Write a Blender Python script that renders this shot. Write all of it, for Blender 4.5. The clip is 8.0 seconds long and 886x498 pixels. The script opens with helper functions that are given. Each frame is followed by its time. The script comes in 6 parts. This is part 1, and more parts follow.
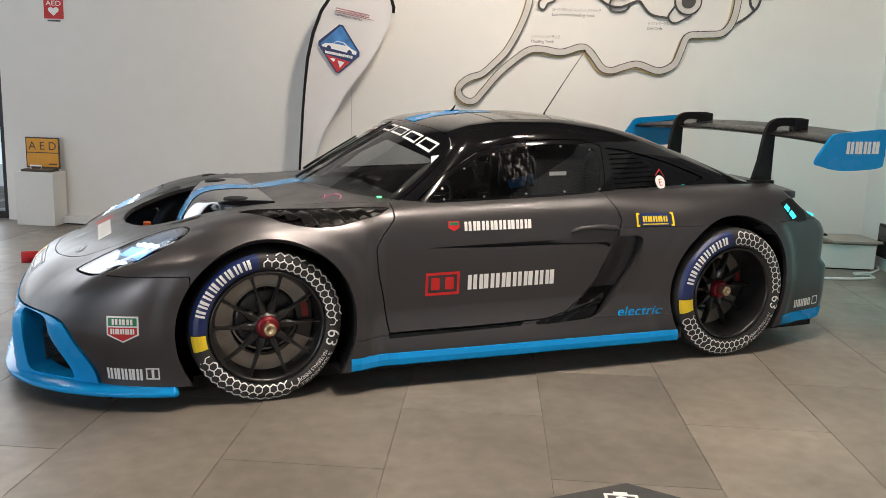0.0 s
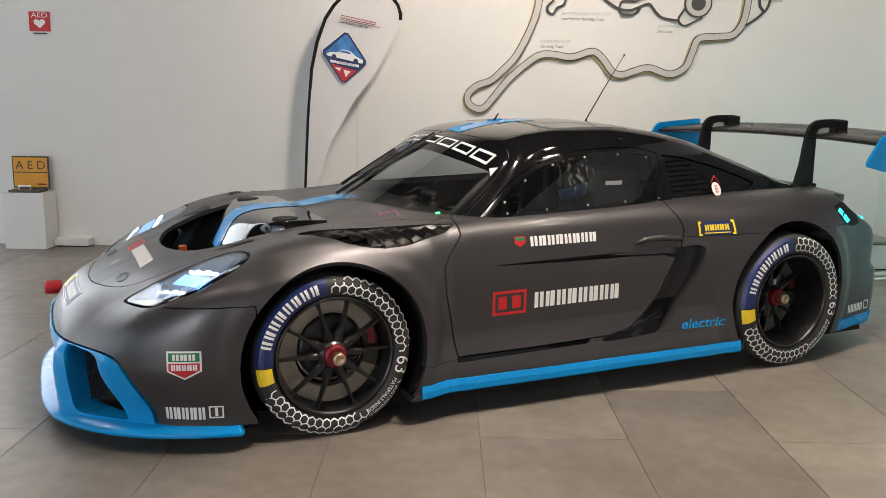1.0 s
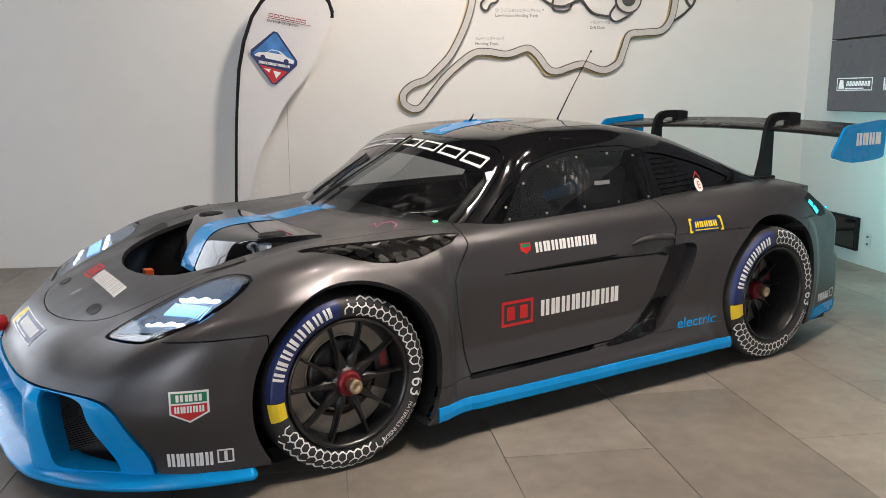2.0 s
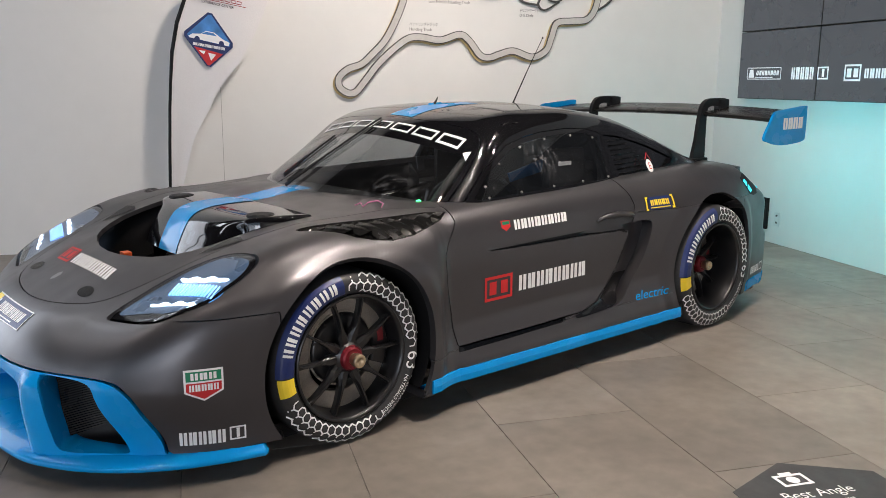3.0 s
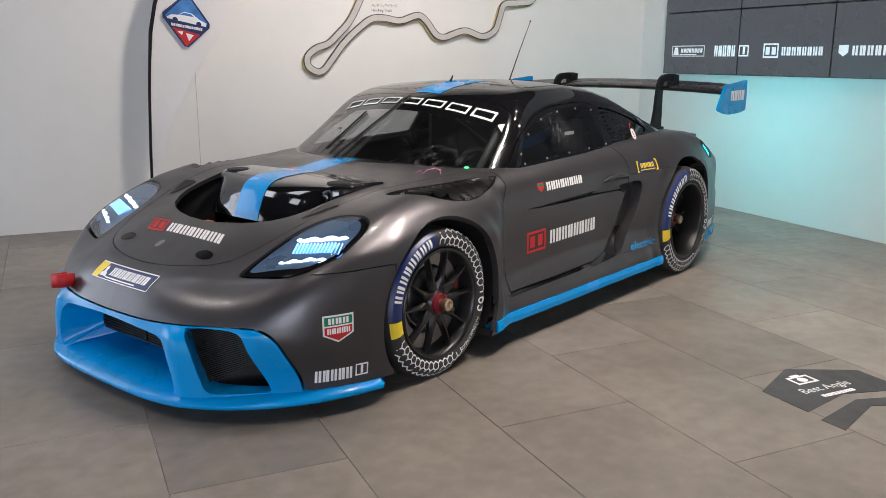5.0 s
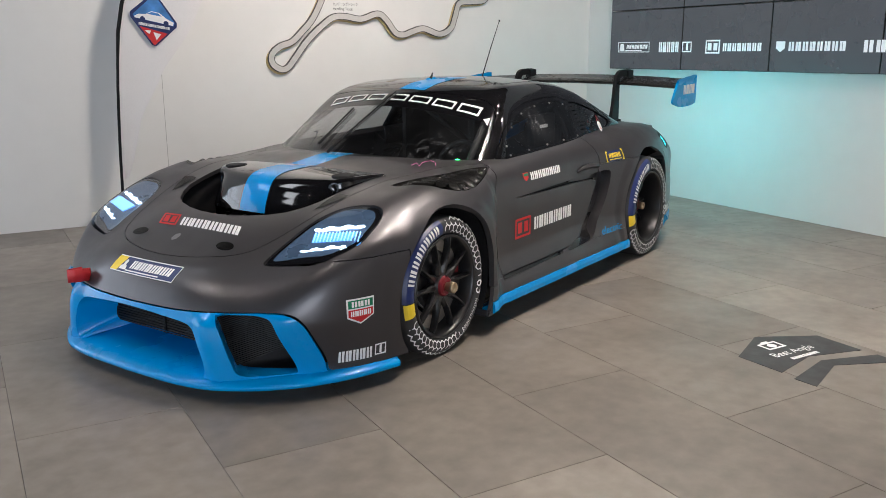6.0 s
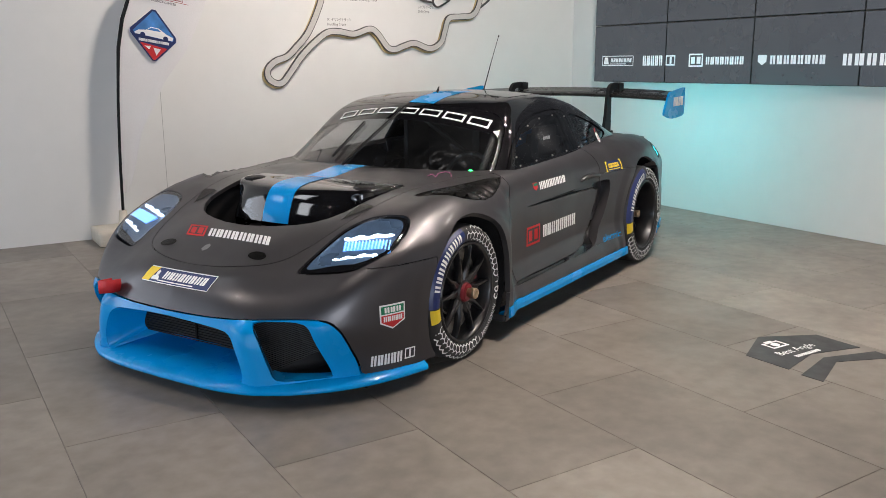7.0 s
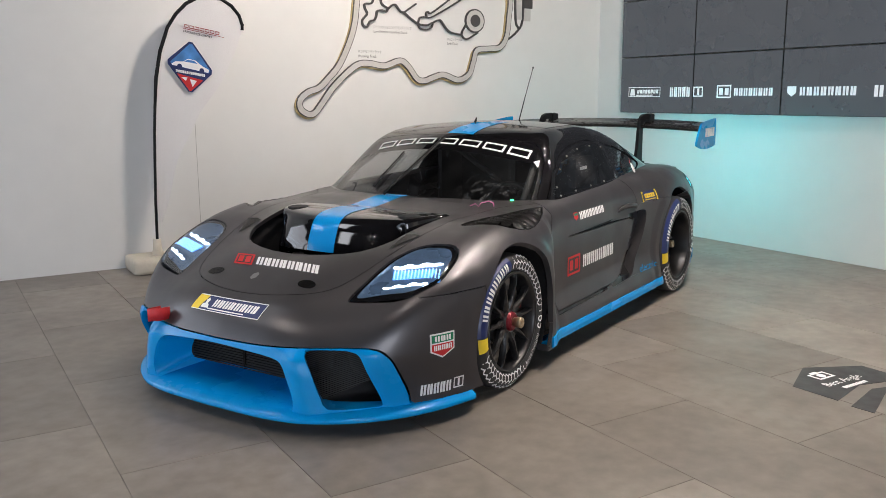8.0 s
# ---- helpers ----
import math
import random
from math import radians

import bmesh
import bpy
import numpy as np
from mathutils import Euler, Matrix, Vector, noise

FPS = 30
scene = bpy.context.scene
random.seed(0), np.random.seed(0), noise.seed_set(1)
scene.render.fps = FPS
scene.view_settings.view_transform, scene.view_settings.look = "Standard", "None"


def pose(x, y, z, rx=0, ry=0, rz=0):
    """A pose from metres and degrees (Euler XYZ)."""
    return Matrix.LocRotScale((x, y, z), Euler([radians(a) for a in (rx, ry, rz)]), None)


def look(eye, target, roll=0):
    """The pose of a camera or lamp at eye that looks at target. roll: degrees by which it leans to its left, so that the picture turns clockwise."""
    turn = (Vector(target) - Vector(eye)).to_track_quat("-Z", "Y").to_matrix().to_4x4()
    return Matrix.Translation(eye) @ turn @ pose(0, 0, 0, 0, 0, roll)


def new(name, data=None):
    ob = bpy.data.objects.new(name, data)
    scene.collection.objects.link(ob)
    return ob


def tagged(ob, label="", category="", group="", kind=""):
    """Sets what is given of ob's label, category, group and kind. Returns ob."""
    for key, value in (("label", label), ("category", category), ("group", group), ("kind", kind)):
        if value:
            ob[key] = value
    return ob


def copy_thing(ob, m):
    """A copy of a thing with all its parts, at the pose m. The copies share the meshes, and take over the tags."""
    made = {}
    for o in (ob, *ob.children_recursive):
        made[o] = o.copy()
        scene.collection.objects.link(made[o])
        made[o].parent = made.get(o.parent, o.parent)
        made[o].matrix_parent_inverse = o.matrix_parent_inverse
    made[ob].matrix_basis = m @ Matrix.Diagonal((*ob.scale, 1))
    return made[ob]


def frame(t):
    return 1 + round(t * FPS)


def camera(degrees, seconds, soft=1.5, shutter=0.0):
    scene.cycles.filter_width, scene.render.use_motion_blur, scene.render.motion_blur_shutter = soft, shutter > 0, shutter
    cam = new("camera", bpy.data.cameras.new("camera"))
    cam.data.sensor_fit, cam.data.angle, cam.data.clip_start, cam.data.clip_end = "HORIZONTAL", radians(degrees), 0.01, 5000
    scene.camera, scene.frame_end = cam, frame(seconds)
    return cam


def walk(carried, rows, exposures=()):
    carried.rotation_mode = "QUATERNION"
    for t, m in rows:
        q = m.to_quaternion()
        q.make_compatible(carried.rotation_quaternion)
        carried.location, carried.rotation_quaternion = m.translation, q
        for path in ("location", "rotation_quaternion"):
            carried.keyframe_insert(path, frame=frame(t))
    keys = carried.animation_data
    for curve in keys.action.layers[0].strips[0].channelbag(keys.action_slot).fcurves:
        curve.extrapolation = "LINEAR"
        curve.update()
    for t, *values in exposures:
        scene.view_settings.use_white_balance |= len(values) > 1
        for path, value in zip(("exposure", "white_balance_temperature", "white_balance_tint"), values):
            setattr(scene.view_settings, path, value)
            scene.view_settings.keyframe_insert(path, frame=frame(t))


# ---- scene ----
cam = camera(55.67, 8.0, soft=0.7)
PATH = [
    (0, (-1.873, -4.473, 1.385), (-1.123, -2.659, 1.006), 2.13),
    (0.5, (-2.036, -4.297, 1.374), (-1.257, -2.493, 1.000), 1.73),
    (1, (-2.239, -4.081, 1.385), (-1.394, -2.305, 1.023), 0.98),
    (2.5, (-2.767, -3.490, 1.391), (-1.555, -1.944, 1.015), -0.07),
    (3, (-2.983, -3.466, 1.369), (-1.685, -1.995, 0.978), 0.45),
    (3.5, (-3.211, -3.421, 1.403), (-1.859, -2.005, 0.995), 0.69),
    (4, (-3.488, -3.299, 1.404), (-2.084, -1.938, 0.987), 0.77),
    (4.5, (-3.725, -3.280, 1.388), (-2.276, -1.972, 0.956), 0.47),
    (6, (-4.383, -3.111, 1.412), (-2.777, -2.009, 0.956), -0.14),
    (6.5, (-4.535, -3.090, 1.411), (-2.897, -2.034, 0.961), -0.22),
    (7, (-4.655, -2.972, 1.425), (-3.000, -1.934, 0.997), -0.31),
    (7.5, (-4.730, -2.864, 1.424), (-3.071, -1.819, 1.029), -0.34),
    (8, (-4.762, -2.839, 1.426), (-3.109, -1.771, 1.068), -0.29),
]
walk(cam, [(t, look(eye, target, roll)) for t, eye, target, roll in PATH],
     [(0, 0.0, 6850, 11), (1, 0.0, 6800, 11), (2.5, 0.03, 6520, 13), (4.5, 0.03, 6320, 14), (6, 0.0, 6300, 12), (6.5, 0.03, 6080, 9), (7, 0.0, 6400, 13), (7.5, 0.02, 6620, 13), (8, 0.02, 6420, 13)])
# wall A runs at -25.5 degrees, wall B at 64.5 degrees as the floor tiles do, and they meet in CORNER
CORNER = Vector((4.426, 0.971, 0))
A_DIR, B_DIR = Vector((0.9027, -0.4302, 0)), Vector((0.4302, 0.9027, 0))
A_IN, B_IN = Vector((-0.4302, -0.9027, 0)), Vector((-0.9027, 0.4302, 0))
CEILING = 4.1

world = bpy.data.worlds.new("world")
scene.world = world
world.use_nodes = True
world.node_tree.nodes["Background"].inputs[0].default_value = (0.75, 0.85, 1.0, 1)
world.node_tree.nodes["Background"].inputs[1].default_value = 0.6


def spot(x, y, tx, ty, tz, watts, angle=110, warm=(1.0, 0.89, 0.78), size=0.035):
    lamp = bpy.data.lights.new("spot", "SPOT")
    lamp.energy, lamp.spot_size, lamp.spot_blend, lamp.color, lamp.shadow_soft_size = watts, radians(angle), 1.0, warm, size
    ob = new("spot_lamp", lamp)
    ob.matrix_world = look((x, y, CEILING - 0.22), (tx, ty, tz))
    return ob


# x, y of each ceiling spot, the place that it is aimed at, and its watts
SPOTS = []
for u, v, z, watts in ((1.1, 1.3, 0.8, 190), (3.0, 3.7, 1.5, 190), (3.3, 4.6, 1.0, 165)):
    p, q = CORNER - A_DIR * u + A_IN * 2.2, CORNER - A_DIR * v
    SPOTS.append((p.x, p.y, q.x, q.y, z, watts))
for u, watts in ((2.2, 12),):
    p, q = CORNER - B_DIR * u + B_IN * 1.5, CORNER - B_DIR * u
    SPOTS.append((p.x, p.y, q.x, q.y, 1.2, watts))
# (-4.4, 1.3), (-2.2, -7.2) and (1.9, -2.4) are added fill, no fixture known there
SPOTS += [(-0.7, -0.50, -2.9, -1.2, 0.0, 110), (0.1, -1.45, 0.0, -1.9, 0.0, 330), (1.5, -1.45, 1.2, -1.8, 0.0, 120), (-1.5, 0.55, -1.5, 0.2, 0.6, 12),
          (-3.4, -1.9, -2.8, -1.9, 0.0, 85), (-4.4, 1.3, -4.3, 1.1, 0.0, 170), (-2.2, -7.2, -2.8, -9.3, 1.3, 380), (-0.5, -2.05, -0.8, -2.6, 0.0, 420), (1.1, -1.75, 0.8, -2.6, 0.0, 55), (1.9, -2.4, 1.5, -0.9, 0.7, 60)]


# ---- materials ----
def material(name, color, rough=0.5, metal=0.0, coat=0.0, grain=0.0, scale=40.0, bump=0.0, bump_scale=200.0, stain=0.0, stain_scale=2.0, world=False, vary=0.0):
    """A surface with fine grain, larger stains and relief."""
    m = bpy.data.materials.new(name)
    m.use_nodes = True
    nt = m.node_tree
    b = nt.nodes["Principled BSDF"]
    b.inputs["Roughness"].default_value, b.inputs["Metallic"].default_value = rough, metal
    b.inputs["Coat Weight"].default_value, b.inputs["Coat Roughness"].default_value = coat, 0.08
    b.inputs["Base Color"].default_value = (*color, 1)
    co = nt.nodes.new("ShaderNodeNewGeometry").outputs["Position"] if world else nt.nodes.new("ShaderNodeTexCoord").outputs["Object"]

    def cloud(s, detail=4):
        n = nt.nodes.new("ShaderNodeTexNoise")
        n.inputs["Scale"].default_value, n.inputs["Detail"].default_value = s, detail
        nt.links.new(co, n.inputs["Vector"])
        return n.outputs["Fac"]

    def stretch(src, lo, hi):
        r = nt.nodes.new("ShaderNodeMapRange")
        r.inputs["From Min"].default_value, r.inputs["From Max"].default_value = 0.3, 0.7
        r.inputs["To Min"].default_value, r.inputs["To Max"].default_value = lo, hi
        nt.links.new(src, r.inputs["Value"])
        return r.outputs["Result"]
    if grain or stain:
        f1, f2 = stretch(cloud(scale, 9), 1 - grain, 1 + grain), stretch(cloud(stain_scale), 1 - stain, 1 + stain)
        mul = nt.nodes.new("ShaderNodeMath")
        mul.operation = "MULTIPLY"
        nt.links.new(f1, mul.inputs[0]), nt.links.new(f2, mul.inputs[1])
        if vary:
            tone = nt.nodes.new("ShaderNodeMapRange")
            tone.inputs["To Min"].default_value, tone.inputs["To Max"].default_value = 1 - vary, 1 + vary
            nt.links.new(nt.nodes.new("ShaderNodeObjectInfo").outputs["Random"], tone.inputs["Value"])
            again = nt.nodes.new("ShaderNodeMath")
            again.operation = "MULTIPLY"
            nt.links.new(mul.outputs[0], again.inputs[0]), nt.links.new(tone.outputs["Result"], again.inputs[1])
            mul = again
        mix = nt.nodes.new("ShaderNodeVectorMath")
        mix.operation = "SCALE"
        mix.inputs[0].default_value = color
        nt.links.new(mul.outputs[0], mix.inputs["Scale"])
        nt.links.new(mix.outputs["Vector"], b.inputs["Base Color"])
        nt.links.new(stretch(cloud(stain_scale * 2.3), max(rough - 0.05, 0.02), min(rough + 0.05, 1)), b.inputs["Roughness"])
    if bump:
        bp = nt.nodes.new("ShaderNodeBump")
        bp.inputs["Strength"].default_value, bp.inputs["Distance"].default_value = bump, 0.002
        nt.links.new(cloud(bump_scale, 3), bp.inputs["Height"])
        nt.links.new(bp.outputs["Normal"], b.inputs["Normal"])
    return m


def glowing(name, color, strength):
    m = material(name, color, 0.3)
    b = m.node_tree.nodes["Principled BSDF"]
    b.inputs["Emission Color"].default_value, b.inputs["Emission Strength"].default_value = (*color, 1), strength
    return m


def clear(name, color=(1, 1, 1), rough=0.02, ior=1.45, dust=0.0, scuff=None):
    """Thin glass: it lets light straight through and mirrors at its surface. scuff: middle, radius, stretch and strength of a scratched patch."""
    m = bpy.data.materials.new(name)
    m.use_nodes = True
    nt = m.node_tree
    nt.nodes.remove(nt.nodes["Principled BSDF"])
    out = nt.nodes["Material Output"]
    tr, gl, mix, edge, power, scaled = (nt.nodes.new("ShaderNode" + n) for n in ("BsdfTransparent", "BsdfGlossy", "MixShader", "LayerWeight", "Math", "MapRange"))
    tr.inputs["Color"].default_value, gl.inputs["Roughness"].default_value, edge.inputs["Blend"].default_value = (*color, 1), rough, 0.5
    power.operation, power.inputs[1].default_value = "POWER", 4.5
    scaled.inputs["To Min"].default_value = 2 * ((ior - 1) / (ior + 1)) ** 2
    nt.links.new(edge.outputs["Facing"], power.inputs[0]), nt.links.new(power.outputs[0], scaled.inputs["Value"])
    nt.links.new(scaled.outputs[0], mix.inputs[0]), nt.links.new(tr.outputs[0], mix.inputs[1])
    nt.links.new(gl.outputs[0], mix.inputs[2])
    if not dust:
        nt.links.new(mix.outputs[0], out.inputs["Surface"])
        return m
    film, haze, noise, amount = (nt.nodes.new("ShaderNode" + n) for n in ("MixShader", "BsdfDiffuse", "TexNoise", "MapRange"))
    haze.inputs["Color"].default_value = (0.8, 0.82, 0.85, 1)
    noise.inputs["Scale"].default_value, noise.inputs["Detail"].default_value = 5.0, 8.0
    amount.inputs["From Min"].default_value, amount.inputs["From Max"].default_value = 0.35, 0.75
    amount.inputs["To Min"].default_value, amount.inputs["To Max"].default_value = 0.3 * dust, 2.2 * dust
    nt.links.new(nt.nodes.new("ShaderNodeTexCoord").outputs["Object"], noise.inputs["Vector"])
    nt.links.new(noise.outputs["Fac"], amount.inputs["Value"]), nt.links.new(amount.outputs[0], film.inputs[0])
    if scuff:
        middle, radius, stretch, strength = scuff
        away, far, near, scratch, lines, both, total, turned = (nt.nodes.new("ShaderNode" + n) for n in ("VectorMath", "VectorMath", "MapRange", "TexNoise", "MapRange", "Math", "Math", "Mapping"))
        away.operation, far.operation, both.operation, total.operation = "SUBTRACT", "LENGTH", "MULTIPLY", "ADD"
        away.inputs[1].default_value = middle
        nt.links.new(noise.inputs["Vector"].links[0].from_socket, away.inputs[0])
        nt.links.new(away.outputs[0], turned.inputs["Vector"]), nt.links.new(away.outputs[0], far.inputs[0])
        turned.inputs["Rotation"].default_value, turned.inputs["Scale"].default_value = (0, radians(-28), 0), stretch
        near.inputs["From Min"].default_value, near.inputs["From Max"].default_value = radius, 0.15 * radius
        scratch.inputs["Scale"].default_value, scratch.inputs["Detail"].default_value = 30.0, 5.0
        lines.inputs["From Min"].default_value, lines.inputs["From Max"].default_value, lines.inputs["To Max"].default_value = 0.50, 0.72, strength
        nt.links.new(turned.outputs[0], scratch.inputs["Vector"]), nt.links.new(scratch.outputs["Fac"], lines.inputs["Value"])
        nt.links.new(far.outputs["Value"], near.inputs["Value"])
        nt.links.new(near.outputs[0], both.inputs[0]), nt.links.new(lines.outputs[0], both.inputs[1])
        nt.links.new(both.outputs[0], total.inputs[0]), nt.links.new(amount.outputs[0], total.inputs[1])
        nt.links.new(total.outputs[0], film.inputs[0])
    nt.links.new(mix.outputs[0], film.inputs[1]), nt.links.new(haze.outputs[0], film.inputs[2])
    nt.links.new(film.outputs[0], out.inputs["Surface"])
    return m


PAINT = material("graphite_satin_paint", (0.066, 0.063, 0.067), 0.35, 0.55, 0.10, grain=0.10, scale=900, stain=0.03, stain_scale=3)
BLUE = material("blue_satin_paint", (0.0, 0.27, 0.65), 0.26, 0.0, 0.32, grain=0.03, scale=500, stain=0.03)
BLUE_GLOSS = material("blue_gloss_film", (0.0, 0.28, 0.68), 0.25, 0.0, 0.5, grain=0.03, scale=300, stain=0.03)
BLUE_GLOSS.node_tree.nodes["Principled BSDF"].inputs["Coat Roughness"].default_value = 0.03
BLUE_GLOSS.node_tree.nodes["Principled BSDF"].inputs["Specular IOR Level"].default_value = 0.1
GLOSS = material("black_gloss", (0.006, 0.006, 0.007), 0.07, 0.0, 0.0, grain=0.1, scale=60, stain=0.1)
LACQUER = material("black_lacquer", (0.006, 0.006, 0.007), 0.03, 0.0, 0.5)
MATT = material("matt_black", (0.012, 0.012, 0.013), 0.55, 0.0, 0, grain=0.15, scale=120, stain=0.15)
RUBBER = material("tyre_rubber", (0.026, 0.026, 0.027), 0.58, 0.0, 0, grain=0.2, scale=160, bump=0.15, bump_scale=500, stain=0.15, stain_scale=6)
WHITE = material("white_print", (0.84, 0.84, 0.83), 0.45, grain=0.03, stain=0.03)
MATT.node_tree.nodes["Principled BSDF"].inputs["Specular IOR Level"].default_value = 0.2
BLUE.node_tree.nodes["Principled BSDF"].inputs["Specular IOR Level"].default_value = 0.10
RED = material("red_print", (0.55, 0.018, 0.02), 0.45, grain=0.03, stain=0.03)
WALL = material("white_wall_paint", (0.76, 0.75, 0.73), 0.75, grain=0.012, scale=6, bump=0.05, bump_scale=350, stain=0.02, stain_scale=0.8)
TILE = material("concrete_tile", (0.190, 0.168, 0.146), 0.40, grain=0.15, scale=11, bump=0.06, bump_scale=220, stain=0.22, stain_scale=1.3, world=True, vary=0.20)
TILE_FAR = material("concrete_tile_far", (0.182, 0.163, 0.143), 0.40, grain=0.12, scale=9, bump=0.06, bump_scale=220, stain=0.20, stain_scale=1.6, world=True)
GROUT = material("grout", (0.118, 0.109, 0.10), 0.85, grain=0.1)
# unseen ceiling, kept near black so that roof and glass mirror dark
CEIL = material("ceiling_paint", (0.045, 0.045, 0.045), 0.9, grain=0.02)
GLASS = clear("window_glass", (0.93, 0.96, 0.96))
TINT = clear("polycarbonate", (0.46, 0.48, 0.50), dust=0.003, scuff=((0.06, -0.71, 1.01), 0.13, (2.2, 1.0, 0.8), 0.22))
SCREEN_GLASS = clear("windscreen_glass", (0.84, 0.87, 0.87), dust=0.004, scuff=((-0.66, -0.50, 0.88), 0.20, (0.35, 1.3, 1.3), 0.08))
PALE_WALL = material("pale_grey_wall_paint", (0.74, 0.73, 0.71), 0.75, grain=0.02, scale=8, stain=0.04)
GREY_WALL = material("grey_wall_paint", (0.11, 0.11, 0.11), 0.8, grain=0.03, scale=8, stain=0.05)


# ---- the shape of the car: front towards -x, ground at z = 0 ----
def curve(*keys):
    """A smooth curve through (x, value) keys, as a function of arrays."""
    kx, ky = np.array(keys, float).T
    d = np.diff(ky) / np.diff(kx)
    m = np.concatenate(([d[0]], np.where(d[:-1] * d[1:] > 0, 2 * d[:-1] * d[1:] / (d[:-1] + d[1:] + 1e-12), 0), [d[-1]]))

    def at(x):
        x = np.clip(x, kx[0], kx[-1])
        i = np.clip(np.searchsorted(kx, x) - 1, 0, len(kx) - 2)
        h = kx[i + 1] - kx[i]
        t = (x - kx[i]) / h
        return (ky[i] * (1 + 2 * t) * (1 - t) ** 2 + m[i] * h * t * (1 - t) ** 2
                + ky[i + 1] * t * t * (3 - 2 * t) + m[i + 1] * h * t * t * (t - 1))
    return at


def ramp(a, b, x):
    t = np.clip((x - a) / (b - a), 0, 1)
    return t * t * (3 - 2 * t)


def smax(a, b, k):
    h = np.maximum(k - np.abs(a - b), 0) / k
    return np.maximum(a, b) + h * h * k * 0.25


AXLE_F, AXLE_R, HUB_F, HUB_R = -1.224, 1.252, 0.336, 0.352
centre_z = curve((-2.40, 0.31), (-2.28, 0.405), (-2.19, 0.486), (-2.02, 0.566), (-1.85, 0.638), (-1.65, 0.703), (-1.4, 0.765),
                 (-1.05, 0.822), (-0.85, 0.855), (-0.3, 0.87), (0.5, 0.86), (1.2, 0.85), (1.8, 0.85), (1.95, 0.875), (2.3, 0.88))
crest_z = curve((-2.4, 0.33), (-2.2, 0.425), (-2.0, 0.528), (-1.8, 0.635), (-1.6, 0.727), (-1.4, 0.790), (-1.2, 0.819), (-1.0, 0.818),
                (-0.8, 0.825), (-0.6, 0.842), (0.0, 0.862), (0.5, 0.872), (0.8, 0.877), (1.0, 0.880), (1.3, 0.882), (1.6, 0.870),
                (1.8, 0.858), (1.95, 0.852), (2.3, 0.835))
half_y = curve((-2.2, 0.955), (-1.9, 0.975), (-1.65, 0.99), (-1.4, 1.005), (-1.2, 1.008), (-1.0, 0.998), (-0.88, 0.985), (-0.80, 0.972), (-0.74, 0.942), (-0.68, 0.918),
               (-0.5, 0.910), (0.2, 0.908), (0.5, 0.925), (0.75, 0.96), (1.0, 1.0), (1.25, 1.01), (1.5, 0.993), (1.8, 0.935), (2.1, 0.87))
sill_y = curve((-1.2, 0.0), (-0.85, 0.01), (-0.6, 0.06), (0.3, 0.08), (0.7, 0.05), (0.95, 0.0), (1.2, 0.0))
nose_x = curve((0, -2.285), (0.2, -2.278), (0.4, -2.245), (0.6, -2.17), (0.75, -2.075), (0.86, -1.965), (0.94, -1.84), (1.0, -1.66), (1.1, -1.2))
tail_x = curve((0.05, 2.17), (0.25, 2.22), (0.40, 2.215), (0.46, 2.16), (0.60, 2.16), (0.66, 2.13), (0.72, 2.03), (0.78, 1.94), (0.84, 1.90), (0.95, 1.88))


def body_f(x, y, z):
    """Negative inside the lower body."""
    ay = np.abs(y)
    crest_at = 0.80 - 0.10 * ramp(-1.7, -2.2, x)
    t = ramp(0.34, 1.0, ay / crest_at)
    top = centre_z(x) * (1 - t) + crest_z(x) * t + 0.012 * np.cos(np.clip(ay / 0.5, 0, 1) * math.pi / 2) * ramp(-0.8, -1.2, x)
    top = top - 0.55 * np.maximum(ay - crest_at, 0) ** 2
    side = half_y(x) - 0.55 * np.maximum(z - 0.56, 0) ** 2 * (1 - 0.5 * ramp(0.7, 1.1, x)) + sill_y(x) * ramp(0.36, 0.16, z)
    for wx, wz, r in ((AXLE_F, HUB_F, 0.40), (AXLE_R, HUB_R, 0.405)):
        rho = np.hypot(x - wx, z - wz)
        side = side + 0.012 * ramp(r + 0.095, r + 0.03, rho) * ramp(0.74, 0.66, z)
    k = 0.20 - 0.07 * ramp(-0.9, -0.6, x) + 0.11 * ramp(0.5, 1.0, x)
    f = smax(z - top, ay - side, k)
    nose = nose_x(ay) + 0.10 * ramp(0.36, 0.12, z) * ramp(0.55, 0.8, ay)
    f = smax(f, nose - x, 0.20)
    f = smax(f, x - (tail_x(z) - 0.20 * ay ** 2), 0.06)
    return np.maximum(f, 0.105 - z)


roof_z = curve((-1.7, 0.30), (-1.0, 0.770), (-0.86, 0.862), (-0.57, 1.040), (-0.28, 1.194), (-0.12, 1.227), (0.1, 1.244), (0.35, 1.246), (0.6, 1.226), (0.85, 1.178),
               (1.15, 1.082), (1.5, 0.962), (1.85, 0.843), (2.0, 0.77), (2.5, 0.3))
cabin_y = curve((-0.9, 0.76), (-0.5, 0.800), (0.0, 0.808), (0.4, 0.808), (0.7, 0.790), (1.0, 0.75), (1.4, 0.68), (1.9, 0.58))


def cabin_f(x, y, z):
    """Negative inside the greenhouse."""
    ay = np.abs(y)
    back = (0.42 * ramp(0.1, -0.5, x)) * ay ** 2
    top = roof_z(x - back) - 0.10 * ay ** 2
    side = cabin_y(x) - 0.52 * (z - 0.85) - 0.12 * np.maximum(z - 0.85, 0) ** 2
    f = smax(z - top, ay - side, 0.10)
    return np.maximum(f, 0.70 - z)


def normal_of(f, p):
    e = 2e-3
    g = np.stack([f(*(p + e * np.eye(3)[i]).T) - f(*(p - e * np.eye(3)[i]).T) for i in range(3)], 1)
    return g / (np.linalg.norm(g, axis=1, keepdims=True) + 1e-12)


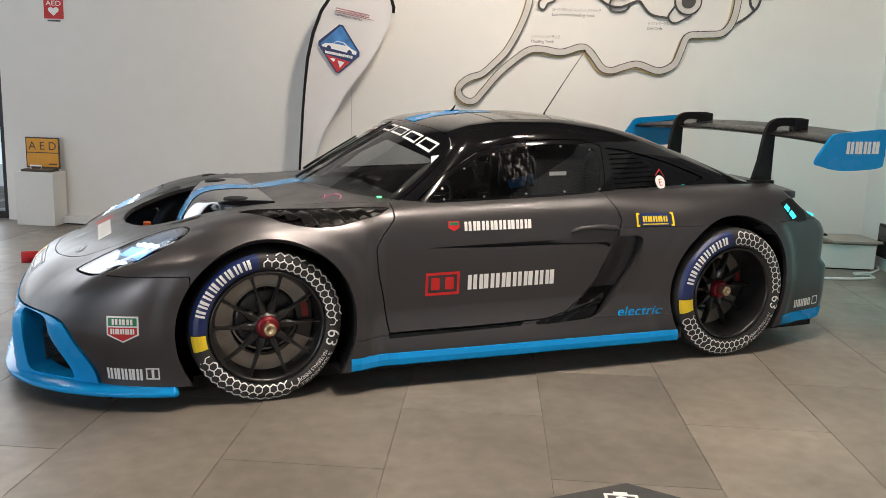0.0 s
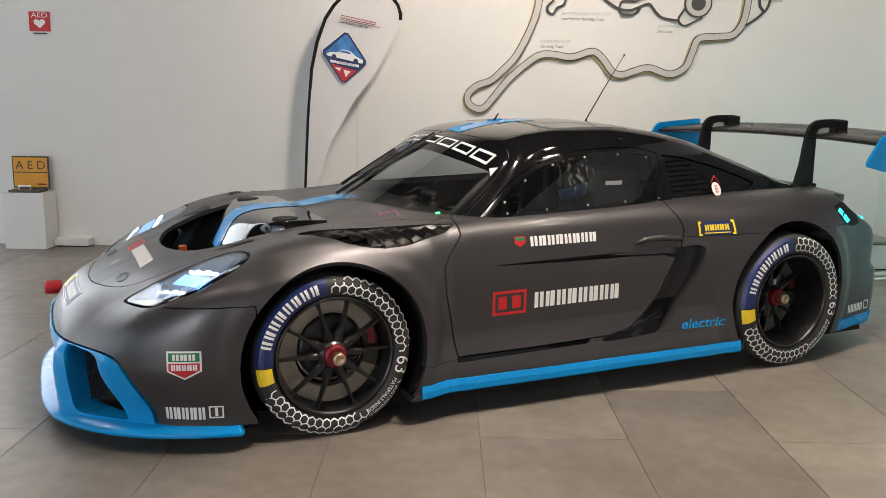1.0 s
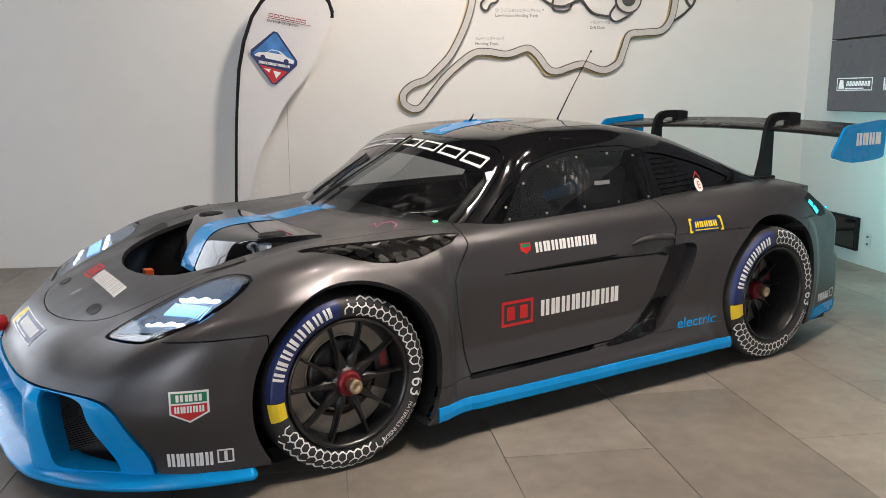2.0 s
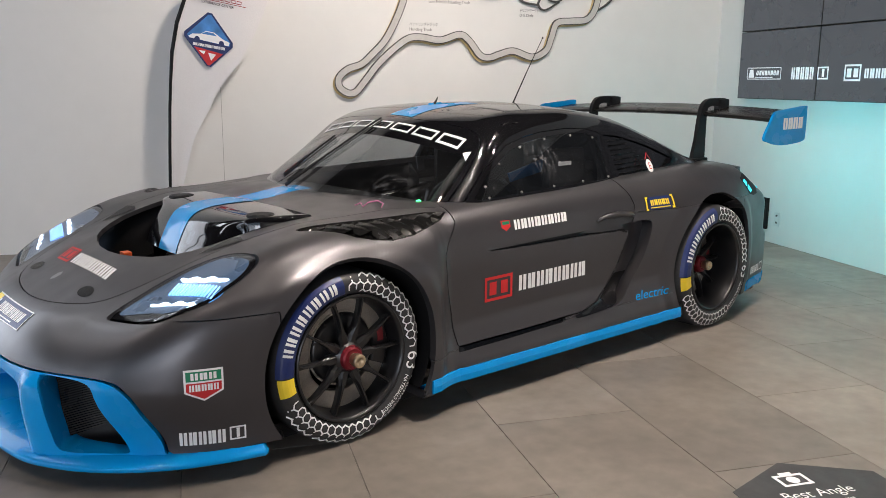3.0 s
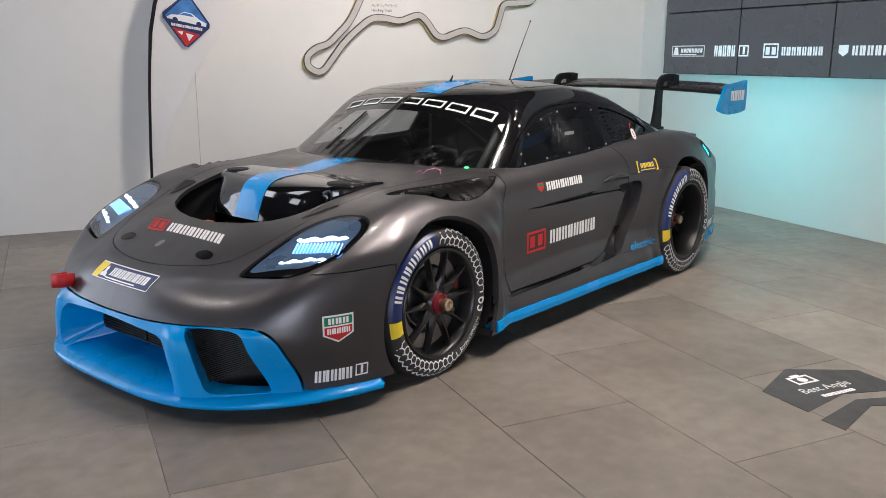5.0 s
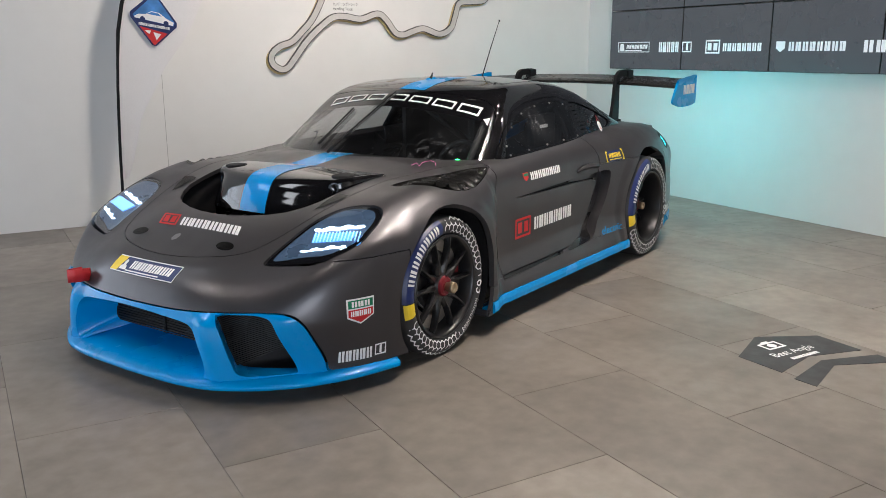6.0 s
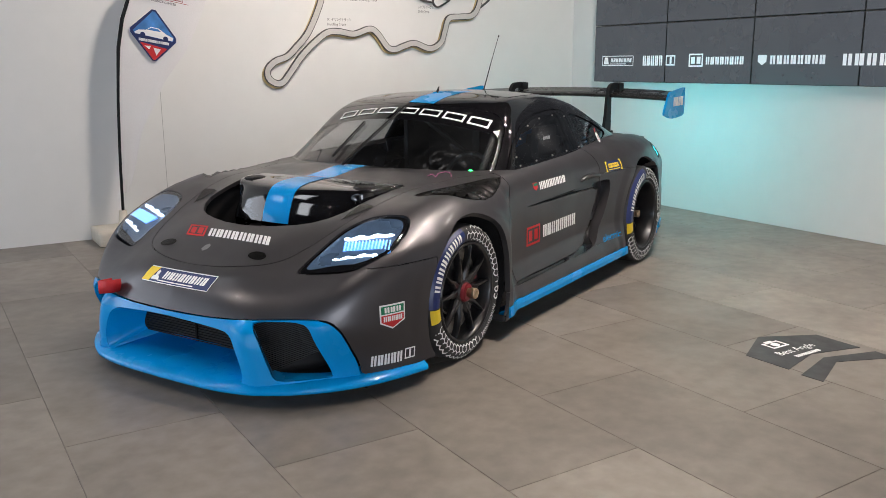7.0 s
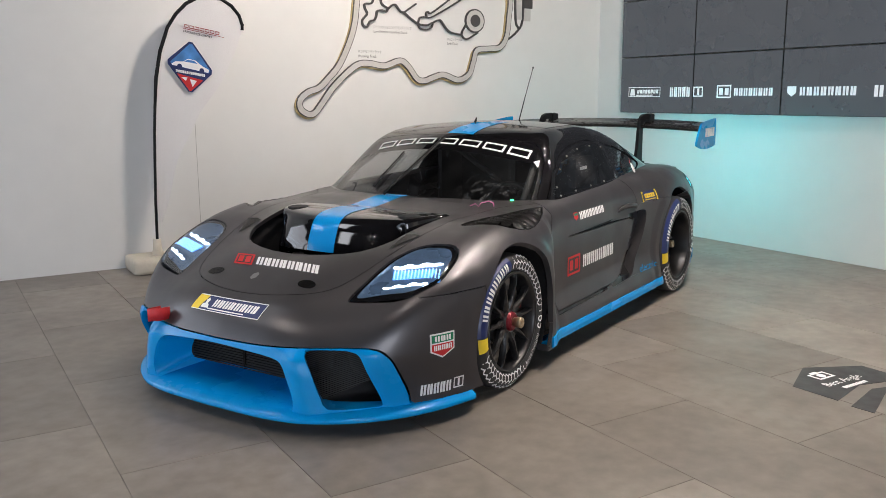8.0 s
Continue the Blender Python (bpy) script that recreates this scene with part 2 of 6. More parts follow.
def cast(f, start, way, reach, steps=40):
    """The first place on each ray where f turns positive."""
    lo, hi = np.zeros(len(start)), np.full(len(start), float(reach))
    for _ in range(steps):
        mid = (lo + hi) / 2
        inside = f(*(start + mid[:, None] * way).T) < 0
        lo, hi = np.where(inside, mid, lo), np.where(inside, hi, mid)
    return start + hi[:, None] * way


def drop_on(f, start, way, reach=1.5, step=0.01):
    """Rays from outside to the first place where f turns negative."""
    d = np.zeros(len(start))
    done = np.zeros(len(start), bool)
    for _ in range(int(reach / step)):
        inside = f(*(start + d[:, None] * way).T) < 0
        done |= inside
        d = np.where(done, d, d + step)
        if done.all():
            break
    lo, hi = d - step, d.copy()
    for _ in range(18):
        mid = (lo + hi) / 2
        inside = f(*(start + mid[:, None] * way).T) < 0
        lo, hi = np.where(inside, lo, mid), np.where(inside, mid, hi)
    return start + hi[:, None] * way


def shell(f, x0, x1, z0, nu, nv, reach, fan=0.22):
    """A sheet round a spine from x0 to x1 at height z0, out to where f is zero. Points and triangles."""
    u = np.linspace(-1, 1, nu)
    mid = 1 - fan
    sx = np.clip(u / mid, -1, 1)
    sx = x0 + (sx + 1) / 2 * (x1 - x0)
    phi = np.sign(u) * np.clip((np.abs(u) - mid) / fan, 0, 1) * radians(89.93)
    th = np.linspace(-math.pi, math.pi, nv)
    P, T = np.meshgrid(phi, th, indexing="ij")
    X = np.repeat(sx[:, None], nv, 1)
    way = np.stack([np.sin(P), np.cos(P) * np.sin(T), np.cos(P) * np.cos(T)], -1).reshape(-1, 3)
    start = np.stack([X, 0 * X, 0 * X + z0], -1).reshape(-1, 3)
    pts = cast(f, start, way, reach)
    i = np.arange(nu * nv).reshape(nu, nv)
    a, b, c, d = i[:-1, :-1].ravel(), i[1:, :-1].ravel(), i[1:, 1:].ravel(), i[:-1, 1:].ravel()
    return pts, np.concatenate([np.stack([a, b, c], 1), np.stack([a, c, d], 1)])


def carve(pts, tris, f):
    """Cuts a triangle sheet along f = 0. Returns the sheet where f < 0 and the sheet where f > 0."""
    v = np.where(np.abs(f) < 1e-7, 1e-7, f)
    neg = v[tris] < 0
    n = neg.sum(1)
    low, high, extra, made = list(map(tuple, tris[n == 3])), list(map(tuple, tris[n == 0])), [], {}

    def between(a, b):
        key = (min(a, b), max(a, b))
        if key not in made:
            t = v[a] / (v[a] - v[b])
            made[key] = len(pts) + len(extra)
            extra.append(pts[a] + t * (pts[b] - pts[a]))
        return made[key]
    for tri in tris[(n == 1) | (n == 2)]:
        s = v[tri] < 0
        lone = int(np.argmax(s if s.sum() == 1 else ~s))
        a, b, c = int(tri[lone]), int(tri[(lone + 1) % 3]), int(tri[(lone + 2) % 3])
        ab, ac = between(a, b), between(a, c)
        one, two = ((low, high) if v[a] < 0 else (high, low))
        one.append((a, ab, ac))
        two += [(ab, b, c), (ab, c, ac)]
    allp = np.concatenate([pts, np.array(extra).reshape(-1, 3)])

    def pack(t):
        t = np.array(t, int).reshape(-1, 3)
        used, inv = np.unique(t, return_inverse=True)
        return allp[used], inv.reshape(-1, 3)
    return pack(low), pack(high)


def poly_f(a, b, poly):
    """Signed distance from the points (a, b) to a closed polygon, negative inside."""
    q = np.array(poly, float)
    best, inside = np.full(len(a), 1e9), np.zeros(len(a), bool)
    for (x0, y0), (x1, y1) in zip(q, np.roll(q, -1, 0)):
        dx, dy = x1 - x0, y1 - y0
        t = np.clip(((a - x0) * dx + (b - y0) * dy) / (dx * dx + dy * dy + 1e-12), 0, 1)
        best = np.minimum(best, np.hypot(a - x0 - t * dx, b - y0 - t * dy))
        cross = (y0 > b) != (y1 > b)
        inside ^= cross & (a < x0 + (b - y0) * dx / (dy if abs(dy) > 1e-12 else 1e-12))
    return np.where(inside, -best, best)


def smooth_loop(points, n=10):
    """A closed rounded outline through the points given."""
    q = np.array(points, float)
    out = []
    for p0, p1, p2, p3 in zip(np.roll(q, 1, 0), q, np.roll(q, -1, 0), np.roll(q, -2, 0)):
        for t in np.arange(n) / n:
            out.append(0.5 * (2 * p1 + (p2 - p0) * t + (2 * p0 - 5 * p1 + 4 * p2 - p3) * t * t + (3 * p1 - p0 - 3 * p2 + p3) * t ** 3))
    return np.array(out)


# ---- mesh helpers ----
def mesh_object(name, bm, mat, parent=None, smooth=False):
    me = bpy.data.meshes.new(name)
    bm.to_mesh(me)
    bm.free()
    for q in me.polygons:
        q.use_smooth = smooth
    for one in (mat if isinstance(mat, (list, tuple)) else [mat]):
        me.materials.append(one)
    ob = new(name, me)
    ob.parent = parent
    return ob


def part(name, bm, mat, parent, label="", smooth=False):
    return tagged(mesh_object(name, bm, mat, parent, smooth), label)


def box(bm, lo, hi, m=Matrix(), bevel=0.0):
    """Adds a box from lo to hi, turned by m."""
    size = Vector(hi) - Vector(lo)
    r = bmesh.ops.create_cube(bm, size=1, matrix=m @ Matrix.Translation((Vector(lo) + Vector(hi)) / 2) @ Matrix.Diagonal((*size, 1)))
    if bevel:
        bmesh.ops.bevel(bm, geom=list({e for v in r["verts"] for e in v.link_edges}), offset=bevel, segments=2, affect="EDGES", profile=0.7)
    return bm


def boxed(lo, hi, m=Matrix(), bevel=0.0):
    return box(bmesh.new(), lo, hi, m, bevel)


def cyl(bm, m, r, depth, n=32, r2=None, caps=True):
    bmesh.ops.create_cone(bm, cap_ends=caps, segments=n, radius1=r, radius2=r if r2 is None else r2, depth=depth, matrix=m)
    return bm


def slab(points, z0, z1, m=Matrix()):
    """A plate of this outline between two heights."""
    bm = bmesh.new()
    lo, hi = [bm.verts.new(m @ Vector((x, y, z0))) for x, y in points], [bm.verts.new(m @ Vector((x, y, z1))) for x, y in points]
    bm.faces.new(hi), bm.faces.new(lo[::-1])
    for i in range(len(lo)):
        j = (i + 1) % len(lo)
        bm.faces.new((lo[i], lo[j], hi[j], hi[i]))
    bmesh.ops.recalc_face_normals(bm, faces=bm.faces)
    return bm


def tube(points, r, n=10, closed=False, bm=None, flat=1.0):
    """A round bar along the points; r may be a list."""
    bm = bm or bmesh.new()
    pts = [Vector(p) for p in points]
    rs = list(r) if isinstance(r, (list, tuple)) else [r] * len(pts)
    rings, up = [], Vector((0.13, 0.21, 0.97))
    for i, p in enumerate(pts):
        a = pts[i - 1] if (i or closed) else p
        b = pts[(i + 1) % len(pts)] if (i < len(pts) - 1 or closed) else p
        t = (b - a).normalized()
        s = t.cross(up).normalized()
        w = s.cross(t).normalized()
        rings.append([bm.verts.new(p + rs[i] * (math.cos(k * math.tau / n) * s + flat * math.sin(k * math.tau / n) * w)) for k in range(n)])
    for i in range(len(rings) - (0 if closed else 1)):
        p, q = rings[i], rings[(i + 1) % len(rings)]
        for k in range(n):
            bm.faces.new((p[k], p[(k + 1) % n], q[(k + 1) % n], q[k]))
    if not closed:
        bm.faces.new(rings[0][::-1]), bm.faces.new(rings[-1])
    bmesh.ops.recalc_face_normals(bm, faces=bm.faces)
    return bm


def sheet_object(name, sheet, f, mat, parent, thick=0.012, label="", lift=0.0, inward=True):
    """A panel from a cut sheet, with its rims turned inwards, shaded by the true normals of f."""
    pts, tris = sheet
    nor = normal_of(f, pts)
    pts = pts + lift * nor
    count = {}
    for t in tris:
        for a, b in ((t[0], t[1]), (t[1], t[2]), (t[2], t[0])):
            k = (min(a, b), max(a, b))
            count[k] = None if k in count else (a, b)
    rim = [e for e in count.values() if e]
    ids = sorted({i for e in rim for i in e})
    base = len(pts)
    top = {i: base + n for n, i in enumerate(ids)}
    low = {i: base + len(ids) + n for n, i in enumerate(ids)}
    allp = np.concatenate([pts, pts[ids], pts[ids] - thick * nor[ids]]) if thick else pts
    faces = [tuple(int(i) for i in t) for t in tris]
    flat = len(faces)
    if thick:
        faces += [(top[a], low[a], low[b], top[b]) for a, b in rim]
    me = bpy.data.meshes.new(name)
    me.from_pydata(allp.tolist(), [], faces)
    me.materials.append(mat)
    me.polygons.foreach_set("use_smooth", [i < flat for i in range(len(faces))])
    me.update()
    # make the outside face outwards
    fn = np.array([p.normal[:] for p in list(me.polygons)[:200]])
    fc = np.array([nor[list(p.vertices)].mean(0) for p in list(me.polygons)[:200]])
    if len(fn) and (fn * fc).sum() < 0:
        me.flip_normals()
    vn = np.zeros((len(allp), 3))
    vn[:base] = nor
    me.normals_split_custom_set_from_vertices(vn.tolist())
    ob = new(name, me)
    ob.parent = parent
    return tagged(ob, label)


# ---- the room ----
def wall(name, p, q, z0, z1, inward, label, thick=0.2, mat=None):
    """A wall whose inner face runs from p to q."""
    p, q, n = Vector(p), Vector(q), Vector(inward)
    bm = bmesh.new()
    lo = [bm.verts.new((v.x, v.y, z0)) for v in (p, q, q - n * thick, p - n * thick)]
    hi = [bm.verts.new((v.co.x, v.co.y, z1)) for v in lo]
    bm.faces.new(lo), bm.faces.new(hi)
    for i in range(4):
        bm.faces.new((lo[i], lo[(i + 1) % 4], hi[(i + 1) % 4], hi[i]))
    bmesh.ops.recalc_face_normals(bm, faces=bm.faces)
    return tagged(mesh_object(name, bm, mat or WALL), label, "wall", kind="structure")


A_LEN, ROOM = 7.88, 12.5
a_end = CORNER - A_DIR * A_LEN
wall("wall_track", CORNER, a_end, 0, CEILING, A_IN, "white painted showroom wall with a relief map")
b_end = CORNER - B_DIR * ROOM
wall("wall_screen", CORNER, b_end, 0, CEILING, B_IN, "white painted showroom wall carrying a video wall")
far_left = CORNER - A_DIR * (ROOM + 2)
near_right, near_left = b_end, far_left - B_DIR * ROOM
near_mid = near_right + (near_left - near_right) * 0.42
wall("wall_entrance", near_right, near_mid, 0, CEILING, -A_IN, "plain pale grey wall behind the visitors", mat=PALE_WALL)
wall("wall_entrance_sill", near_mid, near_left, 0, 0.12, -A_IN, "low grey sill wall under the entrance glass", mat=GREY_WALL)
wall("wall_entrance_head", near_mid, near_left, 3.75, CEILING, -A_IN, "grey wall over the entrance glass", mat=GREY_WALL)
wall("wall_side", near_left, far_left, 0, 0.12, A_DIR, "low grey sill wall under the far glass front", mat=GREY_WALL)
wall("wall_side_head", near_left, far_left, 3.75, CEILING, A_DIR, "grey wall over the far glass front", mat=GREY_WALL)

bm = bmesh.new()
for v in (CORNER + B_DIR, far_left + B_DIR * 1.0, near_left - B_DIR, near_right - B_DIR):
    bm.verts.new((v.x, v.y, CEILING))
bm.faces.new(bm.verts)
bmesh.ops.solidify(bm, geom=bm.faces[:], thickness=-0.1)
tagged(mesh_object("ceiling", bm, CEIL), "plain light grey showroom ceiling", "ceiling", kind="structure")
bm = bmesh.new()
for v in (CORNER + B_DIR + A_DIR, far_left + B_DIR * 3 - A_DIR, near_left - B_DIR - A_DIR, near_right - B_DIR + A_DIR):
    bm.verts.new((v.x, v.y, -0.004))
bm.faces.new(bm.verts)
bmesh.ops.recalc_face_normals(bm, faces=bm.faces)
floor = tagged(mesh_object("floor", bm, GROUT), "large grey concrete-look floor tiles with thin dark joints", "floor", kind="structure")


# ---- the race car ----
def take(sheet, fn, gap=0.0015):
    """Parts a sheet along fn = 0 with a narrow gap. Returns the inner and the outer piece."""
    p, t = sheet
    f = fn(p)
    return carve(p, t, f + gap)[0], carve(p, t, f - gap)[1]


def halves(sheet):
    return [(s, carve(sheet[0], sheet[1], -s * sheet[0][:, 1] - 1e-4)[0]) for s in (1, -1)]


def only(fn, keep):
    """fn where keep holds, and far outside elsewhere."""
    return lambda p: np.where(keep(p), fn(p), 0.5)


def side_poly(points):
    return lambda p: poly_f(p[:, 0], p[:, 2], points)


def top_poly(points):
    return lambda p: poly_f(p[:, 0], np.abs(p[:, 1]), points)


def front_poly(points):
    return lambda p: poly_f(np.abs(p[:, 1]), p[:, 2], points)


def dented(f, depth):
    """A surface sunk below f by depth(p)."""
    return lambda x, y, z: f(x, y, z) + depth(np.stack([x, y, z], 1))


def drawn(name, shapes, mapping, f, mat, parent, lift=0.0015, cell=0.03, label=""):
    """Prints flat shapes (lists of (u, v)) on the surface f. mapping: origin, u axis, v axis, way towards the surface."""
    origin, U, V, W = (np.array(a, float) for a in mapping)
    W = W / np.linalg.norm(W)
    bm = bmesh.new()
    for s in shapes:
        vs = [bm.verts.new((u, v, 0)) for u, v in s]
        if len(vs) > 2:
            bm.faces.new(vs)
    bmesh.ops.triangulate(bm, faces=bm.faces[:])
    size = max(np.linalg.norm(U), np.linalg.norm(V))
    for _ in range(4):
        long = [e for e in bm.edges if e.calc_length() * size > cell]
        if not long:
            break
        bmesh.ops.subdivide_edges(bm, edges=long, cuts=1)
        bmesh.ops.triangulate(bm, faces=bm.faces[:])
    flat = np.array([v.co[:] for v in bm.verts])
    start = origin + flat[:, :1] * U + flat[:, 1:2] * V - 0.35 * W
    pts = drop_on(f, start, np.tile(W, (len(start), 1)), 1.2)
    pts = pts + lift * normal_of(f, pts)
    for v, q in zip(bm.verts, pts):
        v.co = q
    bmesh.ops.recalc_face_normals(bm, faces=bm.faces)
    if sum((fc.normal.dot(Vector(W)) for fc in bm.faces)) > 0:
        bmesh.ops.reverse_faces(bm, faces=bm.faces)
    ob = part(name, bm, mat, parent, label, smooth=True)
    return tagged(ob, kind="stuff") if len(shapes) > 4 else ob


def rect(u0, v0, u1, v1, lean=0.0):
    h = lean * (v1 - v0)
    return [(u0, v0), (u1, v0), (u1 + h, v1), (u0 + h, v1)]


def word_bars(u0, u1, n, v0, v1, lean=0.0, fill=0.74, level=0.0):
    """A brand word as plain bars: n uprights between u0 and u1, or n pairs of level bars."""
    out, w, h = [], (u1 - u0) / n, v1 - v0
    for i in range(n):
        a, b = u0 + i * w + w * (1 - fill) / 2, u0 + (i + 1) * w - w * (1 - fill) / 2
        if level:
            out += [rect(a + lean * k * h, v0 + k * h, b + lean * k * h, v0 + (k + level) * h, lean) for k in (0.0, 1 - level)]
            t = 0.09 * (b - a)
            out += [rect(x, v0 + level * h, x + t, v1 - level * h) for x in (a, b - t)]
        else:
            c = 0.41 * (b - a)
            out += [rect(a, v0, a + c, v1, lean), rect(b - c * (1 + 0.2 * (i % 2)), v0, b, v1, lean)]
    return out


def ring_shape(u, v, r, n=20):
    return [(u + r * math.cos(k * math.tau / n), v + r * math.sin(k * math.tau / n)) for k in range(n)]


def frame_shapes(u0, v0, u1, v1, t):
    return [rect(u0, v0, u1, v0 + t), rect(u0, v1 - t, u1, v1), rect(u0, v0 + t, u0 + t, v1 - t), rect(u1 - t, v0 + t, u1, v1 - t)]


def lettering(text, size=1.0, shear=0.0):
    """Outlines of a text as triangles of (u, v), from the built-in font."""
    cu = bpy.data.curves.new("lettering", "FONT")
    cu.body, cu.size, cu.shear = text, size, shear
    ob = bpy.data.objects.new("lettering", cu)
    me = bpy.data.meshes.new_from_object(ob)
    me.calc_loop_triangles()
    co = [v.co for v in me.vertices]
    shapes = [[(co[i].x, co[i].y) for i in t.vertices] for t in me.loop_triangles]
    bpy.data.objects.remove(ob)
    bpy.data.curves.remove(cu)
    bpy.data.meshes.remove(me)
    return shapes


CARBON = material("carbon_fibre", (0.018, 0.018, 0.019), 0.27, 0.0, 0.0, grain=0.35, scale=420, bump=0.2, bump_scale=420)
nt = CARBON.node_tree
wave = nt.nodes.new("ShaderNodeTexWave")
wave.bands_direction = "DIAGONAL"
wave.inputs["Scale"].default_value, wave.inputs["Distortion"].default_value = 60, 0.1
cramp = nt.nodes.new("ShaderNodeValToRGB")
cramp.color_ramp.elements[0].color, cramp.color_ramp.elements[1].color = (0.001, 0.001, 0.001, 1), (0.034, 0.032, 0.031, 1)
nt.links.new(nt.nodes.new("ShaderNodeTexCoord").outputs["Object"], wave.inputs["Vector"])
nt.links.new(wave.outputs["Fac"], cramp.inputs["Fac"])
nt.links.new(cramp.outputs["Color"], nt.nodes["Principled BSDF"].inputs["Base Color"])
nt.nodes["Principled BSDF"].inputs["Specular IOR Level"].default_value = 0.12
NAVY = material("navy_print", (0.010, 0.024, 0.115), 0.4, grain=0.05, stain=0.04)
YELLOW = material("yellow_print", (0.85, 0.62, 0.03), 0.45, grain=0.04, stain=0.04)
GREEN = material("green_print", (0.0, 0.19, 0.09), 0.45, grain=0.04)
BRASS = material("nut_metal", (0.55, 0.42, 0.28), 0.35, 0.9, grain=0.08, scale=90)
RIM = material("black_rim_lacquer", (0.012, 0.012, 0.013), 0.33, 0.2, 0.2, grain=0.12, scale=90, stain=0.1)
STEEL = material("brake_steel", (0.36, 0.34, 0.31), 0.42, 0.75, grain=0.1, scale=140, stain=0.12, stain_scale=9)
ANODISED = material("red_anodised", (0.17, 0.008, 0.016), 0.4, 0.4, grain=0.15, scale=300)
STRAP = material("red_strap", (0.48, 0.012, 0.018), 0.7, grain=0.12, scale=300, bump=0.3, bump_scale=600)
LAMP = glowing("headlamp_led", (0.70, 0.87, 1.0), 4.5)
LAMP_BLUE = glowing("headlamp_reflector", (0.10, 0.34, 0.80), 0.9)
LAMP_CELL = glowing("lens_cell", (0.30, 0.62, 1.0), 1.1)
TAIL = glowing("tail_lamp", (0.02, 0.62, 0.72), 2.2)
LED_GREEN = glowing("green_led", (0.02, 1.0, 0.14), 16)
LENS = clear("headlamp_lens", (0.97, 0.98, 1.0), 0.03, 1.25)

CALIPER = material("caliper_red", (0.20, 0.014, 0.018), 0.4, 0.1, grain=0.05)
LOUVRE = material("black_louvre", (0.006, 0.006, 0.006), 0.24, grain=0.1)
LOUVRE.node_tree.nodes["Principled BSDF"].inputs["Specular IOR Level"].default_value = 0.12
BOWL = material("lamp_bowl", (0.10, 0.17, 0.28), 0.30, 0.55, 0.1, grain=0.15, scale=30)
car = tagged(new("race_car"), "graphite grey electric race car with blue splitter and tall rear wing", "race car")
body = shell(body_f, -1.72, 1.70, 0.40, 420, 441, 1.6)
cabin = shell(cabin_f, -0.45, 1.2, 0.80, 280, 181, 1.8, 0.2)


def arch_f(p):
    a = np.abs(p[:, 1])
    f = np.minimum(np.hypot(p[:, 0] - AXLE_F, p[:, 2] - HUB_F) - 0.39, np.hypot(p[:, 0] - AXLE_R, p[:, 2] - HUB_R) - 0.395)
    return np.where(a > 0.5, f, np.maximum(f, 0.5 - a))


_, skin = carve(*body, arch_f(body[0]))
_, skin = carve(*skin, cabin_f(*skin[0].T) + 0.012)
_, glasshouse = carve(*cabin, body_f(*cabin[0].T) + 0.004)

# blue front fascia with the mouth and two side intakes
FASCIA = smooth_loop([(-0.6, 0.02), (-0.6, 0.372), (-0.3, 0.372), (0.0, 0.373), (0.25, 0.376), (0.50, 0.384), (0.66, 0.391), (0.752, 0.384), (0.793, 0.352), (0.812, 0.30), (0.818, 0.20), (0.820, 0.12), (0.820, 0.02)], 6)
fascia, skin = take(skin, only(front_poly(FASCIA), lambda p: p[:, 0] < -1.7), 0.003)
MOUTH = smooth_loop([(-0.25, 0.100), (-0.5, 0.100), (-0.5, 0.352), (-0.25, 0.352), (0.0, 0.352), (0.20, 0.345), (0.335, 0.332), (0.392, 0.308), (0.425, 0.25), (0.448, 0.175), (0.442, 0.118), (0.40, 0.102), (0.3, 0.100), (0.0, 0.100)], 6)
INTAKE = smooth_loop([(0.484, 0.376), (0.58, 0.380), (0.655, 0.378), (0.702, 0.357), (0.724, 0.295), (0.733, 0.20), (0.740, 0.128), (0.735, 0.116), (0.66, 0.119), (0.580, 0.128), (0.556, 0.18), (0.520, 0.29), (0.486, 0.36)], 6)
_, fascia = carve(*fascia, front_poly(MOUTH)(fascia[0]))
_, fascia = carve(*fascia, front_poly(INTAKE)(fascia[0]))


def swell(y, z):
    """How far the two folded legs of the fascia stand out."""
    a = np.abs(y)
    leg = 0.030 * np.exp(-((a - 0.452 - 0.25 * (0.34 - z)) / 0.055) ** 2) * ramp(0.395, 0.33, z)
    arm = 0.014 * np.exp(-((a - 0.745 - 0.12 * (0.36 - z)) / 0.035) ** 2) * ramp(0.40, 0.36, z)
    return leg + arm


def fascia_f(x, y, z):
    return body_f(x + swell(y, z), y, z)


fascia = (fascia[0] - np.stack([swell(fascia[0][:, 1], fascia[0][:, 2])] + [0 * fascia[0][:, 0]] * 2, 1), fascia[1])
fascia_ob = sheet_object("front_fascia", fascia, fascia_f, BLUE, car, 0.02, "satin blue front fascia round three air intakes", lift=0.006)


def on_nose(y, z):
    return drop_on(fascia_f, np.stack([np.full(len(y), -2.8), y, z], 1), np.tile([1.0, 0, 0], (len(y), 1)), 1.6)


def loft(loops, close=True):
    """A sheet through loops of equal length."""
    bm = bmesh.new()
    rows = [[bm.verts.new(p) for p in lp] for lp in loops]
    n = len(rows[0])
    for a, b in zip(rows, rows[1:]):
        for i in range(n if close else n - 1):
            j = (i + 1) % n
            bm.faces.new((a[i], a[j], b[j], b[i]))
    bmesh.ops.recalc_face_normals(bm, faces=bm.faces)
    return bm


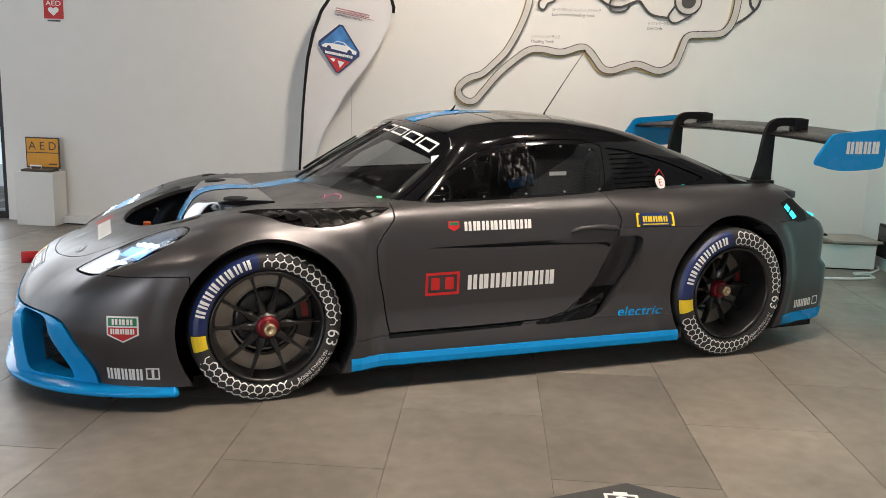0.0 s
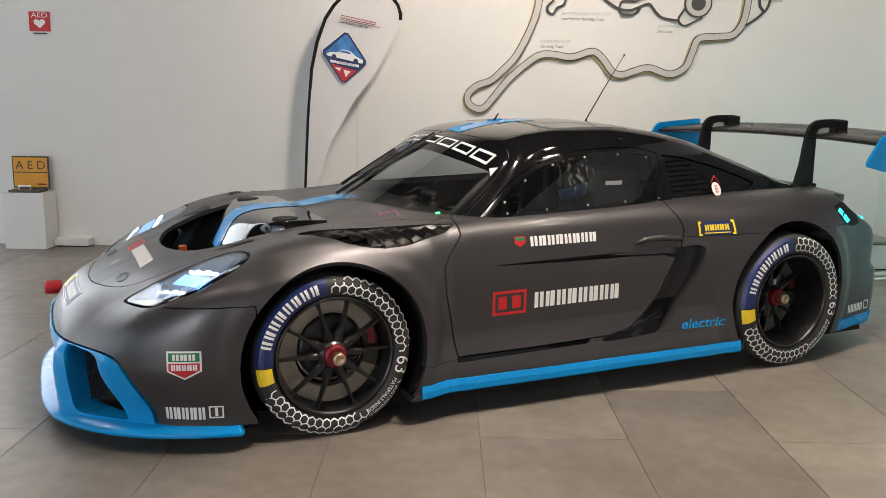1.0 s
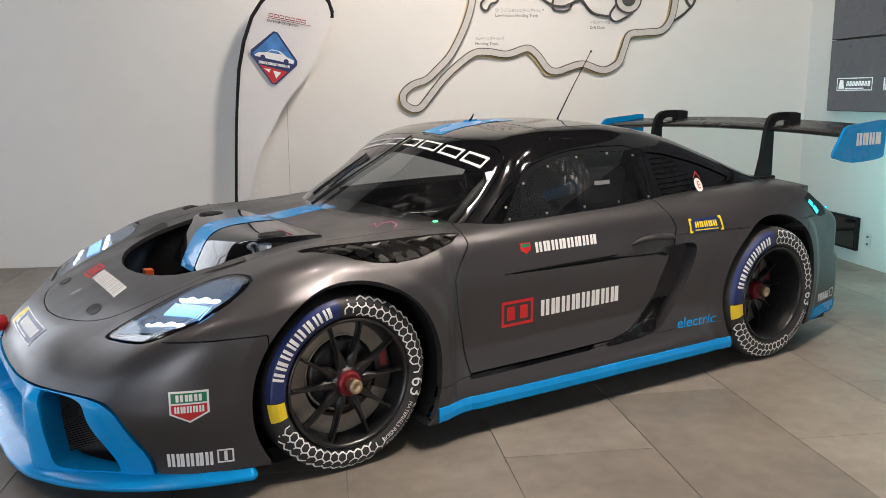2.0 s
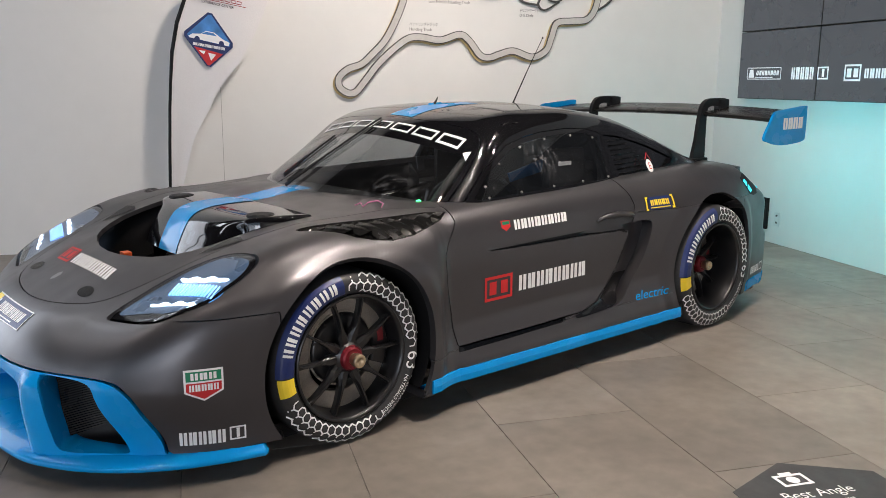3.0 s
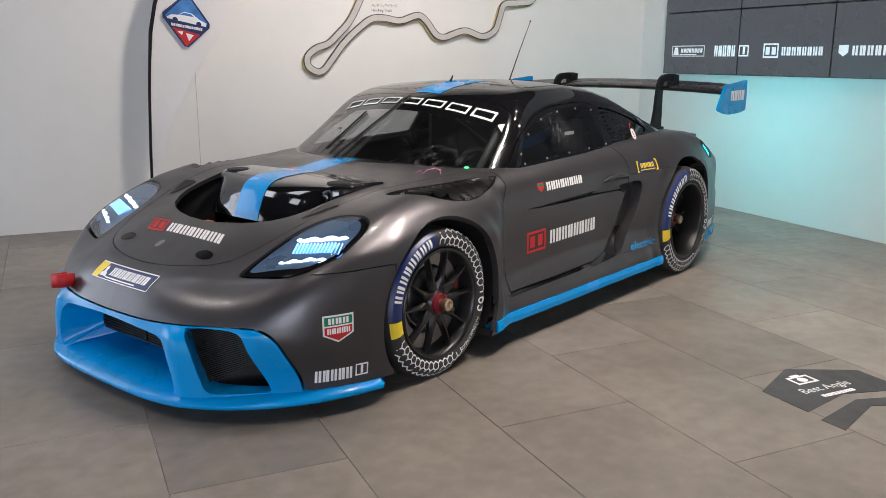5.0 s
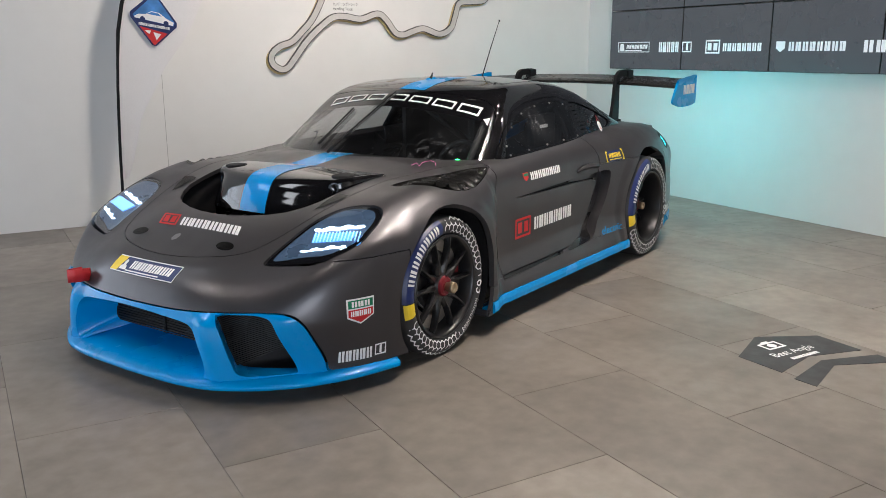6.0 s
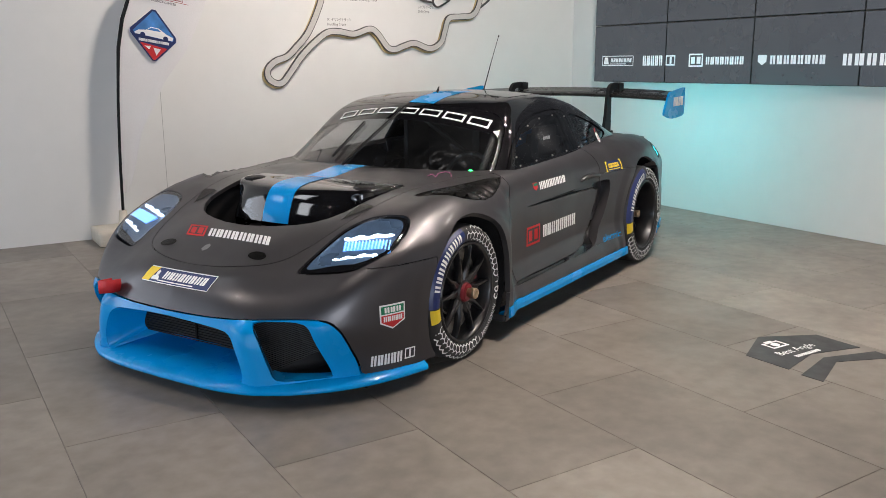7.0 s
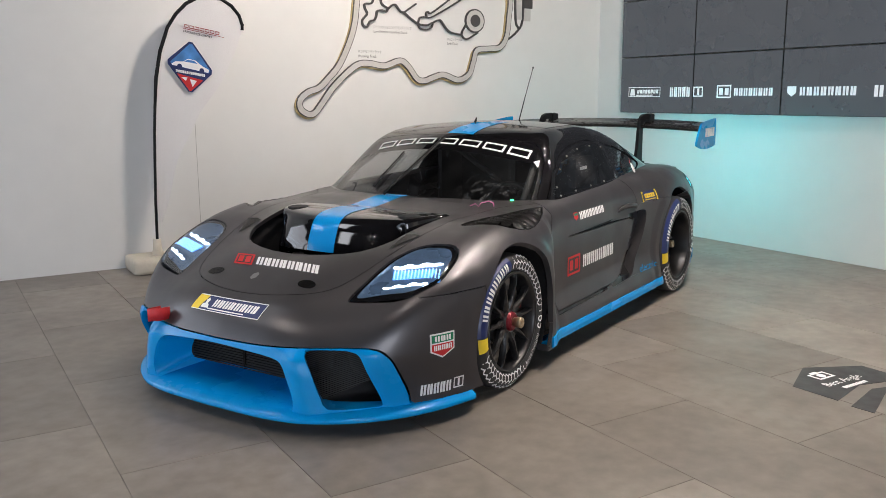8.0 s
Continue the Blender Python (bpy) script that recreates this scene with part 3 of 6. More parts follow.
half = [(y, z) for y, z in MOUTH if y >= 0]
half.sort(key=lambda q: math.atan2(q[1] - 0.22, q[0]))
half = [q for q in half if q[0] > 0.004]
mouth = np.array(half + [(-y, z) for y, z in half[::-1]])
front = on_nose(mouth[:, 0], mouth[:, 1]) + np.array([-0.004, 0, 0])
mid = front.copy()
mid[:, 0] += 0.05
mid[:, 1] *= 0.94
mid[:, 2] = 0.235 + (mid[:, 2] - 0.235) * 0.86 + 0.008
back = front.copy()
back[:, 0] = -2.10 + 0.2 * mouth[:, 0] ** 2
back[:, 1] *= 0.80
back[:, 2] = 0.25 + (mouth[:, 1] - 0.22) * 0.52
part("mouth_duct", loft([front, mid, back]), BLUE, car, "satin blue air duct of the centre mouth", True)
bm = slab([(-0.37, 0.175), (0.37, 0.175), (0.375, 0.22), (0.35, 0.30), (0.30, 0.345), (-0.30, 0.345), (-0.35, 0.30), (-0.375, 0.22)], -0.015, 0, Matrix(((0, 0, -1, -2.085), (1, 0, 0, 0), (0, 1, 0, 0), (0, 0, 0, 1))))
grille = part("radiator_grille", bm, MATT, car, "black radiator mesh inside the mouth")
for i in range(12):
    part("rib", boxed((-2.090, -0.35, 0.186 + i * 0.0128), (-2.086, 0.35, 0.1885 + i * 0.0128)), LOUVRE, grille)
part("post", boxed((-2.093, -0.006, 0.178), (-2.086, 0.006, 0.342)), LOUVRE, grille)
for s in (1, -1):
    loop = np.array(INTAKE) * [s, 1]
    f0 = on_nose(loop[:, 0], loop[:, 1])
    f1 = f0.copy()
    f1[:, 0] = -1.80
    f1[:, 1] = s * 0.70 + (loop[:, 0] - s * 0.6) * 0.5
    fold = f0 + [0.085, 0, 0]
    fold[:, 1] -= s * 0.092 * ramp(0.71, 0.53, np.abs(f0[:, 1]))
    part("intake_lip", loft([f0 + [0.003, 0, 0], fold]), BLUE, fascia_ob, "satin blue inner faces of the side intake", True)
    part("intake_duct", loft([fold, f1]), MATT, car, "dark side intake duct", True)
    bm = loft([[(-2.135 + 0.14 * t, s * (0.418 + 0.075 * (1 - v) + 0.26 * t - 0.02 * t * t), 0.132 + 0.120 * t + (0.249 - 0.130 * t) * v) for t in np.linspace(0, 1, 9)] for v in np.linspace(0, 1, 7)], False)
    part("carbon_vane", bm, CARBON, car, "carbon fibre guide vane in the side intake", True)

# splitter
lip_x = curve((0.0, -2.318), (0.25, -2.312), (0.45, -2.283), (0.62, -2.20), (0.77, -2.07), (0.875, -1.92), (0.945, -1.76), (0.985, -1.62))
SPLIT = [(float(lip_x(np.array(y))), y) for y in 0.985 * np.sin(np.linspace(0, math.pi / 2, 34))] + [(-1.60, 0.97), (-1.60, 0.0)]
outline = [(x, -y) for x, y in SPLIT] + [(x, y) for x, y in SPLIT[::-1][1:-1]]
bm = loft([[(-1.6 + (x + 1.6) * fx, y * fy, z) for x, y in outline] for fx, fy, z in ((0.985, 0.99, 0.070), (1.0, 1.0, 0.074), (1.003, 1.002, 0.084), (1.0, 1.0, 0.092), (0.985, 0.992, 0.096), (0.966, 0.980, 0.110), (0.80, 0.90, 0.116))])
bm.verts.ensure_lookup_table()
n = len(outline)
bm.faces.new(bm.verts[:n]), bm.faces.new(bm.verts[-n:])
bmesh.ops.recalc_face_normals(bm, faces=bm.faces)
part("splitter", bm, BLUE, car, "satin blue front splitter blade close to the floor", True)
# hung low: its black stands in for the shade below the sills
part("underfloor", boxed((-1.88, -0.83, 0.040), (2.02, 0.83, 0.104)), MATT, car, "flat matt black underfloor")

# headlamps
LAMP_IN = curve((-2.05, 0.58), (-1.99, 0.538), (-1.93, 0.545), (-1.865, 0.554), (-1.77, 0.563), (-1.69, 0.577), (-1.62, 0.605), (-1.565, 0.645), (-1.535, 0.70), (-1.518, 0.78), (-1.50, 1.1))
LAMP_LOW = curve((-2.05, 0.575), (-1.99, 0.550), (-1.955, 0.556), (-1.91, 0.572), (-1.84, 0.603), (-1.74, 0.643), (-1.69, 0.668), (-1.616, 0.703), (-1.54, 0.745), (-1.51, 0.768), (-1.45, 0.81))


def lamp_f(p):
    a = np.abs(p[:, 1])
    f = smax(LAMP_IN(p[:, 0]) - a, 1.3 * (LAMP_LOW(p[:, 0]) - p[:, 2]), 0.03)
    return np.where((a > 0.46) & (p[:, 0] < -1.47) & (p[:, 2] > 0.48), f, 0.5)


lamps, skin = take(skin, lamp_f, 0.003)
for s, cover in halves(lamps):
    unit = sheet_object("headlamp", cover, body_f, LENS, car, 0.0, "lit headlamp under a clear lens with black rim", lift=-0.002)
    inner, rim = take(cover, lambda p: lamp_f(p) + 0.011, 0.0)
    sheet_object("lamp_rim", rim, body_f, GLOSS, unit, 0.0, "gloss black rim", lift=-0.006)
    bowl = dented(body_f, lambda p: 0.075 * ramp(0.0, -0.035, lamp_f(p)))
    deep = drop_on(bowl, inner[0], -normal_of(body_f, inner[0]), 0.2, 0.004)
    sheet_object("lamp_bowl", (deep, inner[1]), bowl, BOWL, unit, 0.0, "blue-grey reflector bowl")
    for ends, h in ((((-1.738, 0.610), (-1.664, 0.838)), 0.0098), (((-1.872, 0.648), (-1.792, 0.842)), 0.0098)):
        line = np.array([[ends[0][0] + (ends[1][0] - ends[0][0]) * t, s * (ends[0][1] + (ends[1][1] - ends[0][1]) * t), 1.2] for t in np.linspace(0, 1, 25)])
        a = drop_on(body_f, line, np.tile([0, 0, -1.0], (25, 1)))
        a = a - 0.011 * normal_of(body_f, a)
        swing = np.cos(np.linspace(0, 3.0 * math.tau, 25))
        a[:, 2] += 0.0022 * swing
        a[:, 0] += 0.0030 * swing
        part("light_bar", tube(a, [h * (0.92 + 0.16 * math.cos(0.8 * k)) * min(1, 0.35 + 0.4 * min(k, 24 - k)) for k in range(25)], 8), LAMP, unit, "bright white light bar", True)
    grid = []
    for k in range(15):
        g = k / 14
        line = np.array([[-1.757 + 0.062 * g + (-0.049 - 0.004 * (1 - g)) * h, s * (0.628 + 0.222 * g + (0.024 + 0.006 * (1 - g)) * h), 1.2] for h in np.linspace(0, 1, 5)])
        a = drop_on(body_f, line, np.tile([0, 0, -1.0], (5, 1)))
        grid.append(a - 0.010 * normal_of(body_f, a))
    bm = loft([list(g) for g in grid], False)
    bmesh.ops.solidify(bm, geom=bm.faces[:], thickness=0.02)
    block_ob = part("projector", bm, LAMP_BLUE, unit, "blue-lit projector block")
    for k in range(14):
        p = (grid[k] + grid[k + 1]) / 2 + 0.003 * normal_of(body_f, grid[k])
        part("lens_cell", tube([p[0], p[2], p[4]], 0.0034, 6), LAMP_CELL, block_ob, smooth=True)

# bonnet with its opening and the black ramp behind it
OPENING = [(-1.772, 0.0), (-1.764, 0.11), (-1.742, 0.21), (-1.71, 0.30), (-1.668, 0.368), (-1.61, 0.42), (-1.53, 0.462), (-1.40, 0.485), (-1.25, 0.508), (-1.105, 0.525), (-1.103, 0.3), (-1.102, 0.0), (-1.102, -0.3), (-1.772, -0.3)]
BONNET = [(-2.090, -0.3), (-2.090, 0.0), (-2.072, 0.18), (-2.025, 0.33), (-1.952, 0.432), (-1.85, 0.487), (-1.72, 0.525), (-1.58, 0.555), (-1.35, 0.60), (-1.05, 0.63), (-0.80, 0.66), (-0.60, 0.72), (-0.60, -0.3)]
bonnet, skin = take(skin, only(top_poly(smooth_loop(BONNET, 5)), lambda p: p[:, 2] > 0.45), 0.002)
hole, bonnet = take(bonnet, top_poly(OPENING), 0.0)
bonnet_ob = sheet_object("bonnet", bonnet, body_f, PAINT, car, 0.02, "graphite bonnet with a wide radiator outlet")


RAMP = [(-1.108, 0.824, 0.505), (-1.20, 0.826, 0.485), (-1.30, 0.823, 0.45), (-1.37, 0.813, 0.415), (-1.422, 0.790, 0.395), (-1.456, 0.752, 0.39), (-1.480, 0.712, 0.39), (-1.500, 0.676, 0.39), (-1.515, 0.640, 0.39)]
ramp_x, ramp_z, ramp_w = (curve(*[(i, q[n]) for i, q in enumerate(RAMP)]) for n in range(3))


def on_ramp(t, y, up=0.0):
    """A place on the air ramp: t runs from its rear joint (0) over the lip (4) down to its foot (8)."""
    at = lambda t: (float(ramp_x(np.array(t))) + 0.30 * y * y * float(ramp(1.9, 4.6, np.array(t))) + 6.0 * max(abs(y) - 0.31, 0) ** 2 * float(ramp(3.0, 5.0, np.array(t))), float(ramp_z(np.array(t))) - 0.02 * y * y )
    (x, z), (xa, za), (xb, zb) = at(t), at(max(t - 0.05, 0)), at(min(t + 0.05, 8))
    d = math.hypot(xb - xa, zb - za)
    return (x - up * (za - zb) / d, y, z + up * (xa - xb) / d)


steps = np.linspace(0, 8, 41)
across = [(-1.03, 0.20), (-1.025, 0.05), (-1.015, 0.012)] + [(k, 0.0) for k in np.linspace(-1, 1, 29)] + [(1.015, 0.012), (1.025, 0.05), (1.03, 0.20)]
bm = loft([[Vector(on_ramp(t, float(ramp_w(np.array(t))) * k)) - Vector((0, 0, sink)) for k, sink in across] for t in steps], False)
ramp_ob = part("bonnet_ramp", bm, LACQUER, car, "gloss black air ramp in the bonnet with blue stripe", True)
deep = dented(body_f, lambda p: np.full(len(p), 0.24))
pts = drop_on(deep, hole[0] + [0, 0, 0.02], np.tile([0, 0, -1.0], (len(hole[0]), 1)), 0.6)
sheet_object("radiator_well", (pts, hole[1]), deep, LOUVRE, car, 0.0, "dark radiator well under the bonnet")
DOWN = ((0, 0, 1.0), (1, 0, 0), (0, 1, 0), (0, 0, -1))
bm = loft([[on_ramp(t, y, 0.0025) for y in np.linspace(-0.026 - 0.046 * t / 8, 0.158 - 0.05 * t / 8, 9)] for t in steps], False)
part("stripe", bm, BLUE_GLOSS, ramp_ob, "glossy blue stripe", True)
drawn("stripe", [[(-1.098, -0.028), (-0.95, -0.038), (-0.80, -0.045), (-0.80, 0.125), (-0.95, 0.138), (-1.098, 0.155)]], DOWN, body_f, BLUE_GLOSS, bonnet_ob, 0.002, 0.03, "blue stripe")
for y in (0.32, -0.32):
    m = Matrix.Translation((-1.272, y * 1.19, 0.821))
    bm = cyl(cyl(bmesh.new(), m, 0.060, 0.008, 40, 0.056), m @ Matrix.Translation((0, 0, 0.004)), 0.047, 0.004, 40)
    part("round_cap", bm, MATT, ramp_ob, "round black cap")
    drawn("pin_cover", [[(-1.968 + 0.026 * math.cos(k * math.tau / 20), y * 0.92 + 0.050 * math.sin(k * math.tau / 20)) for k in range(20)]], DOWN, body_f, LOUVRE, bonnet_ob, 0.002)
drawn("crest", [ring_shape(-1.972, 0.036, 0.026, 6)], ((0, 0, 1.0), (1, 0, 0), (0, 0.8, 0), (0, 0, -1)), body_f, material("grey_emblem", (0.25, 0.25, 0.25), 0.4, 0.3), bonnet_ob, 0.002)
for y in (1, -1):
    drawn("side_slot", [[(-1.615, 0.500 * y), (-1.53, 0.494 * y), (-1.455, 0.492 * y), (-1.446, 0.530 * y), (-1.462, 0.580 * y), (-1.54, 0.540 * y)]], DOWN, body_f, LOUVRE, bonnet_ob, 0.004, 0.012, label="black wedge-shaped vent slot")
part("cable_clip", boxed((-0.018, -0.026, -0.02), (0.018, 0.026, 0.012), Matrix.Translation((-1.655, 0.12, 0.628)), 0.004), material("orange_plastic", (0.6, 0.10, 0.02), 0.45, grain=0.05), ramp_ob, "small orange high-voltage plug")

# black vents behind the front wheels
VENT = [(-1.31, 0.70), (-1.21, 0.725), (-1.09, 0.735), (-0.88, 0.769), (-0.70, 0.803), (-0.64, 0.825), (-0.70, 0.855), (-0.80, 0.893), (-0.90, 0.915), (-1.0, 0.926), (-1.09, 0.918), (-1.16, 0.897), (-1.25, 0.83), (-1.31, 0.75)]
vents, skin = take(skin, only(top_poly(VENT), lambda p: (p[:, 2] > 0.715) & (p[:, 0] < -0.5)), 0.002)
for s, v in halves(vents):
    dip = dented(body_f, lambda p: 0.020 * ramp(0.0, -0.03, poly_f(p[:, 0], np.abs(p[:, 1]), VENT)))
    q = drop_on(dip, v[0] + [0, 0, 0.02], np.tile([0, 0, -1.0], (len(v[0]), 1)), 0.5)
    ob = sheet_object("fender_vent", (q, v[1]), dip, LOUVRE, car, 0.0, "gloss black louvred vent over the front wheel")
    for k in range(8):
        x = -1.235 + 0.068 * k
        y0, y1 = 0.738 + 0.07 * ramp(-1.05, -0.66, x), 0.835 + 0.085 * ramp(-1.25, -1.05, x) - 0.055 * ramp(-0.90, -0.70, x)
        rows = []
        for dx, sink in ((0.0, 0.016), (0.030, 0.010), (0.052, 0.001), (0.058, 0.004), (0.060, 0.016)):
            line = np.array([[x + dx + 0.05 * t, s * (y0 + (y1 - y0) * t), 1.2] for t in np.linspace(0, 1, 6)])
            rows.append(drop_on(body_f, line, np.tile([0, 0, -1.0], (6, 1))) - [0, 0, sink + 0.003])
        part("louvre", loft(rows, False), LOUVRE, ob, smooth=True)

# bumper, doors, skirts, intakes in the flanks
seam = np.where(skin[0][:, 0] < -1.3, np.maximum(skin[0][:, 2] - 0.580 - 0.02 * (skin[0][:, 0] + 1.9), skin[0][:, 0] + 1.55), 0.5)
open_joint = np.where(np.abs(skin[0][:, 1]) > 0.84, 0.0022, 0.0)
bumper, skin = carve(*skin, seam + open_joint)[0], carve(*skin, seam - open_joint)[1]
bumper_ob = sheet_object("front_bumper", bumper, body_f, PAINT, car, 0.015, "graphite front bumper skin")
SCOOP = smooth_loop([(0.10, 0.646), (0.40, 0.648), (0.62, 0.656), (0.676, 0.652), (0.694, 0.63), (0.686, 0.58), (0.668, 0.525), (0.635, 0.457), (0.578, 0.372), (0.505, 0.297), (0.41, 0.252),
                     (0.25, 0.238), (0.05, 0.236), (0.16, 0.262), (0.265, 0.278), (0.36, 0.335), (0.44, 0.43), (0.495, 0.54), (0.52, 0.605), (0.48, 0.624), (0.30, 0.628)], 5)
flank = lambda p: (np.abs(p[:, 1]) > 0.72) & (p[:, 2] < 0.9)
scoop, skin = take(skin, only(side_poly(SCOOP), flank), 0.0)
SCOOP_EDGE = curve((0.20, 0.10), (0.238, 0.25), (0.252, 0.41), (0.297, 0.505), (0.372, 0.578), (0.457, 0.635), (0.525, 0.668), (0.58, 0.686), (0.63, 0.694), (0.65, 0.694), (0.7, 0.694))
scoop_f = dented(body_f, lambda p: 0.004 + 0.062 * ramp(-0.26, -0.03, p[:, 0] - SCOOP_EDGE(p[:, 2])) * ramp(0.236, 0.30, p[:, 2]))
for s, v in halves(scoop):
    q = drop_on(scoop_f, v[0] + [0, s * 0.02, 0], np.tile([0, -s * 1.0, 0], (len(v[0]), 1)), 0.5)
    low, high_part = take((q, v[1]), lambda p: p[:, 2] - 0.385, 0.0)
    intake = sheet_object("side_intake", high_part, scoop_f, PAINT, car, 0.0, "deep air intake sunk into the flank")
    sheet_object("intake_foot", low, scoop_f, GLOSS, intake, 0.0, "gloss black lower panel of the intake")
# shade below the door's crease, put in as a sunk matt black strip
BLADE = [(-0.575, 0.634), (-0.45, 0.629), (-0.2, 0.626), (0.2, 0.622), (0.46, 0.618), (0.51, 0.60), (0.53, 0.6475), (0.2, 0.647), (-0.2, 0.643), (-0.45, 0.639)]
blade, skin = take(skin, only(side_poly(BLADE), flank), 0.0)
for s, v in halves(blade):
    sheet_object("door_groove", v, body_f, MATT, car, 0.0, "dark groove under the door's crease", lift=-0.02)
DOOR = [(-0.625, 0.95), (-0.628, 0.78), (-0.70, 0.70), (-0.732, 0.655), (-0.72, 0.54), (-0.689, 0.415), (-0.664, 0.255), (-0.24, 0.254), (0.15, 0.259), (0.268, 0.282), (0.36, 0.338), (0.44, 0.432),
        (0.495, 0.545), (0.555, 0.66), (0.575, 0.735), (0.553, 0.796), (0.53, 0.83), (0.50, 0.95)]
doors, skin = take(skin, only(side_poly(DOOR), lambda p: np.abs(p[:, 1]) > 0.70), 0.003)
door_obs = {s: sheet_object("door", v, body_f, PAINT, car, 0.03, "graphite door skin") for s, v in halves(doors)}
GROOVE = [(-0.668, 0.232), (0.02, 0.238), (0.02, 0.2575), (-0.24, 0.2575), (-0.664, 0.265)]
groove, skin = take(skin, only(side_poly(GROOVE), flank), 0.0)
for s, v in halves(groove):
    sheet_object("sill_groove", v, body_f, GLOSS, car, 0.0, "dark groove between door and sill", lift=-0.018)
_, skin = take(skin, only(lambda p: p[:, 2] - (0.158 - 0.008 * p[:, 0]), lambda p: (p[:, 0] > -0.862) & (p[:, 0] < 0.915) & (np.abs(p[:, 1]) > 0.80)), 0.0)
xs = np.linspace(-0.862, 0.912, 40)
for s in (1, -1):
    rim = drop_on(body_f, np.stack([xs, 0 * xs + 1.5 * s, 0.162 - 0.008 * xs], 1), np.tile([0, -1.0 * s, 0], (40, 1)), 1.2)
    out = [(rim[:, 1], 0.162), (rim[:, 1] + 0.006 * s, 0.162), (rim[:, 1] + 0.012 * s, 0.136), (rim[:, 1] + 0.012 * s, 0.110), (rim[:, 1] + 0.004 * s, 0.104), (rim[:, 1] - 0.10 * s, 0.104)]
    bm = loft([[(x, yy[i], z - 0.008 * x) for yy, z in out] for i, x in enumerate(xs)])
    bm.faces.new([v for v in bm.verts][:6]), bm.faces.new([v for v in bm.verts][-6:])
    bmesh.ops.recalc_face_normals(bm, faces=bm.faces)
    part("sill_strip", bm, BLUE, car, "satin blue strip along the sill")
skirt, skin = take(skin, only(lambda p: p[:, 2] - 0.246, lambda p: (np.abs(p[:, 0] + 0.02) < 0.88) & (np.abs(p[:, 1]) > 0.80)), 0.001)
for s, v in halves(skirt):
    sheet_object("side_skirt", v, body_f, PAINT, car, 0.02, "graphite side skirt")
tail_blue, skin = take(skin, only(lambda p: p[:, 2] - 0.165, lambda p: (p[:, 0] > 1.64)), 0.0)
sheet_object("rear_lip", tail_blue, body_f, BLUE, car, 0.02, "satin blue lip under the rear bumper", lift=0.006)
rear, skin = take(skin, only(lambda p: np.maximum(1.56 + 0.25 * (p[:, 2] - 0.75) - p[:, 0], p[:, 2] - 0.70), lambda p: p[:, 0] > 1.2), 0.0015)
rear_ob = sheet_object("rear_bumper", rear, body_f, PAINT, car, 0.02, "graphite rear bumper skin")
front_fender, rest = take(skin, lambda p: p[:, 0] + 0.66, 0.0)
for s, v in halves(front_fender):
    sheet_object("front_fender", v, body_f, PAINT, car, 0.03, "graphite front fender")
upper, lower = take(rest, only(lambda p: 0.70 - p[:, 2], lambda p: p[:, 0] > 0.58), 0.0012)
fender_obs = {}
for s, v in halves(lower):
    fender_obs[s] = sheet_object("rear_fender", v, body_f, PAINT, car, 0.09, "graphite rear fender over the deep-set wheel")
for s, v in halves(upper):
    sheet_object("rear_shoulder", v, body_f, PAINT, car, 0.02, "graphite rear shoulder")
for s in (1, -1):
    a = drop_on(body_f, np.array([[0.29, 1.4 * s, 0.682], [0.34, 1.4 * s, 0.700], [0.44, 1.4 * s, 0.706], [0.53, 1.4 * s, 0.697], [0.56, 1.4 * s, 0.688]]), np.tile([0, -1.0 * s, 0], (5, 1)))
    a[1:4, 1] += s * 0.014
    part("handle", tube(a, [0.006, 0.013, 0.016, 0.015, 0.008], 10, flat=1.0), PAINT, door_obs[s], "flush door handle", True)

# cabin: windscreen, windows, roof
WS = [(-1.3, -0.3), (-1.3, 0.95), (-0.64, 0.765), (-0.52, 0.735), (-0.41, 0.705), (-0.30, 0.668), (-0.262, 0.635), (-0.255, 0.58), (-0.275, 0.40), (-0.305, 0.2), (-0.312, 0.0), (-0.312, -0.3)]
windscreen, top = take(glasshouse, only(top_poly(WS), lambda p: p[:, 0] < -0.15), 0.002)
visor, pane = take(windscreen, lambda p: -(p[:, 0] - 0.24 * np.abs(p[:, 1]) ** 2 + 0.468), 0.0)
pane, edge = take(pane, lambda p: poly_f(p[:, 0], np.abs(p[:, 1]), WS) + 0.022, 0.0)
ws_ob = sheet_object("windscreen", pane, cabin_f, SCREEN_GLASS, car, 0.0, "clear windscreen with a black visor band")
ws_ob.visible_shadow = False
visor_ob = sheet_object("visor_band", visor, cabin_f, GLOSS, ws_ob, 0.0, "gloss black visor band with white bars")
for s, v in halves(edge):
    sheet_object("screen_edge", v, cabin_f, GLOSS, ws_ob, 0.0, "black printed edge")
SIDE = [(-0.53, 0.813), (-0.44, 0.883), (-0.318, 0.978), (-0.145, 1.066), (0.0, 1.100), (0.12, 1.116), (0.30, 1.125), (0.46, 1.121), (0.575, 1.093), (0.565, 0.978), (0.54, 0.846), (0.20, 0.840), (-0.2, 0.828)]
PANE = [(-0.45, 0.846), (-0.318, 0.950), (-0.145, 1.040), (0.0, 1.076), (0.12, 1.092), (0.30, 1.102), (0.45, 1.098), (0.545, 1.073), (0.538, 0.978), (0.518, 0.866), (0.20, 0.862), (-0.2, 0.852)]
QUARTER = [(0.602, 1.083), (0.74, 1.066), (0.897, 1.030), (1.02, 0.998), (1.151, 0.954), (1.28, 0.908), (1.05, 0.876), (0.897, 0.866), (0.60, 0.852)]
high = lambda p: (np.abs(p[:, 1]) > 0.5)
windows, top = take(top, only(side_poly(SIDE), high), 0.002)
quarters, top = take(top, only(side_poly(QUARTER), high), 0.002)
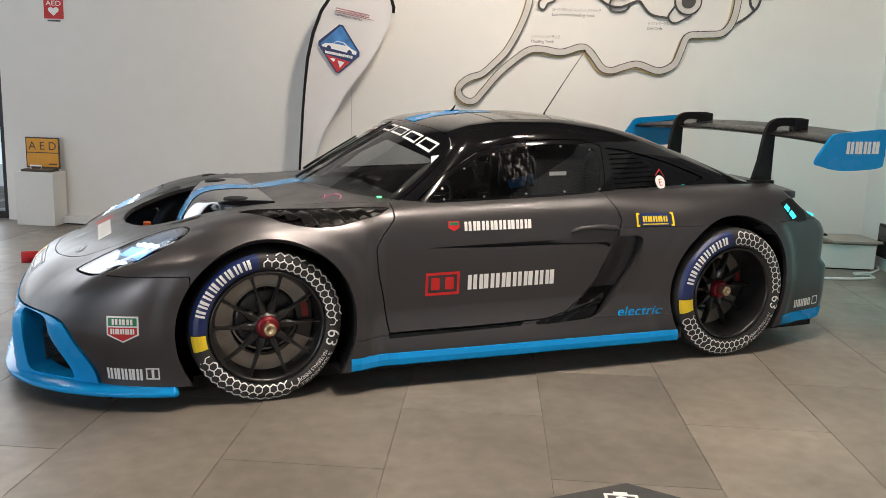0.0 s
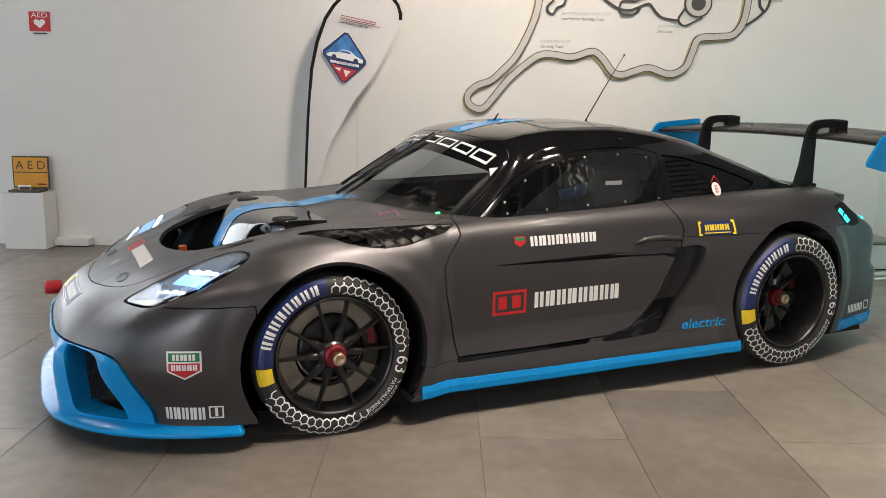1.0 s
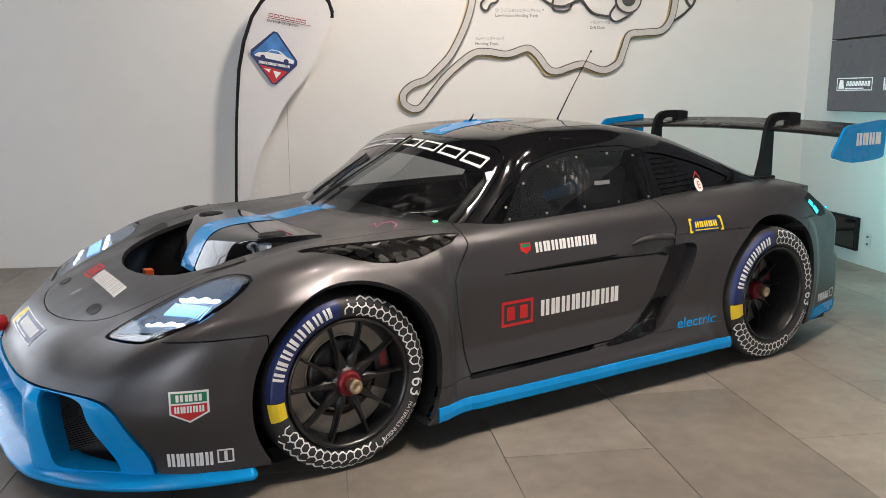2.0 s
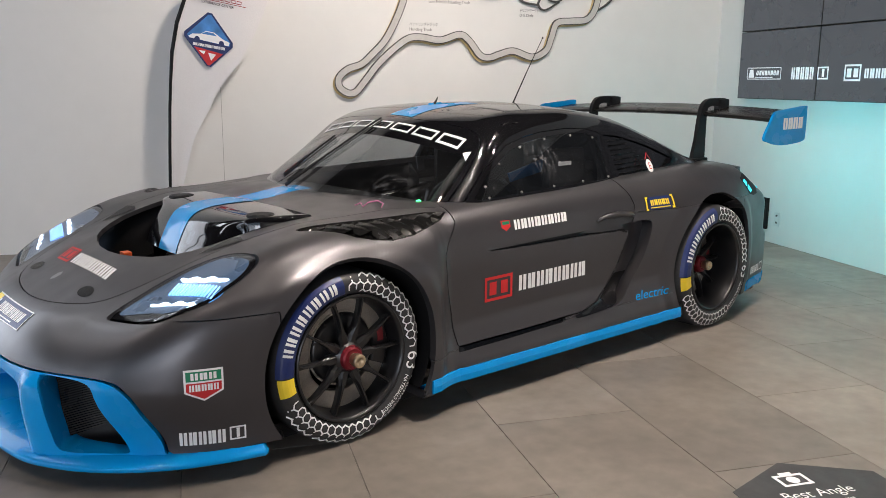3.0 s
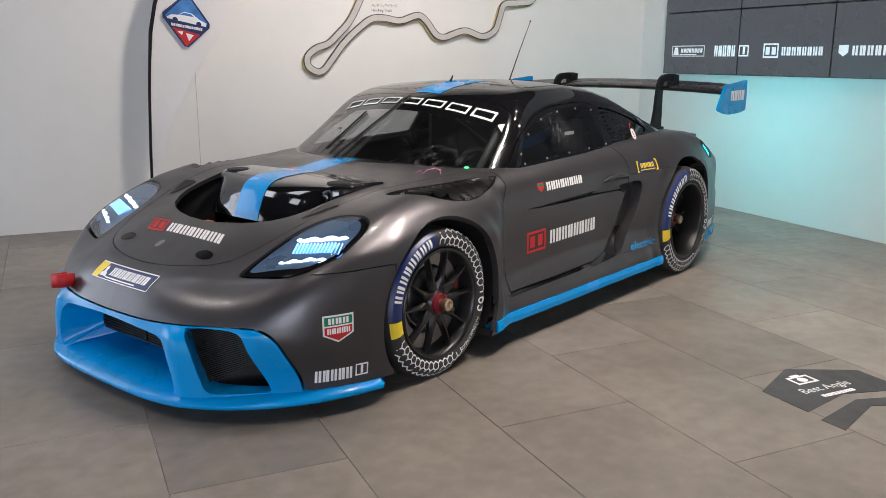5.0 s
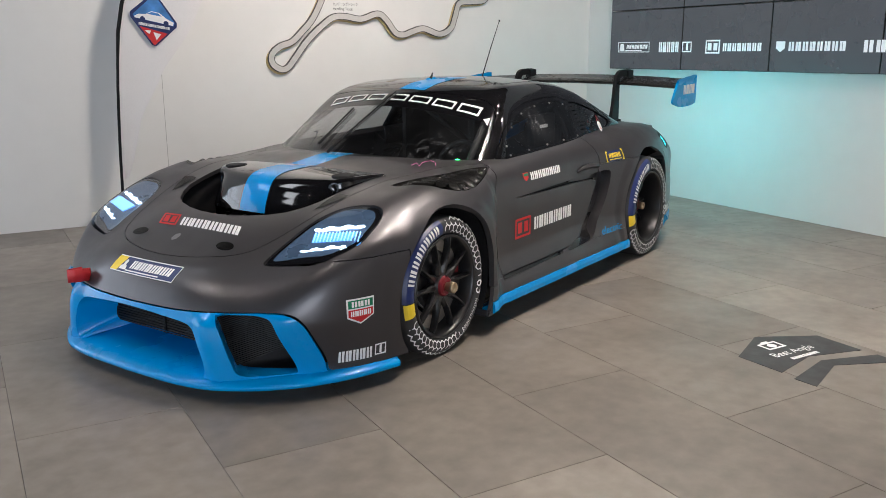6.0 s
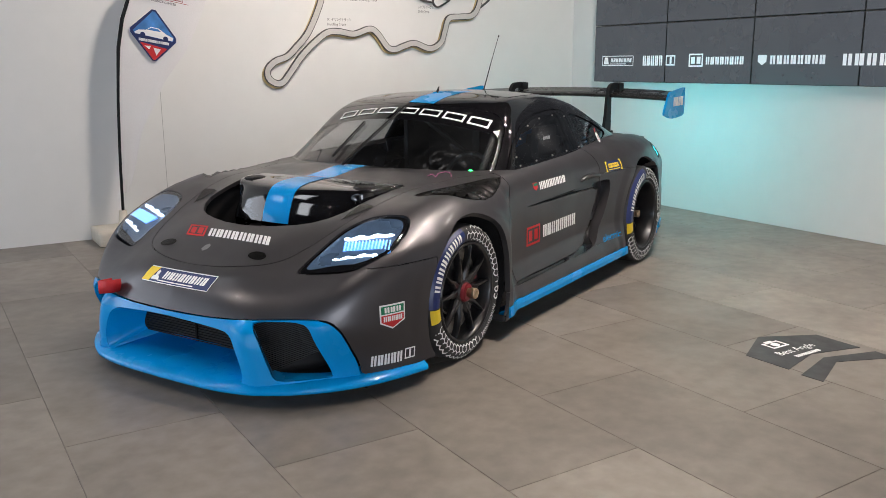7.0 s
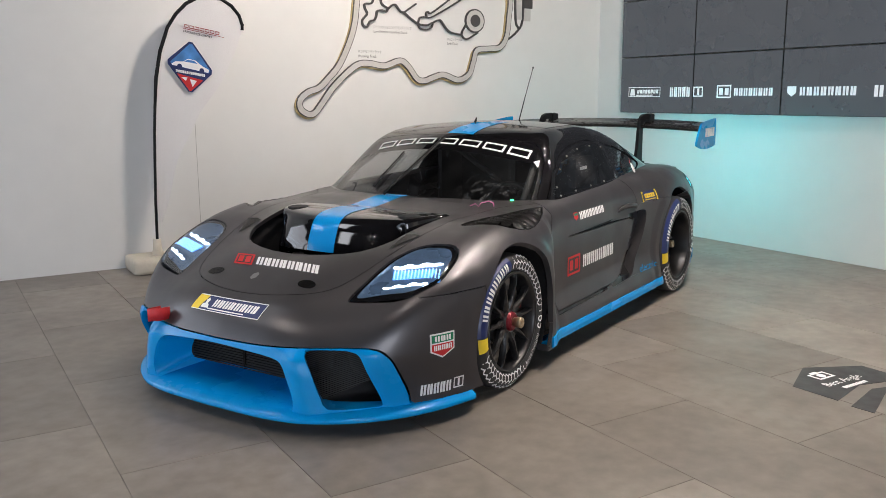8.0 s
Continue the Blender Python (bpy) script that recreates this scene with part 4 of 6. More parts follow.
roof_ob = sheet_object("roof", top, cabin_f, GLOSS, car, 0.015, "gloss black roof and pillars with blue stripe")
for s, v in halves(windows):
    glass, rim = take(v, side_poly(PANE), 0.0)
    w = sheet_object("side_window", glass, cabin_f, TINT, car, 0.0, "bolted polycarbonate side window")
    w.visible_shadow = False
    sheet_object("window_rim", rim, cabin_f, GLOSS, w, 0.012, "gloss black rim")
    for x, z in ((-0.36, 0.898), (-0.23, 0.988), (-0.06, 1.053), (0.13, 1.083), (0.33, 1.090), (0.50, 1.073), (0.51, 0.878), (0.30, 0.871), (0.08, 0.866), (-0.15, 0.858), (-0.36, 0.850)):
        a = drop_on(cabin_f, np.array([[x, 1.4 * s, z]]), np.array([[0, -1.0 * s, 0]]))
        n = Vector(normal_of(cabin_f, a)[0])
        part("bolt", cyl(bmesh.new(), Matrix.Translation(Vector(a[0]) + n * 0.002) @ n.to_track_quat("Z", "Y").to_matrix().to_4x4(), 0.0065, 0.006, 10, 0.005), STEEL, w)
for s, v in halves(quarters):
    q = sheet_object("quarter_panel", v, cabin_f, GLOSS, car, 0.0, "gloss black louvred quarter panel", lift=-0.008)
    for k in range(8):
        z = 0.883 + 0.024 * k
        x1 = 0.99 - 0.03 * k
        a = drop_on(cabin_f, np.array([[x, 1.4 * s, z + 0.02 * (x - 0.6)] for x in np.linspace(0.625, x1, 7)]), np.tile([0, -1.0 * s, 0], (7, 1)))
        part("slat", tube(a - 0.006 * normal_of(cabin_f, a), 0.0045, 6, flat=0.7), LOUVRE, q, smooth=True)
drawn("roof_stripe", [[(-0.292, -0.175), (-0.15, -0.178), (0.0, -0.18), (0.16, -0.185), (0.16, -0.01), (0.0, -0.005), (-0.15, 0.003), (-0.292, 0.008)]], DOWN, cabin_f, BLUE, roof_ob, 0.002, 0.03, "blue stripe")
drawn("roof_hatch", frame_shapes(0.02, -0.52, 0.50, -0.06, 0.006), DOWN, cabin_f, MATT, roof_ob, 0.001)
drawn("brand_print", [[(u, v + 0.157 * u * u) for u, v in q] for q in word_bars(-0.50, 0.605, 7, -0.418, -0.360, fill=0.84, level=0.20)], ((0, 0, 1.6), (0, -1, 0), (1, 0, 0), (0, 0, -1)), cabin_f, WHITE, visor_ob, 0.003, label="white brand bars")
part("roof_fin", tube([(-0.03, -0.02, 1.226), (-0.004, -0.02, 1.250), (0.012, -0.02, 1.276)], [0.02, 0.012, 0.006], 8, flat=0.5), MATT, roof_ob, "small black antenna fin", True)
part("fin_foot", tube([(-0.05, -0.02, 1.237), (0.03, -0.02, 1.242)], 0.012, 8, flat=0.6), BLUE, roof_ob, smooth=True)
part("aerial", tube([(0.570, -0.036, 1.214), (0.583, -0.035, 1.245), (0.71, -0.02, 1.424), (0.846, -0.005, 1.606)], [0.012, 0.004, 0.0028, 0.002], 6), MATT, roof_ob, "thin whip aerial", True)
part("aerial_tip", cyl(bmesh.new(), Matrix.Translation((0.846, -0.005, 1.606)), 0.005, 0.012, 8), MATT, roof_ob)
for (x0, y0), (x1, y1) in (((-0.87, 0.075), (-0.36, -0.02)), ((-0.80, 0.20), (-0.50, 0.19))):
    a = drop_on(cabin_f, np.array([[x0 + (x1 - x0) * t, y0 + (y1 - y0) * t, 1.7] for t in np.linspace(0, 1, 9)]), np.tile([0, 0, -1.0], (9, 1)))
    wiper = part("wiper", tube(a + 0.018 * normal_of(cabin_f, a), [0.008] * 3 + [0.005] * 6, 8), MATT, car, "black windscreen wiper", True)
    part("wiper_blade", tube(a[2:] + 0.006 * normal_of(cabin_f, a[2:]), 0.0045, 6), RUBBER, wiper, smooth=True)
drawn("door_sticker", [[(-0.378, 0.664), (-0.362, 0.626), (-0.331, 0.652)]], ((0, 0, 1.7), (1, 0, 0), (0, -1, 0), (0, 0, -1)), cabin_f, WHITE, ws_ob, 0.002)
LEFT = lambda x, z: ((x, -1.4, z), (1, 0, 0), (0, 0, 1), (0, 1, 0))
drawn("fire_sticker", [ring_shape(0, 0, 0.034, 22)], LEFT(0.90, 0.893), cabin_f, WHITE, roof_ob, 0.026)
drawn("fire_mark", [[(u * 0.05 - 0.014, v * 0.05 - 0.018) for u, v in t] for t in lettering("E")], LEFT(0.90, 0.893), cabin_f, RED, roof_ob, 0.028)
drawn("fire_triangle", [[(-0.022, 0.036), (0.018, 0.070), (0.046, 0.022), (0.040, 0.024), (0.017, 0.060), (-0.018, 0.032)]], LEFT(0.895, 0.893), cabin_f, RED, roof_ob, 0.026)

# interior
MIRRORED_BLUE = material("blue_webbing", (0.01, 0.13, 0.30), 0.7, grain=0.15, scale=300, bump=0.3, bump_scale=500)
DARK = material("dark_trim", (0.014, 0.014, 0.015), 0.7, grain=0.2, scale=60)
bm = box(bmesh.new(), (-0.72, -0.70, 0.60), (-0.38, 0.70, 0.80), bevel=0.05)
dash = part("dashboard", bm, DARK, car, "dark dashboard")
part("led", cyl(bmesh.new(), Matrix.Translation((-0.628, -0.630, 0.842)), 0.011, 0.012, 12), LED_GREEN, dash, "glowing green indicator")
part("led_mount", boxed((-0.640, -0.642, 0.78), (-0.616, -0.618, 0.836)), DARK, dash)
part("cabin_floor", boxed((-0.75, -0.72, 0.13), (1.0, 0.72, 0.16)), DARK, car)
part("bulkhead", slab([(-0.66, 0.2), (0.66, 0.2), (0.66, 0.85), (0.50, 1.09), (-0.50, 1.09), (-0.66, 0.85)], 0, 0.03, Matrix(((0, 0, 1, 0.86), (1, 0, 0, 0), (0, 1, 0, 0), (0, 0, 0, 1)))), DARK, car)
for s in (-1,):
    seat = part("seat", boxed((0.05, -0.62, 0.30), (0.55, -0.14, 0.42), bevel=0.05), DARK, car, "black racing bucket seat")
    part("backrest", boxed((0.42, -0.62, 0.35), (0.56, -0.14, 1.0), pose(0, 0, 0, 0, 6), 0.05), DARK, seat)
    for y in (-0.60, -0.16):
        part("head_wing", boxed((0.24, y - 0.03, 0.82), (0.52, y + 0.03, 1.02), bevel=0.025), DARK, seat)
    # blue band behind the glass, modelled for a reflection in the side window
    bm = loft([[(0.18, -0.40, 0.885), (0.40, -0.40, 0.935), (0.63, -0.40, 0.975)], [(0.20, -0.40, 0.840), (0.42, -0.40, 0.875), (0.63, -0.40, 0.910)]], False)
    bmesh.ops.solidify(bm, geom=bm.faces[:], thickness=0.012)
    part("belt", bm, MIRRORED_BLUE, seat, "blue harness belt")
    part("seat_print", boxed((0.30, -0.634, 0.935), (0.40, -0.631, 0.955)), WHITE, seat, "white brand bar")
part("net_panel", boxed((0.55, 0.60, 0.25), (0.84, 0.63, 1.06)), DARK, car, "dark panel on the passenger side")
ring = [(-0.22 + 0.05 * math.sin(k * math.tau / 24), -0.38 + 0.15 * math.cos(k * math.tau / 24), 0.76 + 0.12 * math.sin(k * math.tau / 24)) for k in range(24)]
part("steering_wheel", tube(ring, 0.016, 8, True), DARK, car, "flat racing steering wheel", True)
cage = [[(-0.62, 0.70, 0.80), (-0.42, 0.66, 0.98), (-0.16, 0.58, 1.15), (0.20, 0.56, 1.20), (0.62, 0.55, 1.17)], [(0.62, 0.70, 0.2), (0.64, 0.68, 0.85), (0.62, 0.55, 1.17)],
        [(0.62, 0.55, 1.17), (0.62, 0.3, 1.205), (0.62, 0.0, 1.21)], [(-0.16, 0.58, 1.15), (-0.18, 0.3, 1.19), (-0.18, 0.0, 1.195)], [(0.62, 0.58, 1.10), (0.64, 0.0, 0.7)], [(-0.30, 0.68, 0.55), (0.55, 0.70, 0.70)]]
for s in (1, -1):
    for bar in cage:
        part("cage_bar", tube([(x, y * s * 0.97, z - 0.04 * float(ramp(0.85, 1.1, z))) for x, y, z in bar], 0.019, 10), DARK, car, "roll cage bar" if s > 0 else "", True)
WIRE = material("pink_wire", (0.55, 0.16, 0.32), 0.5, grain=0.05)
part("loose_wire", tube([(-0.890, -0.515, 0.838), (-0.872, -0.535, 0.850), (-0.880, -0.560, 0.836), (-0.852, -0.560, 0.852), (-0.822, -0.590, 0.860), (-0.812, -0.615, 0.850), (-0.832, -0.628, 0.836)], 0.0028, 6), WIRE, car, "thin pink loose wire at the foot of the windscreen", True)
part("rear_mirror", boxed((-0.20, -0.12, 1.08), (-0.17, 0.12, 1.13), bevel=0.01), DARK, car)

# rear wing
NECK = smooth_loop([(1.815, 0.82), (1.85, 0.98), (1.872, 1.12), (1.90, 1.20), (1.955, 1.235), (2.05, 1.243), (2.165, 1.24), (2.20, 1.222), (2.205, 1.17), (2.17, 1.158), (2.13, 1.18), (2.05, 1.193),
                    (1.98, 1.188), (1.955, 1.15), (1.955, 1.0), (1.945, 0.82)], 3)
SIDEWAYS = Matrix(((1, 0, 0, 0), (0, 0, 1, 0), (0, 1, 0, 0), (0, 0, 0, 1)))
wing = part("rear_wing", loft([[(x, y, z + 0.03 * (1 - (y / 0.94) ** 2) - 0.015) for x, z in smooth_loop([(1.90, 1.135), (1.98, 1.158), (2.10, 1.165), (2.26, 1.182), (2.24, 1.165), (2.10, 1.132), (1.98, 1.118)], 4)]
                               for y in np.linspace(-0.934, 0.934, 15)]), CARBON, car, "wide carbon wing blade on swan necks", True)
for s in (1, -1):
    bm = slab(NECK, s * 0.443 - 0.012, s * 0.443 + 0.012, SIDEWAYS)
    part("swan_neck", bm, MATT, wing, "black swan-neck strut")
    part("neck_foot", boxed((1.80, s * 0.443 - 0.03, 0.82), (1.97, s * 0.443 + 0.03, 0.862), bevel=0.008), MATT, wing)
    part("neck_clamp", boxed((2.09, s * 0.443 - 0.024, 1.155), (2.20, s * 0.443 + 0.024, 1.236), bevel=0.01), MATT, wing)
    plate = smooth_loop([(1.80, 1.03), (1.86, 1.12), (1.915, 1.182), (2.02, 1.195), (2.20, 1.208), (2.298, 1.213), (2.315, 1.19), (2.315, 1.03), (2.29, 0.995), (2.15, 0.982), (1.98, 0.982), (1.86, 1.005)], 4)
    bm = slab([(x - 0.010, z - 0.012) for x, z in plate], s * 0.942 - 0.008, s * 0.942 + 0.008, SIDEWAYS)
    part("end_plate", bm, BLUE, wing, "blue wing end plate with white bars")
    if s < 0:
        for sh in word_bars(2.00, 2.26, 4, 1.063, 1.133, fill=0.80):
            part("brand_bar", slab(sh, -0.9520, -0.9505, SIDEWAYS), WHITE, wing)
duck = loft([[(1.60 + 0.37 * t - 0.12 * (y / 0.75) ** 2, y, 0.845 + 0.012 * t * t - 0.02 * (y / 0.75) ** 2) for y in np.linspace(-0.78, 0.78, 21)] for t in np.linspace(0, 1, 8)], False)
bmesh.ops.solidify(duck, geom=duck.faces[:], thickness=0.036)
part("ducktail", duck, PAINT, car, "graphite ducktail lip", True)
a = drop_on(body_f, np.array([[2.6 - 0.5 * abs(y), y, 0.725 - 0.02 * abs(y)] for y in np.linspace(-0.86, 0.86, 31)]), np.tile([-1.0, 0, 0], (31, 1)), 1.6)
part("tail_lamp", tube(a, 0.014, 8, flat=0.8), TAIL, car, "cyan glowing tail lamp strip", True)
for s in (1, -1):
    side = ((0, 1.4 * s, 0), (1, 0, 0), (0, 0, 1), (0, -s, 0))
    notch = drawn("tail_recess", [[(1.605, 0.792), (1.625, 0.745), (1.66, 0.70), (1.73, 0.685), (1.80, 0.69), (1.80, 0.80), (1.70, 0.812)]], side, body_f, MATT, car, 0.002, label="dark recess round the tail lamp")
    drawn("tail_lamp_end", [[(1.618, 0.770), (1.650, 0.784), (1.668, 0.762), (1.640, 0.742)]], side, body_f, TAIL, notch, 0.006, label="cyan glowing lamp end")
    drawn("tail_lamp_end", [[(1.645, 0.736), (1.676, 0.752), (1.706, 0.716), (1.672, 0.704)]], side, body_f, TAIL, notch, 0.006, label="cyan glowing lamp end")
for k in range(-3, 4):
    part("diffuser_fin", boxed((1.75, k * 0.2 - 0.006, 0.09), (2.16, k * 0.2 + 0.006, 0.26)), CARBON, car, "carbon diffuser fin")

# tow strap
turns = [(-2.20, 0.37, 0.425), (-2.245, 0.358, 0.432), (-2.276, 0.385, 0.43), (-2.280, 0.43, 0.422), (-2.252, 0.457, 0.418), (-2.20, 0.44, 0.42)]
ways = [curve(*[(i, q[n]) for i, q in enumerate(turns)]) for n in range(3)]
strap = [tuple(float(w(np.array(t))) for w in ways) for t in np.linspace(0, 5, 26)]
bm = loft([[(x, y, z - 0.03) for x, y, z in strap], [(x, y, z + 0.03) for x, y, z in strap]], False)
bmesh.ops.solidify(bm, geom=bm.faces[:], thickness=0.006)
part("tow_strap", bm, STRAP, car, "red fabric tow strap", True)


# wheels
def lathe(profile, n=72, a0=0.0, a1=math.tau):
    """A surface of (radius, y) turned round the y axis."""
    bm = bmesh.new()
    full = abs(a1 - a0 - math.tau) < 1e-6
    rows = [[bm.verts.new((r * math.sin(a0 + (a1 - a0) * k / n), y, r * math.cos(a0 + (a1 - a0) * k / n))) for r, y in profile] for k in range(n if full else n + 1)]
    for i in range(n):
        p, q = rows[i], rows[(i + 1) % len(rows)]
        for j in range(len(profile) - 1):
            bm.faces.new((p[j], p[j + 1], q[j + 1], q[j]))
    bmesh.ops.recalc_face_normals(bm, faces=bm.faces)
    return bm


def print_mesh(quads, side_y):
    bm = bmesh.new()
    for q in quads:
        bm.faces.new([bm.verts.new((r * math.sin(a), side_y(r), r * math.cos(a))) for r, a in q])
    bmesh.ops.recalc_face_normals(bm, faces=bm.faces)
    for f in bm.faces:
        if f.normal.y > 0:
            f.normal_flip()
    return bm


def honeycomb(r0, r1, spans, cell=0.0202, width=0.0056, seed=3):
    """White net of hexagon edges on the side wall, in polar quads."""
    rnd, rm, quads = random.Random(seed), (r0 + r1) / 2, []
    for a0, a1 in spans:
        edges = set()
        for row in range(-3, 4):
            for col in range(int((a1 - a0) * rm / (cell * 1.732)) + 2):
                cx, cy = (col + 0.5 * (row % 2)) * cell * 1.732, (row + 0.5) * cell * 1.5
                pts = [(round(cx + cell * math.sin(k * math.pi / 3), 4), round(cy + cell * math.cos(k * math.pi / 3), 4)) for k in range(6)]
                for k in range(6):
                    edges.add(tuple(sorted((pts[k], pts[(k + 1) % 6]))))
        for (x0, y0), (x1, y1) in sorted(edges):
            ends = sorted((x0, x1))
            lim = 0.4 * cell if min(ends[0], (a1 - a0) * rm - ends[1]) > 2 * cell else 1.2 * cell
            if max(abs(y0), abs(y1)) > (r1 - r0) / 2 + 0.004 - (0.006 if lim > cell else 0) or ends[0] < 0 or ends[1] > (a1 - a0) * rm or rnd.random() < 0.07:
                continue
            dx, dy = x1 - x0, y1 - y0
            d = math.hypot(dx, dy)
            nx, ny = -dy / d * width / 2, dx / d * width / 2
            quads.append([(rm + y, a0 + x / rm) for x, y in ((x0 + nx, y0 + ny), (x1 + nx, y1 + ny), (x1 - nx, y1 - ny), (x0 - nx, y0 - ny))])
    return quads


def arc_quads(a0, a1, r0, r1, n=12):
    st, rr = np.linspace(a0, a1, n + 1), np.linspace(r0, r1, max(2, int((r1 - r0) / 0.006) + 1))
    return [[(c, p), (d, p), (d, q), (c, q)] for p, q in zip(st, st[1:]) for c, d in zip(rr, rr[1:])]


def wheel(x, y, z, R, rim_r, half, recess, nut, name_label):
    """A wheel with its outer face towards -y. recess: how far the spokes lie behind the face."""
    w = tagged(new("wheel"), name_label)
    w.parent = car
    w.location = (x, y, z)
    d = R - 0.336
    prof = [(rim_r, half - 0.02), (rim_r + 0.02, half), (R - 0.03, half), (R - 0.008, half - 0.03), (R, half - 0.06), (R, -half + 0.06), (R - 0.008, -half + 0.026), (R - 0.022, -half + 0.008),
            (R - 0.04, -half), (rim_r + 0.03, -half), (rim_r + 0.012, -half + 0.004), (rim_r, -half + 0.014)]
    part("tyre", lathe(prof, 96), RUBBER, w, "slick racing tyre with white net print", True)
    side = lambda r: float(np.interp(r, [rim_r, rim_r + 0.012, rim_r + 0.03, R - 0.04, R - 0.022, R - 0.008], [-half + 0.014, -half + 0.004, -half, -half, -half + 0.008, -half + 0.026])) - 0.0022
    q0, q1 = rim_r + 0.012, R - 0.012
    tagged(part("net_print", print_mesh(honeycomb(rim_r + 0.008, R - 0.006, ((radians(-4), radians(94)), (radians(152), radians(250)))), side), WHITE, w, "white honeycomb print"), kind="stuff")
    part("maker_patch", print_mesh(arc_quads(radians(268), radians(352), q0 - 0.004, q1 + 0.004, 20), side), NAVY, w, "navy blue print patch")
    bars, rm = [], (q0 + q1) / 2
    for k in range(8):
        a = radians(283 + 8.1 * k)
        bars += arc_quads(a, a + radians(1.9), rm - 0.020, rm + 0.020, 1) + arc_quads(a + radians(3.4 - 0.4 * (k % 2)), a + radians(5.6), rm - 0.020, rm + 0.020, 1)
    tagged(part("maker_print", print_mesh(bars, lambda r: side(r) - 0.001), WHITE, w, "white bars"), kind="stuff")
    part("maker_flash", print_mesh(arc_quads(radians(254), radians(267), q0, q1, 5), side), YELLOW, w, "yellow print patch")
    text = []
    for word, size, r_base, a in (("63", 0.082, rm - 0.029, 95), ("% SUSTAINABLE", 0.027, rm + 0.004, 115), ("MATERIALS INSIDE", 0.023, rm - 0.020, 115)):
        for t in lettering(word, size):
            text.append([(r_base + v, radians(a) + u / rm) for u, v in t])
    part("tyre_text", print_mesh(text, lambda r: side(r) - 0.0005), WHITE, w, "white sustainability lettering")
    part("rim", lathe([(rim_r - 0.002, -half + 0.016), (rim_r - 0.004, -half + 0.004), (rim_r - 0.012, -half + 0.004), (rim_r - 0.018, -half + 0.02), (rim_r - 0.026, -half + recess * 0.6 + 0.02),
                       (rim_r - 0.036, -half + recess + 0.05), (rim_r - 0.04, half - 0.03), (rim_r, half - 0.02)], 80), RIM, w, "black rim barrel", True)
    face, ro = -half + recess, rim_r - 0.012 if recess < 0.05 else rim_r - 0.03
    for k in range(10):
        a = math.tau * (k + 0.05 * (-1) ** k) / 10 + radians(-19)
        c, s_ = math.cos(a), math.sin(a)
        pts = [(0.05, face + 0.010), (0.088, face + 0.004), (0.122, face), (0.18, face - 0.002), (ro - 0.03, face), (ro, face + 0.004)]
        bm = bmesh.new()
        rows = []
        for i, (r, yy) in enumerate(pts):
            hw = (0.022, 0.0215, 0.0098, 0.0062, 0.0062, 0.013)[i]
            ring = []
            for du, dv in ((-1, 0), (-0.5, -0.013), (0.5, -0.013), (1, 0), (0.8, 0.022), (-0.8, 0.022)):
                ring.append(bm.verts.new((r * s_ + du * hw * c, yy + dv, r * c - du * hw * s_)))
            rows.append(ring)
        for p, q in zip(rows, rows[1:]):
            for j in range(6):
                bm.faces.new((p[j], p[(j + 1) % 6], q[(j + 1) % 6], q[j]))
        bm.faces.new(rows[-1]), bm.faces.new(rows[0][::-1])
        bmesh.ops.recalc_face_normals(bm, faces=bm.faces)
        part("spoke", bm, RIM, w)
    part("hub", lathe([(0.0, face - 0.012), (0.05, face - 0.012), (0.066, face + 0.004), (0.07, face + 0.05), (0.07, face + 0.09), (0.0, face + 0.09)], 40), RIM, w, smooth=False)
    part("lock_ring", lathe([(0.022, nut + 0.044), (0.038, nut + 0.044), (0.046, nut + 0.050), (0.050, nut + 0.062), (0.050, max(face, nut + 0.066)), (0.03, face + 0.01)], 24), ANODISED, w, "red anodised centre lock")
    part("wheel_nut", lathe([(0.0, nut + 0.006), (0.012, nut + 0.006), (0.013, nut), (0.025, nut), (0.027, nut + 0.004), (0.027, nut + 0.028), (0.022, nut + 0.030), (0.022, nut + 0.05)], 24), BRASS, w, "bare metal wheel nut", True)
    disc = part("brake_disc", lathe([(0.147, face + 0.060), (0.150, face + 0.056), (0.222, face + 0.056), (0.224, face + 0.060), (0.224, face + 0.092), (0.147, face + 0.092)], 64), STEEL, w, "grey steel brake disc")
    part("disc_edge", lathe([(0.140, face + 0.058), (0.141, face + 0.053), (0.148, face + 0.053), (0.149, face + 0.058)], 64), STEEL, disc)
    part("bell", lathe([(0.05, face + 0.040), (0.120, face + 0.040), (0.134, face + 0.047), (0.141, face + 0.060), (0.141, face + 0.092)], 48), RIM, disc, "black disc bell", True)
    for k in range(10):
        m = Matrix.Rotation(math.tau * k / 10, 4, "Y") @ Matrix.Translation((0, face + 0.0485, 0.131)) @ Matrix.Rotation(math.pi / 2, 4, "X")
        part("bolt", cyl(bmesh.new(), m, 0.005, 0.008, 8), RIM, disc)
    bm = lathe([(0.137, face + 0.040), (0.142, face + 0.034), (0.205, face + 0.034), (0.212, face + 0.040), (0.212, face + 0.14), (0.137, face + 0.14), (0.137, face + 0.040)], 14, radians(62), radians(112))
    cal = part("caliper", bm, RIM, w, "black brake caliper with red print")
    part("caliper_print", lathe([(0.160, face + 0.0325), (0.188, face + 0.0325), (0.188, face + 0.036), (0.160, face + 0.036), (0.160, face + 0.0325)], 8, radians(70), radians(92)), CALIPER, cal, "dark red print bar")
    return w


